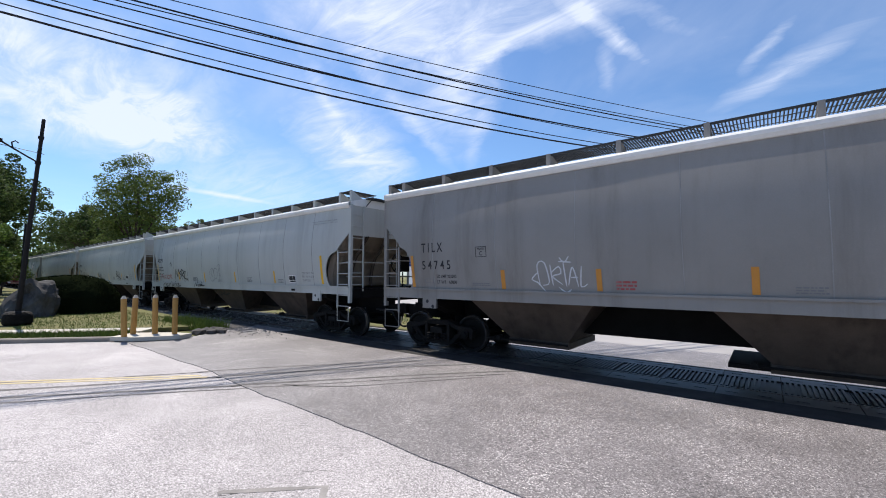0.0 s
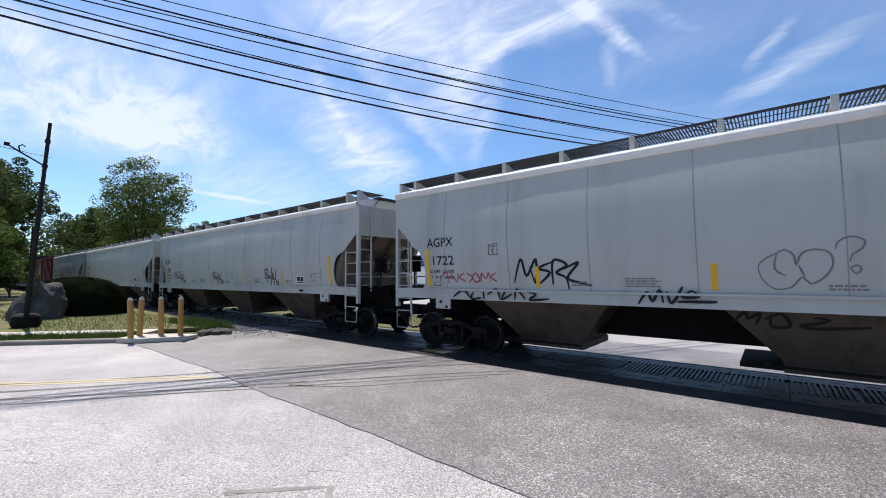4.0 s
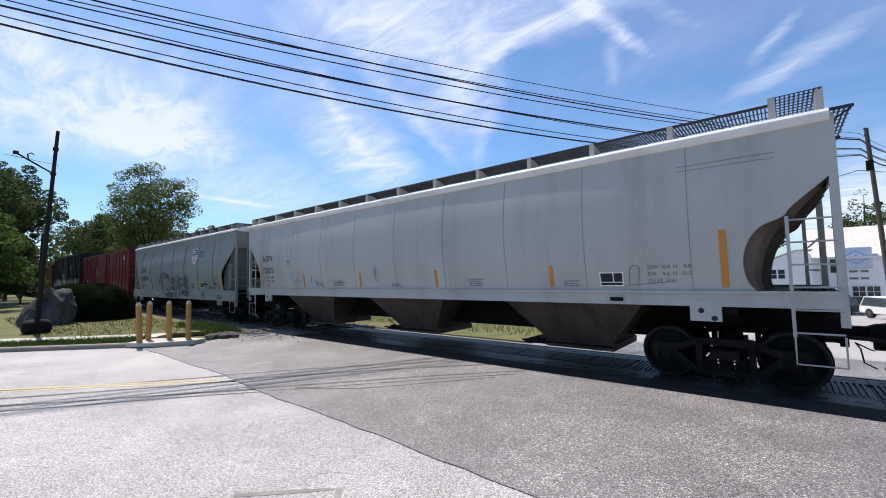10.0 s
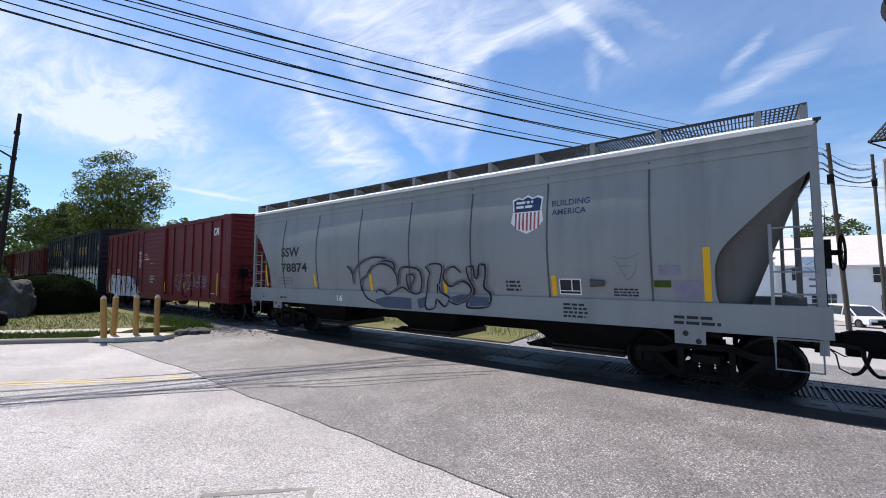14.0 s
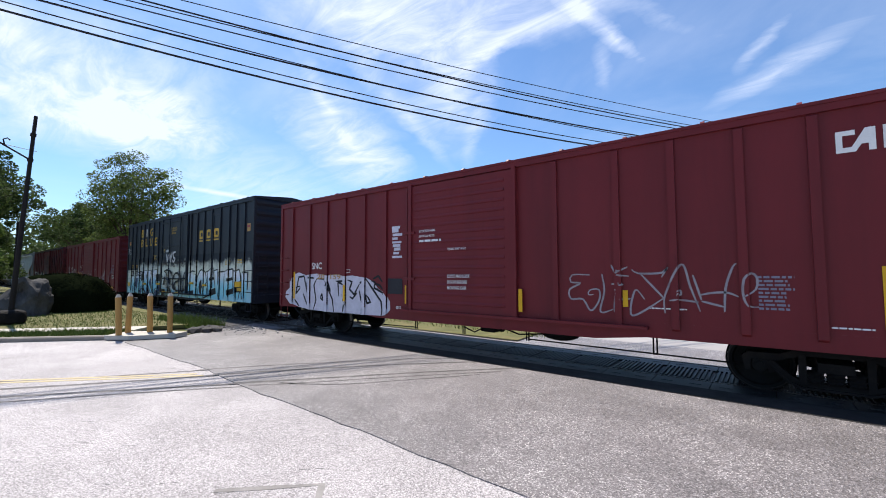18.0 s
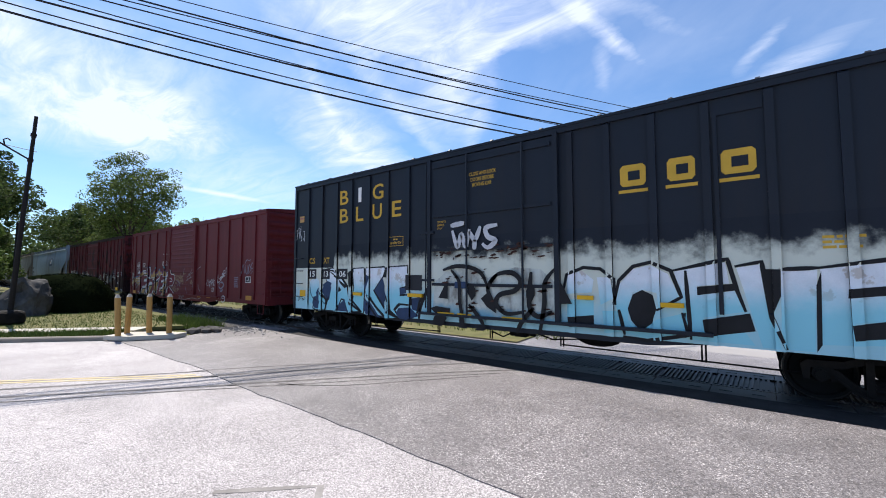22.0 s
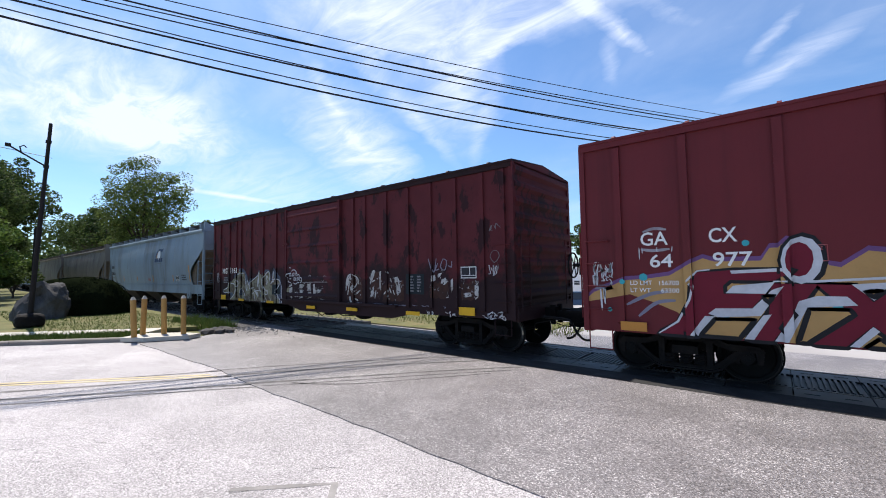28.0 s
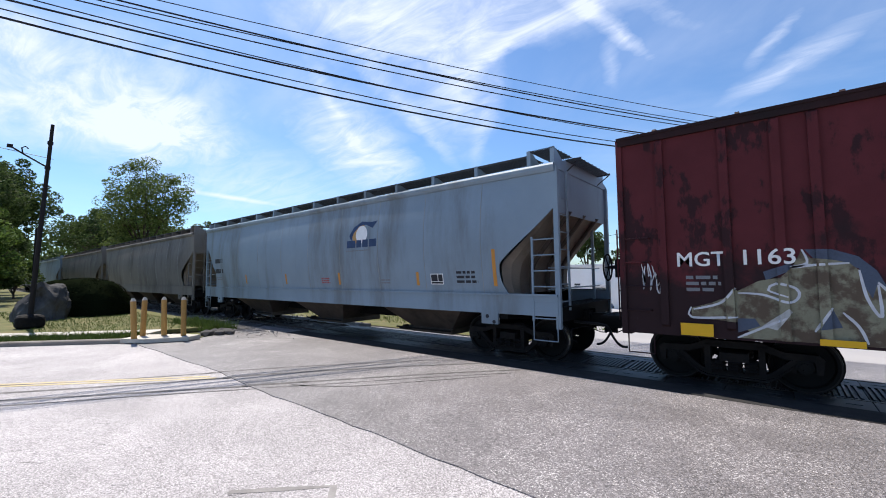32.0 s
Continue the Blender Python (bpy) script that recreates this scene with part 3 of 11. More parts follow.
def road():
    # pale old surface, with an uneven edge against the newer asphalt
    rng = random.Random(4)
    edge = []
    x = -15.2
    while x < 12:
        edge.append((x, 3.64 - 0.17 * step01(-9.2, -6.8, x) - 0.05 * max(0.0, x + 5.0) + rng.uniform(-0.025, 0.025)))
        x += 0.35
    bm = B()
    far_l = along(-75, 0)
    flat(bm, [*edge, (70, 1.0), (70, -52), (far_l[0], -52), (far_l[0], far_l[1])], 0.0)
    solo("road", bm, M_CONC, "pale worn road surface with fine cracks", "road", kind="structure")
    bm = B()
    left = [(-15.7, 8.05), (-15.3, 6.9), (-14.75, 5.9), (-14.3, 5.1), (-14.6, 4.2)]
    flat(bm, [*[(a, b - 0.01) for a, b in edge], (70, 1.0), (70, 8.05), *left], 0.014)
    solo("asphalt_approach", bm, M_ASPH, "newer grey asphalt laid up to the railway crossing", "road", kind="structure")
    # worn double centre line, on the old surface only
    for name, o in (("centre_line", -4.74), ("centre_line", -4.90)):
        bm = B()
        flat(bm, [along(s, o + d)[:2] for s, d in ((-60, -0.045), (YEND - (o + 4.74) * 1.2, -0.045), (YEND - (o + 4.74) * 1.2, 0.045), (-60, 0.045))], 0.004)
        solo(name, bm, M_YLINE, "worn yellow centre line painted on the road", "road marking", "centre lines", "structure")
    # tyre marks that swing from the road over the asphalt
    marks = (((-13.6, -2.0), (-11.3, 0.66), (-10.28, 1.7), (-9.0, 3.5), (-8.27, 4.58), (-7.54, 5.49), (-6.73, 6.42), (-5.89, 7.3), (-5.0, 7.95)),
             ((-12.7, -2.2), (-10.46, 0.61), (-9.18, 2.31), (-8.36, 3.47), (-7.79, 4.32), (-7.1, 5.17), (-6.37, 6.07), (-5.53, 6.94), (-4.69, 7.8)),
             ((-12.2, -2.1), (-9.83, 0.58), (-8.51, 2.15), (-7.37, 3.55), (-6.42, 4.68), (-5.78, 5.51), (-5.07, 6.35), (-4.29, 7.2), (-3.6, 7.9)),
             ((-11.6, -2.0), (-9.39, 0.56), (-8.53, 1.77), (-7.36, 3.24), (-6.72, 3.94), (-6.22, 4.53), (-5.4, 5.6), (-4.6, 6.5), (-3.9, 7.3)),
             ((-7.0, 3.9), (-5.95, 4.4), (-5.4, 5.14), (-4.77, 5.98), (-4.11, 6.88)))
    for k, line in enumerate(marks):
        pts = []
        for a, b in zip(line, line[1:]):
            for i in range(8):
                u = i / 8
                pts.append(Vector((a[0] + (b[0] - a[0]) * u, a[1] + (b[1] - a[1]) * u, 0)))
        sm = [sum((pts[min(len(pts) - 1, max(0, i + d))] for d in range(-5, 6)), Vector()) / 11 for i in range(len(pts))]
        wd = (0.032, 0.05, 0.05, 0.03, 0.03)[k]
        bm = B()
        rows = []
        for i, p in enumerate(sm):
            d = (sm[min(i + 1, len(sm) - 1)] - sm[max(i - 1, 0)]).normalized()
            nrm = Vector((-d.y, d.x, 0)) * wd
            z = 0.0175 if p.y > 3.5 else 0.0035
            rows.append([bm.verts.new((p + nrm * q).to_tuple()[:2] + (z,)) for q in (-1, 1)])
        for a, b in zip(rows, rows[1:]):
            bm.faces.new((a[0], b[0], b[1], a[1]))
        solo("tyre_mark", bm, M_SKID, "dark curved tyre mark on the road", "tyre mark", "tyre marks", "structure")
    # a square repair outlined in tar
    bm = B()
    ring = [Vector((-3.95, 1.70)), Vector((-3.6, 2.04)), Vector((-3.28, 2.36)), Vector((-2.62, 1.74))]
    rows = []
    for i, p in enumerate(ring):
        d = (ring[min(i + 1, 3)] - ring[max(i - 1, 0)]).normalized() * (0.035 if 0 < i < 3 else 0.03)
        rows.append([bm.verts.new((p.x + q * -d.y, p.y + q * d.x, 0.003)) for q in (-1, 1)])
    for a, b in zip(rows, rows[1:]):
        bm.faces.new((a[0], b[0], b[1], a[1]))
    solo("road_patch", bm, M_PATCH, "faded tar-sealed outline of a square road repair", "road patch", kind="structure")
    # short cracks
    bm = B()
    rng = random.Random(9)
    for k in range(70):
        x, y = rng.uniform(-11, -1), rng.uniform(-1.0, 3.2)
        a = rng.uniform(0.55, 1.0)
        for s in range(rng.randint(1, 3)):
            l = rng.uniform(0.05, 0.16)
            nx, ny = x + l * math.cos(a), y + l * math.sin(a)
            if ny > 3.3:
                break
            px, py = -math.sin(a) * 0.005, math.cos(a) * 0.005
            bm.faces.new([bm.verts.new((u, v, 0.002)) for u, v in ((x - px, y - py), (nx, ny), (x + px, y + py))])
            x, y, a = nx, ny, a + rng.uniform(-0.35, 0.35)
    solo("road_cracks", bm, M_TAR, "thin dark cracks in the old road surface", "cracks", kind="stuff")


road()
bm = B()
flat(bm, [(-15.9, 6.0), (-14.9, 5.95), (-15.35, 6.95), (-15.7, 8.0), (-17.6, 8.0), (-17.0, 7.0)], 0.03)
solo("asphalt_apron", bm, M_APRON, "dark broken asphalt apron beside the track", "pavement", kind="structure")


def lawn_and_kerb():
    bm = B()
    prism_pts = ((0.0, -0.1), (0.0, 0.10), (0.03, 0.13), (0.17, 0.13), (0.17, -0.1))
    kerb = thing("kerb", "chipped concrete kerb along the grass verge", "kerb", kind="structure")
    rng = random.Random(3)
    s = -0.1
    while s > -62:
        l = 3.0
        bm = B()
        a = [bm.verts.new(along(s - 0.012, o, z)) for o, z in prism_pts]
        b = [bm.verts.new(along(s - l, o, z + rng.uniform(-0.006, 0.006))) for o, z in prism_pts]
        bm.faces.new(a); bm.faces.new(b[::-1])
        for i in range(5):
            bm.faces.new((a[i], b[i], b[(i + 1) % 5], a[(i + 1) % 5]))
        part("kerb_stone", bm, M_KERB, kerb)
        s -= l
    # verge, sidewalk and lawn behind the kerb
    def strip(name, o0, o1, z, material, label, s0=-0.05, s1=-95.0):
        bm = B()
        flat(bm, [along(s0, o0)[:2], along(s0, o1)[:2], along(s1, o1)[:2], along(s1, o0)[:2]], z)
        solo(name, bm, material, label, name.replace("_", " "), kind="structure")
    strip("grass_verge", 0.17, 1.35, 0.105, M_SOIL, "narrow grass verge between kerb and sidewalk")
    strip("sidewalk", 1.35, 2.35, 0.12, M_SIDEW, "sunlit concrete sidewalk beside the lawn")
    bm = B()
    far = along(-75, 2.35)
    flat(bm, [along(-0.05, 2.35)[:2], (-16.5, 6.1), (-17.5, 7.0), (-30, 7.35), (-140, 7.35), (-140, far[1]), far[:2]], 0.10)
    solo("lawn", bm, M_SOIL, "sun-dried lawn with bare brown patches", "lawn", kind="structure")


lawn_and_kerb()


def blades(name, area, count, h0, h1, seed, label, z0):
    """Grass blades strewn over an area given as a function that returns a point."""
    rng = random.Random(seed)
    verts, faces = [], []
    for k in range(count):
        x, y = area(rng)
        a, h, w = rng.uniform(0, 6.28), rng.uniform(h0, h1), rng.uniform(0.008, 0.02)
        lx, ly = rng.uniform(-0.5, 0.5) * h, rng.uniform(-0.5, 0.5) * h
        n = len(verts)
        z = z0 + gz(x, y)
        verts += [(x - w * math.cos(a), y - w * math.sin(a), z), (x + w * math.cos(a), y + w * math.sin(a), z), (x + lx, y + ly, z + h)]
        faces.append((n, n + 1, n + 2))
    me = bpy.data.meshes.new(name)
    me.from_pydata(verts, [], faces)
    me.materials.append(M_GRASS)
    tagged(new(name, me), label, "grass", kind="stuff")


def on_strip(o0, o1, s0, s1):
    return lambda r: along(s0 + (s1 - s0) * r.random() ** 1.6, r.uniform(o0, o1))[:2]


blades("verge_grass", on_strip(0.2, 1.33, -0.2, -34), 15000, 0.04, 0.16, 11, "green mown grass on the verge", 0.10)
blades("lawn_grass", lambda r: (r.uniform(-34, -17), r.uniform(1.8, 6.6)), 9000, 0.03, 0.10, 12, "thin dry lawn grass", 0.09)
blades("weeds", lambda r: (r.uniform(-19.5, -15.6), 6.4 + r.uniform(-0.5, 0.55)), 2600, 0.10, 0.42, 13, "tall weeds by the track side", 0.0)
blades("trackside_grass", lambda r: (r.uniform(-34, -5.2), r.uniform(12.7, 16.5)), 9000, 0.05, 0.25, 14, "rough grass behind the track", 0.0)


def track():
    bed = B()
    for x0, x1 in ((-160, -13.2), (9.2, 60)):
        prism_x(bed, ((7.75, -0.05), (8.1, -0.02), (8.45, -0.06), (10.55, -0.06), (10.9, -0.02), (11.3, -0.05), (11.3, -0.25), (7.75, -0.25)), x0, x1)
    solo("ballast_bed", bed, M_BALLAST, "grey crushed stone ballast under the track", "ballast", kind="structure")
    rng = random.Random(5)
    verts, faces = [], []
    for k in range(5200):
        if k < 2600:
            x, y = rng.uniform(-40, -13.4), rng.choice((rng.uniform(7.3, 8.6), rng.uniform(8.9, 10.1), rng.uniform(10.4, 11.6)))
        else:
            x, y = rng.gauss(-16.6, 1.6), rng.gauss(7.0, 0.35)
        r = rng.uniform(0.02, 0.05)
        z = 0.0 if y < 7.6 else -0.03
        n = len(verts)
        p = [Vector((rng.uniform(-1, 1), rng.uniform(-1, 1), rng.uniform(-0.8, 0.8))) * r for _ in range(4)]
        verts += [(x + r, y + p[0].y, z + p[0].z), (x - r, y + r * 0.6, z + p[1].z), (x - r * 0.5, y - r, z), (x + p[3].x * 0.4, y, z + r * 1.1)]
        faces += [(n, n + 1, n + 3), (n + 1, n + 2, n + 3), (n + 2, n, n + 3)]
    me = bpy.data.meshes.new("ballast_stones")
    me.from_pydata(verts, [], faces)
    me.materials.append(M_STONE)
    tagged(new("ballast_stones", me), "loose pale ballast stones beside the track", "stones", kind="stuff")
    for y in (8.747, 10.253):
        rail = thing("rail", "steel running rail, brown sides and a worn top", "rail", kind="structure", group="rails")
        bm = B()
        prof = [(y + a, b) for a, b in ((-0.036, 0.0), (0.036, 0.0), (0.036, -0.035), (0.01, -0.05), (0.01, -0.13), (0.07, -0.15), (-0.07, -0.15), (-0.01, -0.13), (-0.01, -0.05), (-0.036, -0.035))]
        prism_x(bm, prof, -160, 60)
        part("rail_profile", bm, M_RAIL, rail)
        bm = B()
        box(bm, -160, 60, y - 0.028, y + 0.028, 0.0, 0.0025)
        part("running_surface", bm, M_RAILTOP, rail)
    bm = B()
    for i in range(240):
        x = -150 + 0.56 * i
        if x < -13.3:
            box(bm, x - 0.11, x + 0.11, 8.2, 10.8, -0.2, -0.045)
    solo("crossties", bm, M_POLE, "dark timber crossties in the ballast", "crossties", kind="stuff")
    # dirt and pavement under the crossing
    bm = B()
    box(bm, -13.2, 9.2, 7.9, 10.3, -0.3, -0.16)
    solo("crossing_base", bm, M_UNDER, "dark oily base under the crossing panels", "crossing base", kind="structure")
    # crossing panels: smooth outer rows, ribbed gauge row
    cross = thing("crossing_panels", "black rubber railway crossing panels, ribbed between the rails", "crossing", kind="structure")
    L = 0.88

    def panel(y0, y1, ribs):
        bm = B()
        box(bm, 0.006, L - 0.006, y0, y1, -0.16, -0.03 if ribs else 0.0)
        if ribs:
            k = 11
            for i in range(k):
                x = 0.03 + (L - 0.06) * i / k
                box(bm, x, x + (L - 0.06) / k * 0.5, y0 + 0.03, y1 - 0.03, -0.031, 0.006)
        else:
            for i in (0.25, 0.75):
                box(bm, L * i - 0.09, L * i + 0.09, (y0 + y1) / 2 - 0.012, (y0 + y1) / 2 + 0.012, -0.001, 0.006)
        return mesh_of("crossing_panel", bm, M_RUBBER)
    # near-black strip that deepens the train's shadow on the asphalt
    bm = B()
    flat(bm, [(-13.2, 7.50), (-8.0, 7.46), (-3.0, 7.52), (2.0, 7.47), (9.2, 7.5), (9.2, 8.1), (-13.2, 8.1)], 0.019)
    solo("asphalt_header", bm, M_SHADESTRIP, "asphalt strip along the crossing panels, coloured dark for the train's shadow", "pavement", kind="structure")
    kinds = [panel(8.12, 8.69, False), panel(8.80, 9.74, True), panel(9.75, 10.17, False)]
    # the outer row tips down to the lower road behind the track
    bm = B()
    prism_x(bm, ((10.31, -0.005), (10.31, -0.12), (10.92, -0.32), (10.92, -0.165)), 0.006, L - 0.006)
    kinds.append(mesh_of("crossing_panel", bm, M_RUBBER))
    for i in range(25):
        for me in kinds:
            share("crossing_panel", me, cross, (-13.1 + i * L, 0, 0))


track()
sheet("far_crossing_road", [(-13.2, 10.9), (60, 10.9), (60, 13.7), (-13.2, 13.7)], 24, 11, 0.012, M_ASPH, "grey asphalt road behind the railway crossing", "road")
sheet("far_road", [(-13.2, 13.7), (60, 13.7), (60, 62), (-13.2, 62)], 24, 24, 0.012, M_LOT, "sunlit pale pavement behind the railway", "pavement")
sheet("far_lot", [(-60, 17.5), (-13.2, 17.5), (-13.2, 62), (-60, 62)], 24, 24, 0.008, M_LOT, "pale paved yard behind the grass", "pavement")
sheet("far_verge", [(-60, 11.7), (-6.2, 11.7), (-6.6, 16.8), (-60, 16.8)], 24, 6, 0.05, M_SOIL, "rough dry grass strip behind the track", "verge")
sheet("far_shoulder", [(-60, 11.2), (-13.2, 11.2), (-13.2, 12.9), (-60, 12.9)], 12, 2, 0.01, M_BALLAST, "gravel shoulder behind the track", "shoulder")


# ---------- railway cars ----------
TRACK_Y = 9.5
WR = 0.457


def run(t):
    """How far the train has moved: it gathers a little speed at first and then slows slightly."""
    early = 0.1 * (4.25 - t) if t < 3.5 else (5.0 - t) ** 2 / 30 if t < 5.0 else 0.0
    return 5.02 * t - 0.00825 * t * t + early


def truck_meshes():
    def frame_side(y):
        bm = B()
        # top chord, arched over the bolster and level over the axle boxes
        top = [(-1.13, 0.58), (-1.05, 0.65), (-0.64, 0.66), (-0.38, 0.77), (0.38, 0.77), (0.64, 0.66), (1.05, 0.65), (1.13, 0.58), (1.10, 0.54), (0.66, 0.55), (0.36, 0.655), (-0.36, 0.655), (-0.66, 0.55), (-1.10, 0.54)]
        prism(bm, top, y - 0.085, y + 0.085)
        # bottom chord, rising to the axle boxes, with a raised rib along it
        low = [(-0.82, 0.54), (-0.72, 0.54), (-0.50, 0.33), (-0.36, 0.255), (0.36, 0.255), (0.50, 0.33), (0.72, 0.54), (0.82, 0.54), (0.74, 0.40), (0.54, 0.21), (0.40, 0.15), (-0.40, 0.15), (-0.54, 0.21), (-0.74, 0.40)]
        prism(bm, low, y - 0.085, y + 0.085)
        prism(bm, [(-0.76, 0.46), (-0.52, 0.25), (-0.38, 0.19), (0.38, 0.19), (0.52, 0.25), (0.76, 0.46), (0.74, 0.42), (0.53, 0.22), (0.39, 0.165), (-0.39, 0.165), (-0.53, 0.22), (-0.74, 0.42)], y - 0.125, y + 0.125)
        for s in (-1, 1):
            # columns beside the bolster, pedestal jaws and the bearing housings
            box(bm, s * 0.37 - 0.045, s * 0.37 + 0.045, y - 0.11, y + 0.11, 0.22, 0.70)
            prism(bm, [(s * 0.76, 0.58), (s * 0.82, 0.58), (s * 0.78, 0.34), (s * 0.72, 0.36)], y - 0.08, y + 0.08)
            prism(bm, [(s * 1.00, 0.58), (s * 1.12, 0.56), (s * 1.09, 0.36), (s * 1.02, 0.36)], y - 0.08, y + 0.08)
            prism(bm, [(s * 0.80, 0.55), (s * 0.98, 0.55), (s * 1.00, 0.44), (s * 0.89, 0.33), (s * 0.78, 0.44)], y - 0.10, y + 0.10)
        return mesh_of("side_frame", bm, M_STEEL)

    def wheels():
        bm = B()
        for s in (-1, 1):
            prof = [(s * 0.685, 0.13), (s * 0.685, 0.40), (s * 0.685, WR + 0.028), (s * 0.715, WR + 0.026), (s * 0.73, WR), (s * 0.815, WR - 0.006), (s * 0.822, WR - 0.03), (s * 0.82, 0.385), (s * 0.775, 0.36), (s * 0.765, 0.17), (s * 0.81, 0.13)]
            n = 28
            rings = []
            for k in range(n):
                a = 2 * math.pi * k / n
                rings.append([bm.verts.new((r * math.cos(a), y, r * math.sin(a))) for y, r in prof])
            for k in range(n):
                a, b = rings[k], rings[(k + 1) % n]
                for i in range(len(prof) - 1):
                    f = bm.faces.new((a[i], a[i + 1], b[i + 1], b[i]))
                    # the narrow outer ring takes the painted rim highlight
                    f.material_index = 1 if i == 4 else 2 if i == 5 else 0
            rod(bm, (0, s * 0.80, 0), (0, s * 1.13, 0), 0.105, 12)
            rod(bm, (0, s * 1.13, 0), (0, s * 1.16, 0), 0.07, 8)
            for k in range(3):
                a = 2.1 * k
                rod(bm, (0.055 * math.cos(a), s * 1.15, 0.055 * math.sin(a)), (0.055 * math.cos(a), s * 1.18, 0.055 * math.sin(a)), 0.016, 5)
        rod(bm, (0, -0.7, 0), (0, 0.7, 0), 0.085, 10)
        me = mesh_of("wheelset", bm, M_WHEEL)
        me.materials.append(M_TREAD)
        me.materials.append(M_RIM)
        return me

    bol = B()
    prism_x(bol, ((-1.16, 0.44), (-1.16, 0.58), (-0.6, 0.64), (0.6, 0.64), (1.16, 0.58), (1.16, 0.44), (0.5, 0.34), (-0.5, 0.34)), -0.2, 0.2)
    rod(bol, (0, 0, 0.6), (0, 0, 0.82), 0.2, 14)
    for s in (-1, 1):
        box(bol, -0.1, 0.1, s * 0.64 - 0.12, s * 0.64 + 0.12, 0.6, 0.74)
    bolster = mesh_of("bolster", bol, M_STEEL)
    sp = B()
    path_rod(sp, [(0.085 * math.cos(a * 0.9), 0.075 * math.sin(a * 0.9), 0.25 + 0.0085 * a) for a in range(24)], 0.034, 4)
    spring = mesh_of("spring", sp, M_STEEL)
    br = B()
    box(br, -0.04, 0.04, -0.75, 0.75, 0.32, 0.40)
    for y in (-0.75, 0.75):
        prism(br, [(-0.03, 0.22), (0.04, 0.28), (0.04, 0.58), (-0.03, 0.64), (-0.08, 0.60), (-0.08, 0.26)], y - 0.05, y + 0.05)
    brake = mesh_of("brake_beam", br, M_UNDER)
    return frame_side(-1.02), frame_side(1.02), wheels(), bolster, spring, brake


TRUCK = truck_meshes()
ROLLING = []     # (wheelset, its car's centre, its offset in the car, its place in the truck)


def truck(car, centre, x):
    sf0, sf1, wh, bol, spr, brk = TRUCK
    tr = share("truck", bol, car, (x, 0, 0))
    tr["label"] = "black cast steel truck with two axles"
    for me in (sf0, sf1):
        share("side_frame", me, tr)
    for y in (-1.09, -0.93, 0.95, 1.11):
        for dx in (-0.23, 0.0, 0.23):
            share("spring", spr, tr, (dx, y, 0))
    share("brake_beam", brk, tr, (0.52, 0, 0))
    share("brake_beam", brk, tr, (-0.52, 0, 0), math.pi)
    for dx in (-0.89, 0.89):
        w = share("wheelset", wh, tr, (dx, 0, WR))
        w["label"] = "black steel wheelset with a bright tread"
        ROLLING.append((w, centre, x + dx, (dx, 0.0, WR)))


def coupler_meshes():
    bm = B()
    box(bm, -0.9, 0.0, -0.24, 0.24, 0.72, 1.06)
    box(bm, -0.02, 0.36, -0.08, 0.08, 0.78, 0.98)
    prism(bm, [(0.30, 0.76), (0.40, 0.73), (0.70, 0.73), (0.76, 0.80), (0.76, 0.98), (0.70, 1.03), (0.40, 1.03), (0.30, 0.99)], -0.16, 0.02)
    prism(bm, [(0.52, 0.74), (0.80, 0.74), (0.84, 0.80), (0.84, 1.0), (0.80, 1.04), (0.52, 1.04)], -0.0, 0.15)
    box(bm, 0.36, 0.58, -0.10, 0.10, 0.62, 0.72)
    for y in (-0.2, 0.2):
        box(bm, -0.05, 0.06, y - 0.03, y + 0.03, 0.66, 1.12)
    head = mesh_of("coupler", bm, M_UNDER)
    bm = B()
    pts = []
    for k in range(12):
        u = k / 11
        pts.append((0.50 + 0.29 * u ** 1.3, -0.30 + 0.30 * u, 0.74 - 0.42 * math.sin(math.pi * 0.5 * min(1.0, u * 1.12)) ** 1.1))
    path_rod(bm, pts, 0.028, 6)
    path_rod(bm, [(-0.25, -0.34, 0.84), (0.3, -0.34, 0.82), (0.46, -0.32, 0.79), (0.50, -0.30, 0.73)], 0.034, 6)
    hose = mesh_of("air_hose", bm, M_CABLE)
    bm = B()
    path_rod(bm, [(0.36, -0.02, 0.60), (0.30, -0.25, 0.64), (0.10, -0.55, 0.78), (0.08, -1.30, 0.80), (0.10, -1.38, 0.62), (0.22, -1.38, 0.55)], 0.011, 5)
    lever = mesh_of("uncoupling_lever", bm, M_STEEL)
    return head, hose, lever


COUPLER = coupler_meshes()


def ends(car, xh):
    for s in (1, -1):
        for nm, me in zip(("coupler", "air_hose", "uncoupling_lever"), COUPLER):
            ob = share(nm, me, car, (s * xh, 0, 0), 0 if s > 0 else math.pi)


def letter(car, text, x0, x1, z0, z1, material, y, name="lettering", slant=0.0, bold=0.0):
    """Painted lettering, fitted into a box on the side that faces the road."""
    cu = bpy.data.curves.new("t", "FONT")
    cu.body = text
    cu.align_x = "CENTER"
    cu.resolution_u = 3
    cu.offset = 0.012 + bold
    ob = bpy.data.objects.new("t", cu)
    me = bpy.data.meshes.new_from_object(ob)
    bpy.data.objects.remove(ob)
    n = len(me.vertices)
    co = np.empty(n * 3)
    me.vertices.foreach_get("co", co)
    co = co.reshape(-1, 3)
    lo, hi = co.min(0), co.max(0)
    u = (co[:, 0] - lo[0]) / max(1e-6, hi[0] - lo[0])
    v = (co[:, 1] - lo[1]) / max(1e-6, hi[1] - lo[1])
    out = np.stack([x0 + (x1 - x0) * u + slant * v, np.full(n, y), z0 + (z1 - z0) * v], 1)
    me.vertices.foreach_set("co", out.ravel())
    me.materials.clear()
    me.materials.append(material)
    me.update()
    o = new(name, me)
    o.parent = car
    return o


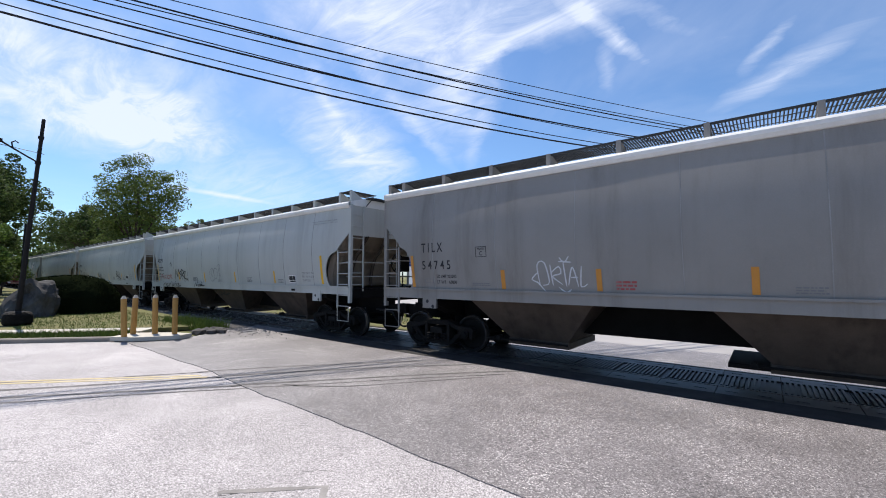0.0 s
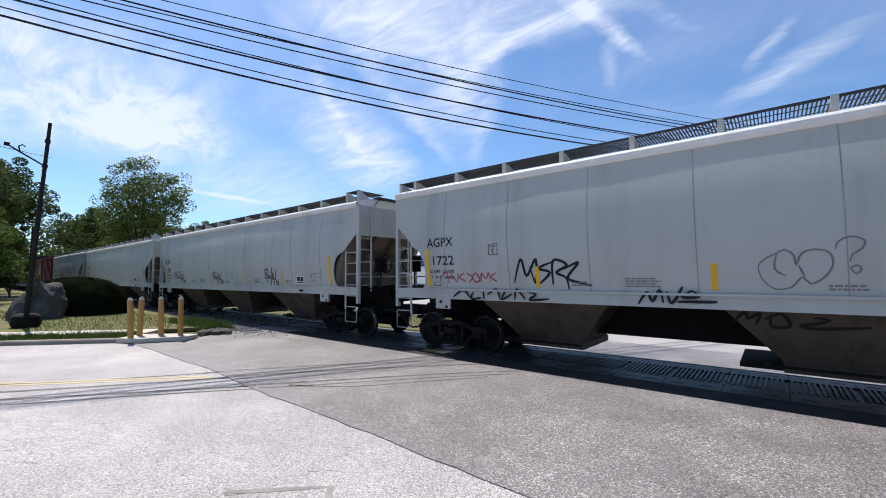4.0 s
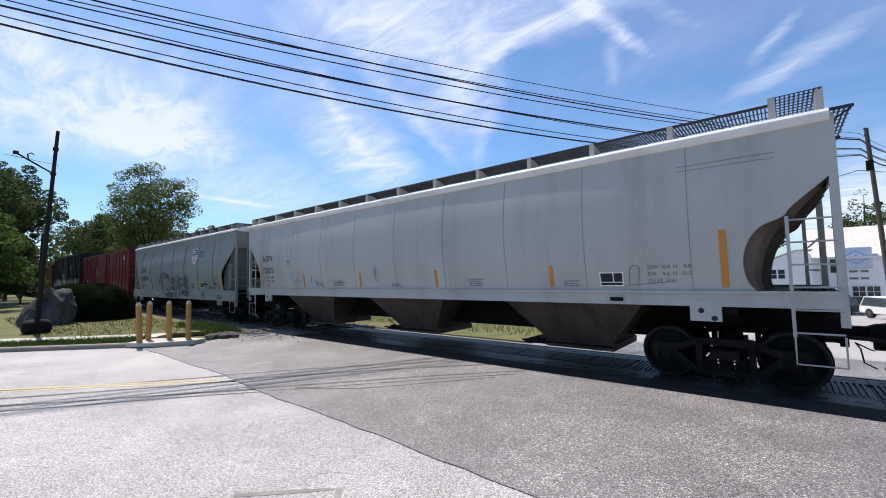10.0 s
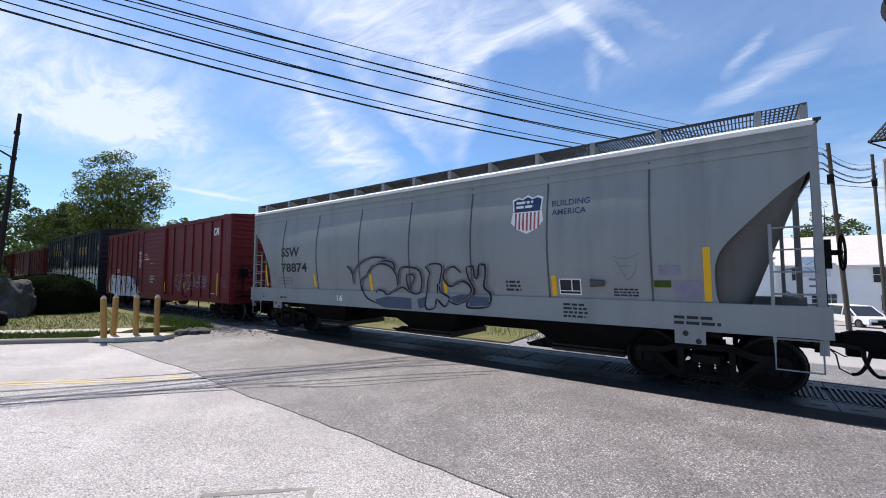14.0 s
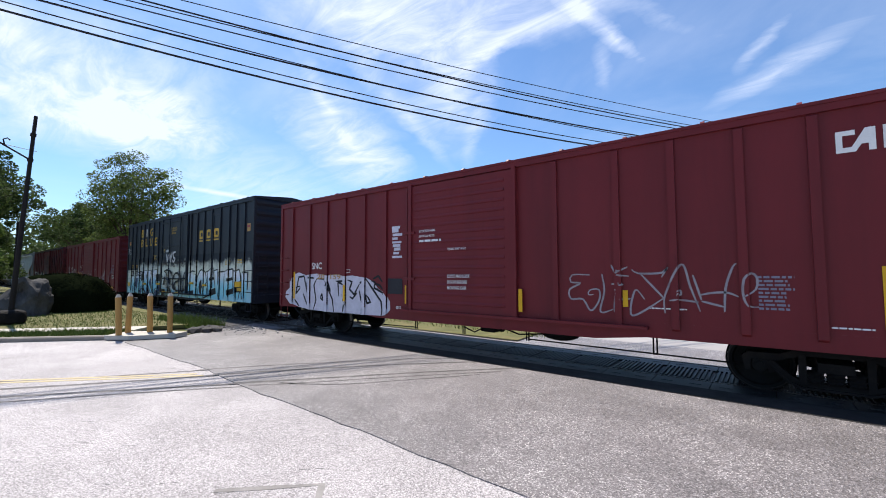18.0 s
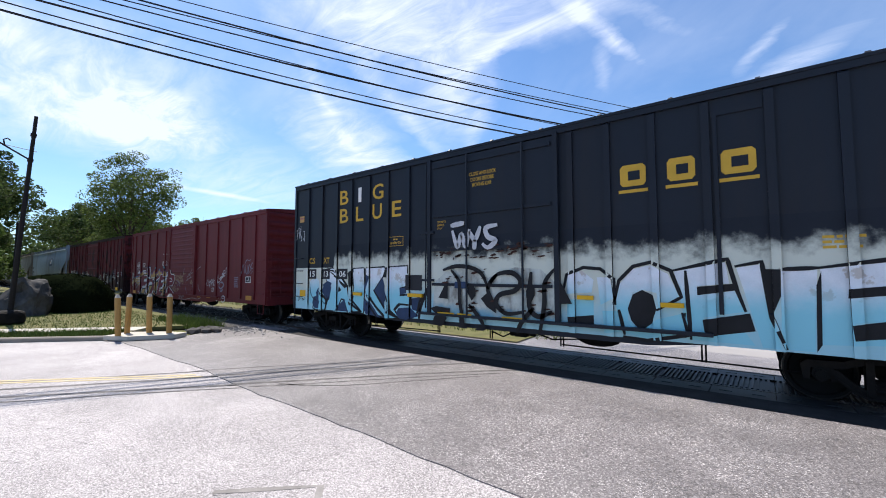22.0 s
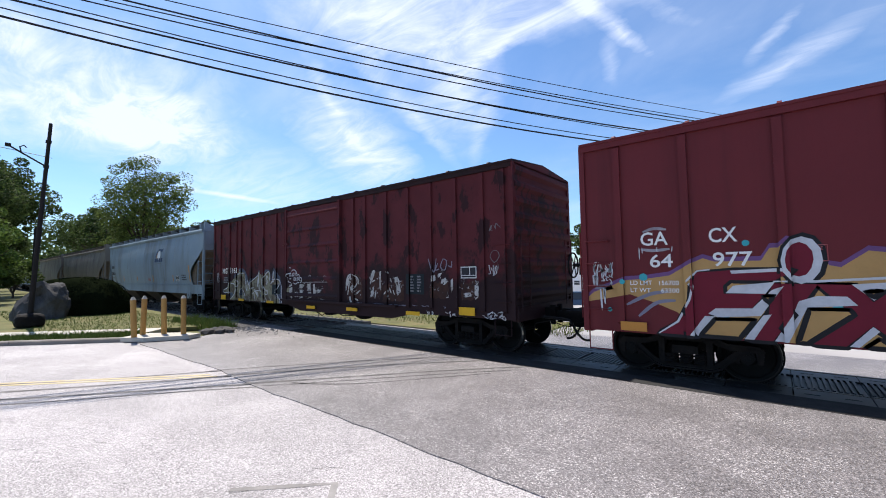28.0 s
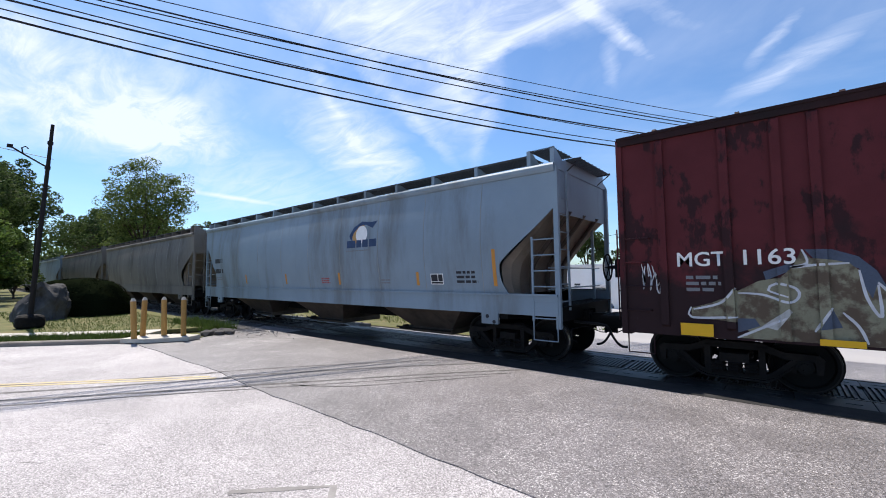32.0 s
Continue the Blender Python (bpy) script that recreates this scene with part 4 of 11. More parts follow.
def bars(car, x0, x1, z0, z1, rows, material, y, name="small_lettering", seed=1):
    """Rows of lettering too small to read: plain broken bars."""
    rng = random.Random(seed)
    bm = B()
    hgt = (z1 - z0) / rows
    for r in range(rows):
        z = z1 - hgt * (r + 0.8)
        x = x0
        end = x1 - rng.random() * 0.25 * (x1 - x0)
        while x < end:
            l = rng.uniform(0.6, 2.2) * hgt
            box(bm, x, min(x + l, end), y, y + 0.002, z, z + hgt * 0.55)
            x += l + hgt * 0.35
    return tagged(part(name, bm, material, car), kind="stuff")


class Side:
    """The side of a car that faces the road: how far out its surface lies along its length."""

    def __init__(self, y, posts=(), half=0.06, out=0.07):
        self.y, self.posts, self.half, self.out = y, posts, half, out
        self.shell = None      # half length, foot and head of a bowed side

    def at(self, x):
        for p in self.posts:
            if abs(x - p) <= self.half:
                return self.y - self.out
        return self.y


def stroke(bm, side, pts, w, lift=0.004, closed=False, taper=True, sharp=False):
    """A sprayed line of width w along (x, z) points, laid on the car's side."""
    if closed:
        pts = list(pts) + [pts[0]]
    dense = []
    n = len(pts)
    for i in range(n - 1):                      # Catmull-Rom through the points
        p0, p1, p2, p3 = pts[max(0, i - 1)], pts[i], pts[i + 1], pts[min(n - 1, i + 2)]
        d = math.dist(p1, p2)
        k = max(2, min(14, int(d / 0.05)))
        for j in range(k):
            t = j / k
            if sharp:
                dense.append((p1[0] + (p2[0] - p1[0]) * t, p1[1] + (p2[1] - p1[1]) * t))
                continue
            dense.append(tuple(0.5 * (2 * p1[a] + (p2[a] - p0[a]) * t + (2 * p0[a] - 5 * p1[a] + 4 * p2[a] - p3[a]) * t * t + (3 * p1[a] - p0[a] - 3 * p2[a] + p3[a]) * t ** 3) for a in (0, 1)))
    dense.append(tuple(pts[-1]))
    rows = []
    m = len(dense)
    for i, p in enumerate(dense):
        a, b = dense[max(0, i - 1)], dense[min(m - 1, i + 1)]
        dx, dz = b[0] - a[0], b[1] - a[1]
        l = math.hypot(dx, dz) or 1
        ww = w * 0.5
        if taper and not closed:
            ww *= 0.55 + 0.45 * min(1, 4 * min(i, m - 1 - i) / max(1, m - 1))
        nx, nz = -dz / l * ww, dx / l * ww
        rows.append([bm.verts.new((p[0] + q * nx, side.at(p[0] + q * nx) - lift, p[1] + q * nz)) for q in (-1, 1)])
    for a, b in zip(rows, rows[1:]):
        bm.faces.new((a[0], b[0], b[1], a[1]))
    return bm


def fill(bm, side, poly, lift=0.002, step=0.04):
    """A sprayed area inside an (x, z) outline, laid on the car's side."""
    xs = [p[0] for p in poly]
    cuts = set(round(x, 4) for x in xs)
    x = min(xs)
    while x < max(xs):
        cuts.add(round(x, 4))
        x += step
    for p in side.posts:
        for e in (p - side.half, p + side.half):
            if min(xs) < e < max(xs):
                cuts.add(round(e, 4))
    cuts = sorted(cuts)
    n = len(poly)

    def spans(x):
        hit = []
        for i in range(n):
            (xa, za), (xb, zb) = poly[i], poly[(i + 1) % n]
            if (xa <= x < xb) or (xb <= x < xa):
                hit.append(za + (zb - za) * (x - xa) / (xb - xa))
        return sorted(hit)
    last = None
    for a, b in zip(cuts, cuts[1:]):
        if b - a < 1e-4:
            continue
        e = (b - a) * 1e-3
        sa, sb = spans(a + e), spans(b - e)
        if len(sa) != len(sb):
            sa = sb = spans((a + b) / 2)
        y = side.at((a + b) / 2) - lift
        if last and abs(last[0] - y) > 1e-4 and len(last[1]) == len(sa):      # over the flank of a post
            for k in range(0, len(sa) - 1, 2):
                bm.faces.new([bm.verts.new(p) for p in ((a, last[0], last[1][k]), (a, y, sa[k]), (a, y, sa[k + 1]), (a, last[0], last[1][k + 1]))])
        last = (y, sb)
        for k in range(0, len(sa) - 1, 2):
            bm.faces.new([bm.verts.new(p) for p in ((a, y, sa[k]), (b, y, sb[k]), (b, y, sb[k + 1]), (a, y, sa[k + 1]))])
    bmesh.ops.remove_doubles(bm, verts=bm.verts, dist=0.0025)
    return bm


def grating(bm, x0, x1, y0, y1, z, n_long=8, pitch=0.075):
    for k in range(n_long):
        y = y0 + (y1 - y0) * k / (n_long - 1)
        box(bm, x0, x1, y - 0.006, y + 0.006, z - 0.012, z)
    x = x0
    while x < x1:
        box(bm, x, x + pitch * 0.36, y0, y1, z - 0.03, z - 0.002)
        x += pitch
    return bm


def reflector(car, x, z0, z1, y, w=0.1, material=None):
    bm = B()
    box(bm, x - w / 2, x + w / 2, y - 0.003, y, z0, z1)
    return part("reflector", bm, material or M_YEL, car, "yellow reflective strip")


def ladder(car, xa, xb, y, z0, z1, n, material, name="ladder", r=0.014):
    bm = B()
    box(bm, xa - 0.022, xa + 0.022, y - 0.018, y + 0.018, z0, z1)
    rail = part(name, bm, material, car)
    bm = B()
    path_rod(bm, [(xa, y, 0), (xb, y, 0)], r, 5)
    me = mesh_of("rung", bm, material)
    for k in range(n):
        share("rung", me, rail, (0, 0, z0 + 0.06 + (z1 - z0 - 0.12) * k / (n - 1)))
    return rail


def rounded(pts, k):
    """The same line with its corners eased, the ends kept."""
    for _ in range(k // 2):
        out = [pts[0]]
        for (xa, za), (xb, zb) in zip(pts, pts[1:]):
            out += [(xa * 0.78 + xb * 0.22, za * 0.78 + zb * 0.22), (xa * 0.22 + xb * 0.78, za * 0.22 + zb * 0.78)]
        pts = out + [pts[-1]]
    return pts


def hopper(centre, half, paint, label, style="a", brake_end=-1):
    """A covered hopper car; style a has rounded cut-outs at the ends, style b slanted ones and ribs."""
    car = thing("hopper_car", label, "railway car", pose(centre, TRACK_Y, 0), group="train")
    W = 1.6
    sill0, sill1 = (1.36, 1.60) if style == "a" else (1.06, 1.50)
    top = 4.13 if style == "a" else 4.16
    h = half
    if style == "a":
        cut = [(h, 3.28), (h - 0.50, 2.84), (h - 0.55, 2.72), (h - 0.86, 2.60), (h - 1.02, 2.36), (h - 1.09, 2.06), (h - 1.05, 1.76), (h - 0.93, sill1)]
    elif style == "m":
        cut = [(h, 3.32), (h - 0.10, 3.24), (h - 0.62, 2.78), (h - 1.25, 2.24), (h - 1.32, 2.10), (h - 1.28, 1.75), (h - 1.12, sill1)]
    else:
        cut = [(h, 3.50), (h - 0.4, 3.17), (h - 0.8, 2.75), (h - 1.14, 2.38), (h - 1.24, 2.1), (h - 1.24, 1.7), (h - 1.2, sill1)]
    cut = rounded(cut, 4)
    side = [*cut, *[(-x, z) for x, z in cut[::-1]], (-h, top), (h, top)]
    for y in (-W, W):
        bm = B()
        prism(bm, side, y - 0.012, y + 0.012)
        part("side_sheet", bm, paint, car)
    # side sills
    for s in (-1, 1):
        bm = B()
        if style == "b":
            box(bm, -h - 0.12, h + 0.12, s * W - 0.05, s * W + 0.05, sill0, sill1)
            box(bm, -h - 0.12, h + 0.12, s * (W - 0.03) - 0.09, s * (W - 0.03) + 0.09, sill0 - 0.02, sill0 + 0.02)
        else:
            box(bm, -h - 0.02, h + 0.02, s * (W - 0.02) - 0.05, s * (W - 0.02) + 0.05, sill0, sill1)
            box(bm, -h - 0.02, h + 0.02, s * W - 0.07, s * W + 0.07, sill1 - 0.03, sill1 + 0.012)
        part("side_sill", bm, paint, car)
    # weld seams or ribs
    xs = [-h + (2 * h) * (k + 1) / 10 for k in range(9)] if style != "b" else [-5.68, -3.83, -1.87, 0.02, 1.89, 3.72, 5.59]
    for x in xs:
        if abs(x) > h - 1.1 and style != "b":
            continue
        bm = B()
        wd, out = (0.007, 0.004) if style != "b" else (0.016, 0.012)
        zt = 3.95 if style == "b" else top - 0.02
        box(bm, x - wd, x + wd, -W - 0.012 - out, -W - 0.008, sill1, zt)
        part("weld_seam" if style != "b" else "side_rib", bm, M_SEAM if style != "b" else M_RIB, car)
    # roof: eave lips, cambered sheet, hatch trough
    bm = B()
    prism_x(bm, ((-W - 0.05, top - 0.02), (-W - 0.05, top + 0.05), (-W + 0.02, top + 0.10), (-0.9, top + 0.28), (-0.45, top + 0.33), (0.45, top + 0.33), (0.9, top + 0.28), (W - 0.02, top + 0.10), (W + 0.05, top + 0.05), (W + 0.05, top - 0.02)), -h - 0.02, h + 0.02)
    part("roof", bm, M_ROOFW if style != "m" else paint, car, "white cambered roof sheet")
    if style == "b":
        for k, zz in enumerate((3.98, 3.82)):
            bm = B()
            box(bm, -h, h, -W - 0.035, -W - 0.01, zz, zz + 0.1)
            part("top_chord", bm, paint, car)
    else:
        for s in (-1, 1):
            bm = B()
            prism_x(bm, [(s * (W + a), top + b) for a, b in ((0.014, -0.10), (0.05, -0.09), (0.085, -0.03), (0.09, 0.03), (0.06, 0.075), (0.0, 0.09))], -h - 0.02, h + 0.02)
            part("eave_rail", bm, M_ROOFW if style != "m" else paint, car)
    for k in range(7):
        bm = B()
        x = -h + 2 * h * (k + 0.5) / 7
        box(bm, x - 0.9, x + 0.9, -0.32, 0.32, top + 0.32, top + 0.42)
        part("hatch_cover", bm, M_GALV, car)
    # running boards with brackets
    zb = top + 0.35
    for s in (-1, 1):
        bm = B()
        grating(bm, -h + 0.58, h - 0.58, s * 1.17 - 0.33, s * 1.17 + 0.33, zb, 3, 0.05)
        # dark edge angle along the outer side
        box(bm, -h + 0.58, h - 0.58, s * 1.50 - 0.012, s * 1.50 + 0.012, zb - 0.03, zb + 0.012)
        tagged(part("running_board", bm, M_MESH, car, "dark expanded steel walkway"), kind="stuff")
        spots = [-h + 0.06, -h + 0.60] + [-h + 2.0 + (2 * h - 4.0) * i / 10 for i in range(11)] + [h - 0.60, h - 0.06]
        for x in spots:
            bm = B()
            tall = 0.10 if x > h - 0.7 and style != "b" else 0.012
            prism_x(bm, ((s * 1.54, top + 0.07), (s * 1.54, zb + tall), (s * 1.50, zb + tall), (s * 1.08, top + 0.22)), x - 0.045, x + 0.045)
            part("board_bracket", bm, paint, car)
        for e in (-1, 1):
            bm = B()
            up = 0.09 if e > 0 and style != "b" else 0.0
            grating(bm, min(e * (h - 0.56), e * (h - 0.02)), max(e * (h - 0.56), e * (h - 0.02)), s * 1.02 - 0.52, s * 1.02 + 0.50, zb + up, 8, 0.055)
            tagged(part("corner_board", bm, M_MESH, car), kind="stuff")
    for s in (-1, 1):
        bm = B()
        reach = 0.16 if style != "b" else 0.08
        grating(bm, s * (h + 0.02 + reach) - reach, s * (h + 0.02 + reach) + reach, -0.95, 0.95, top + 0.26, 9, 0.055)
        for y in (-0.97, 0.97):
            box(bm, min(s * (h - 0.01), s * (h + 0.03 + 2 * reach)), max(s * (h - 0.01), s * (h + 0.03 + 2 * reach)), y - 0.008, y + 0.008, top + 0.22, top + 0.27)
            path_rod(bm, [(s * (h - 0.02), y, top - 0.02), (s * (h + 2 * reach), y, top + 0.22)], 0.014, 5)
        tagged(part("end_board", bm, M_MESH, car), kind="stuff")
        # end sheet, slope sheet and its stiffeners
        bm = B()
        zc = cut[0][1]
        prism_x(bm, ((-W, zc - 0.1), (-W, top), (-0.9, top + 0.27), (0.9, top + 0.27), (W, top), (W, zc - 0.1)), s * (h - 0.03), s * (h - 0.005))
        part("end_sheet", bm, paint, car)
        bm = B()
        # it meets the sides along the cut-outs and bellies out between them
        full = 1.0 if style == "b" else 0.45
        rows = []
        for y, w in ((-W + 0.014, 0.0), (-W + 0.10, 0.6), (-W + 0.28, 1.0), (W - 0.28, 1.0), (W - 0.10, 0.6), (W - 0.014, 0.0)):
            row = []
            for x, z in [*cut, (cut[-1][0], sill0 + 0.05)]:
                f = min(1.0, max(0.0, (zc - z) / (zc - sill1)))
                row.append(bm.verts.new((s * (x + full * w * (h - 0.04 - 0.74 * f - x)), y, z)))
            rows.append(row)
        for p, q in zip(rows, rows[1:]):
            for k in range(len(p) - 1):
                bm.faces.new((p[k], p[k + 1], q[k + 1], q[k]))
        bmesh.ops.solidify(bm, geom=bm.faces[:], thickness=0.012)
        slope = part("slope_sheet", bm, paint if style == "b" else M_SLOPE, car, "painted sloping end sheet" if style == "b" else "grimy sloping end sheet", smooth=style == "b")
        if style != "b":
            for y in (-0.85, 0.0, 0.85):
                bm = B()
                line = [(x + full * (h - 0.04 - 0.74 * (zc - z) / (zc - sill1) - x), z) for x, z in cut[2:]]
                prism(bm, [(s * x, z) for x, z in line] + [(s * (x + 0.09), z - 0.02) for x, z in line[::-1]], y - 0.03, y + 0.03)
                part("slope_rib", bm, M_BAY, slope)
        # end platform, posts, ladders, handrails
        bm = B()
        box(bm, s * (h - 1.6), s * (h + 0.02), -0.25, 0.25, 0.95, sill0 + 0.05)
        part("draft_sill", bm, M_UNDER, car)
        bm = B()
        box(bm, s * (h - 0.1), s * (h + 0.02), -W, W, sill0 - 0.12, sill0 + 0.16)
        part("end_sill", bm, M_UNDER, car)
        bm = B()
        grating(bm, min(s * (h - 0.45), s * (h + 0.05)), max(s * (h - 0.45), s * (h + 0.05)), -W + 0.1, W - 0.1, sill0 + 0.2, 4, 0.1)
        tagged(part("end_platform", bm, M_UNDER, car, "dark steel grating platform"), kind="stuff")
        for y in (-1, 1):
            bm = B()
            box(bm, s * (h + 0.015) - 0.05, s * (h + 0.015) + 0.05, y * (W - 0.03) - 0.045, y * (W - 0.03) + 0.045, sill0 - 0.25, top)
            part("corner_post", bm, paint, car)
        bm = B()
        box(bm, s * (h - 0.25) - 0.03, s * (h - 0.25) + 0.03, W - 0.38, W - 0.32, sill0, zc - 0.1)
        part("end_post", bm, paint, car)
        xa, xb = s * (h - 0.53), s * h
        ladder(car, xa, xb, -W - 0.02, 0.95, 2.72, 6, paint, "side_ladder")
        bm = B()
        path_rod(bm, [(xa, -W - 0.02, 0.98), (xa, -W - 0.02, 0.56), (xb, -W - 0.02, 0.56), (xb, -W - 0.02, 0.98)], 0.015, 5)
        part("stirrup_step", bm, paint, car)
        bm = B()
        box(bm, s * (h + 0.06) - 0.02, s * (h + 0.06) + 0.02, -1.13, -1.09, sill0 + 0.1, top - 0.02)
        stile = part("end_ladder", bm, paint, car)
        bm = B()
        path_rod(bm, [(s * (h + 0.06), -1.52, 0), (s * (h + 0.06), -1.11, 0)], 0.013, 5)
        me = mesh_of("rung", bm, paint)
        for k in range(7):
            share("rung", me, stile, (0, 0, sill0 + 0.3 + 0.36 * k))
        for z in (sill0 + 0.55, sill0 + 1.0):
            bm = B()
            path_rod(bm, [(s * (h - 0.2), -W + 0.05, z), (s * (h - 0.2), W - 0.05, z)], 0.016, 5)
            part("handrail", bm, paint, car)
        # jacking pad
        bm = B()
        box(bm, s * (h - 1.62) - 0.22, s * (h - 1.62) + 0.22, -W - 0.04, -W + 0.02, sill0 - 0.24, sill0 + 0.1)
        pad = part("jacking_pad", bm, paint, car)
        for dx2, z in ((-0.06, sill0 - 0.07), (0.12, sill0 - 0.19)):
            bm = B()
            rod(bm, (s * (h - 1.62) + dx2, -W - 0.044, z), (s * (h - 1.62) + dx2, -W - 0.03, z), 0.045, 10)
            part("pad_hole", bm, M_LETK, pad)
    # brake wheel on one end
    s = brake_end
    bm = B()
    box(bm, s * (h + 0.05), s * (h + 0.22), -0.95, -0.6, 2.05, 2.5)
    rod(bm, (s * (h + 0.22), -0.78, 2.3), (s * (h + 0.36), -0.78, 2.3), 0.04, 8)
    n = 18
    ring = [(s * (h + 0.36), -0.78 + 0.27 * math.cos(2 * math.pi * k / n), 2.3 + 0.27 * math.sin(2 * math.pi * k / n)) for k in range(n + 1)]
    path_rod(bm, ring, 0.018, 5)
    for k in range(0, n, 3):
        path_rod(bm, [(s * (h + 0.33), -0.78, 2.3), ring[k]], 0.012, 4)
    path_rod(bm, [(s * (h + 0.15), -0.78, 2.05), (s * (h + 0.15), -0.78, 1.3)], 0.02, 5)
    part("brake_wheel", bm, M_UNDER, car)
    # hopper bays and discharge gates
    tops = sill0 + 0.04
    for xc in (-4.75 * h / 8.82, 0.0, 4.75 * h / 8.82):
        bm = B()
        a, b, low = (1.50, 0.68, 0.44) if style != "b" else (1.35, 0.62, 0.42)
        v = [bm.verts.new(p) for p in ((xc - a, -1.42, tops), (xc + a, -1.42, tops), (xc + a, 1.42, tops), (xc - a, 1.42, tops), (xc - b, -0.78, low), (xc + b, -0.78, low), (xc + b, 0.78, low), (xc - b, 0.78, low))]
        for f in ((0, 1, 2, 3), (4, 5, 6, 7), (0, 1, 5, 4), (1, 2, 6, 5), (2, 3, 7, 6), (3, 0, 4, 7)):
            bm.faces.new([v[i] for i in f])
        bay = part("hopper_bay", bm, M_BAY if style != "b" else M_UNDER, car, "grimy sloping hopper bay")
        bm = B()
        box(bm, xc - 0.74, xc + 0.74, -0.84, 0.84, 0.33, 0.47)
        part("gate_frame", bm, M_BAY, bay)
        bm = B()
        box(bm, xc - 1.32, xc - 0.74, -0.80, 0.80, 0.35, 0.42)
        path_rod(bm, [(xc - 1.30, -0.92, 0.43), (xc + 0.74, -0.92, 0.43)], 0.025, 6)
        rod(bm, (xc - 0.95, -0.98, 0.45), (xc - 0.95, -0.80, 0.45), 0.06, 8)
        part("gate", bm, M_STEEL, bay)
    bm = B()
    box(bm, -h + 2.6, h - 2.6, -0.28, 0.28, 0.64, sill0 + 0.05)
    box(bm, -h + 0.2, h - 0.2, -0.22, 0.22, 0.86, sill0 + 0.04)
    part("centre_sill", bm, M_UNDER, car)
    tc = h - 1.45
    for x in (-tc, tc):
        truck(car, centre, x)
        bm = B()
        prism_x(bm, ((-W + 0.05, sill0 + 0.02), (-W + 0.05, sill0 - 0.12), (-0.3, 0.84), (0.3, 0.84), (W - 0.05, sill0 - 0.12), (W - 0.05, sill0 + 0.02)), x - 0.25, x + 0.25)
        part("body_bolster", bm, M_UNDER, car)
    ends(car, h + 0.08)
    face = Side(-W - 0.012)
    face.shell = (h, sill1 + 0.01, top - 0.10 if style != "b" else 3.80)
    return car, face, W


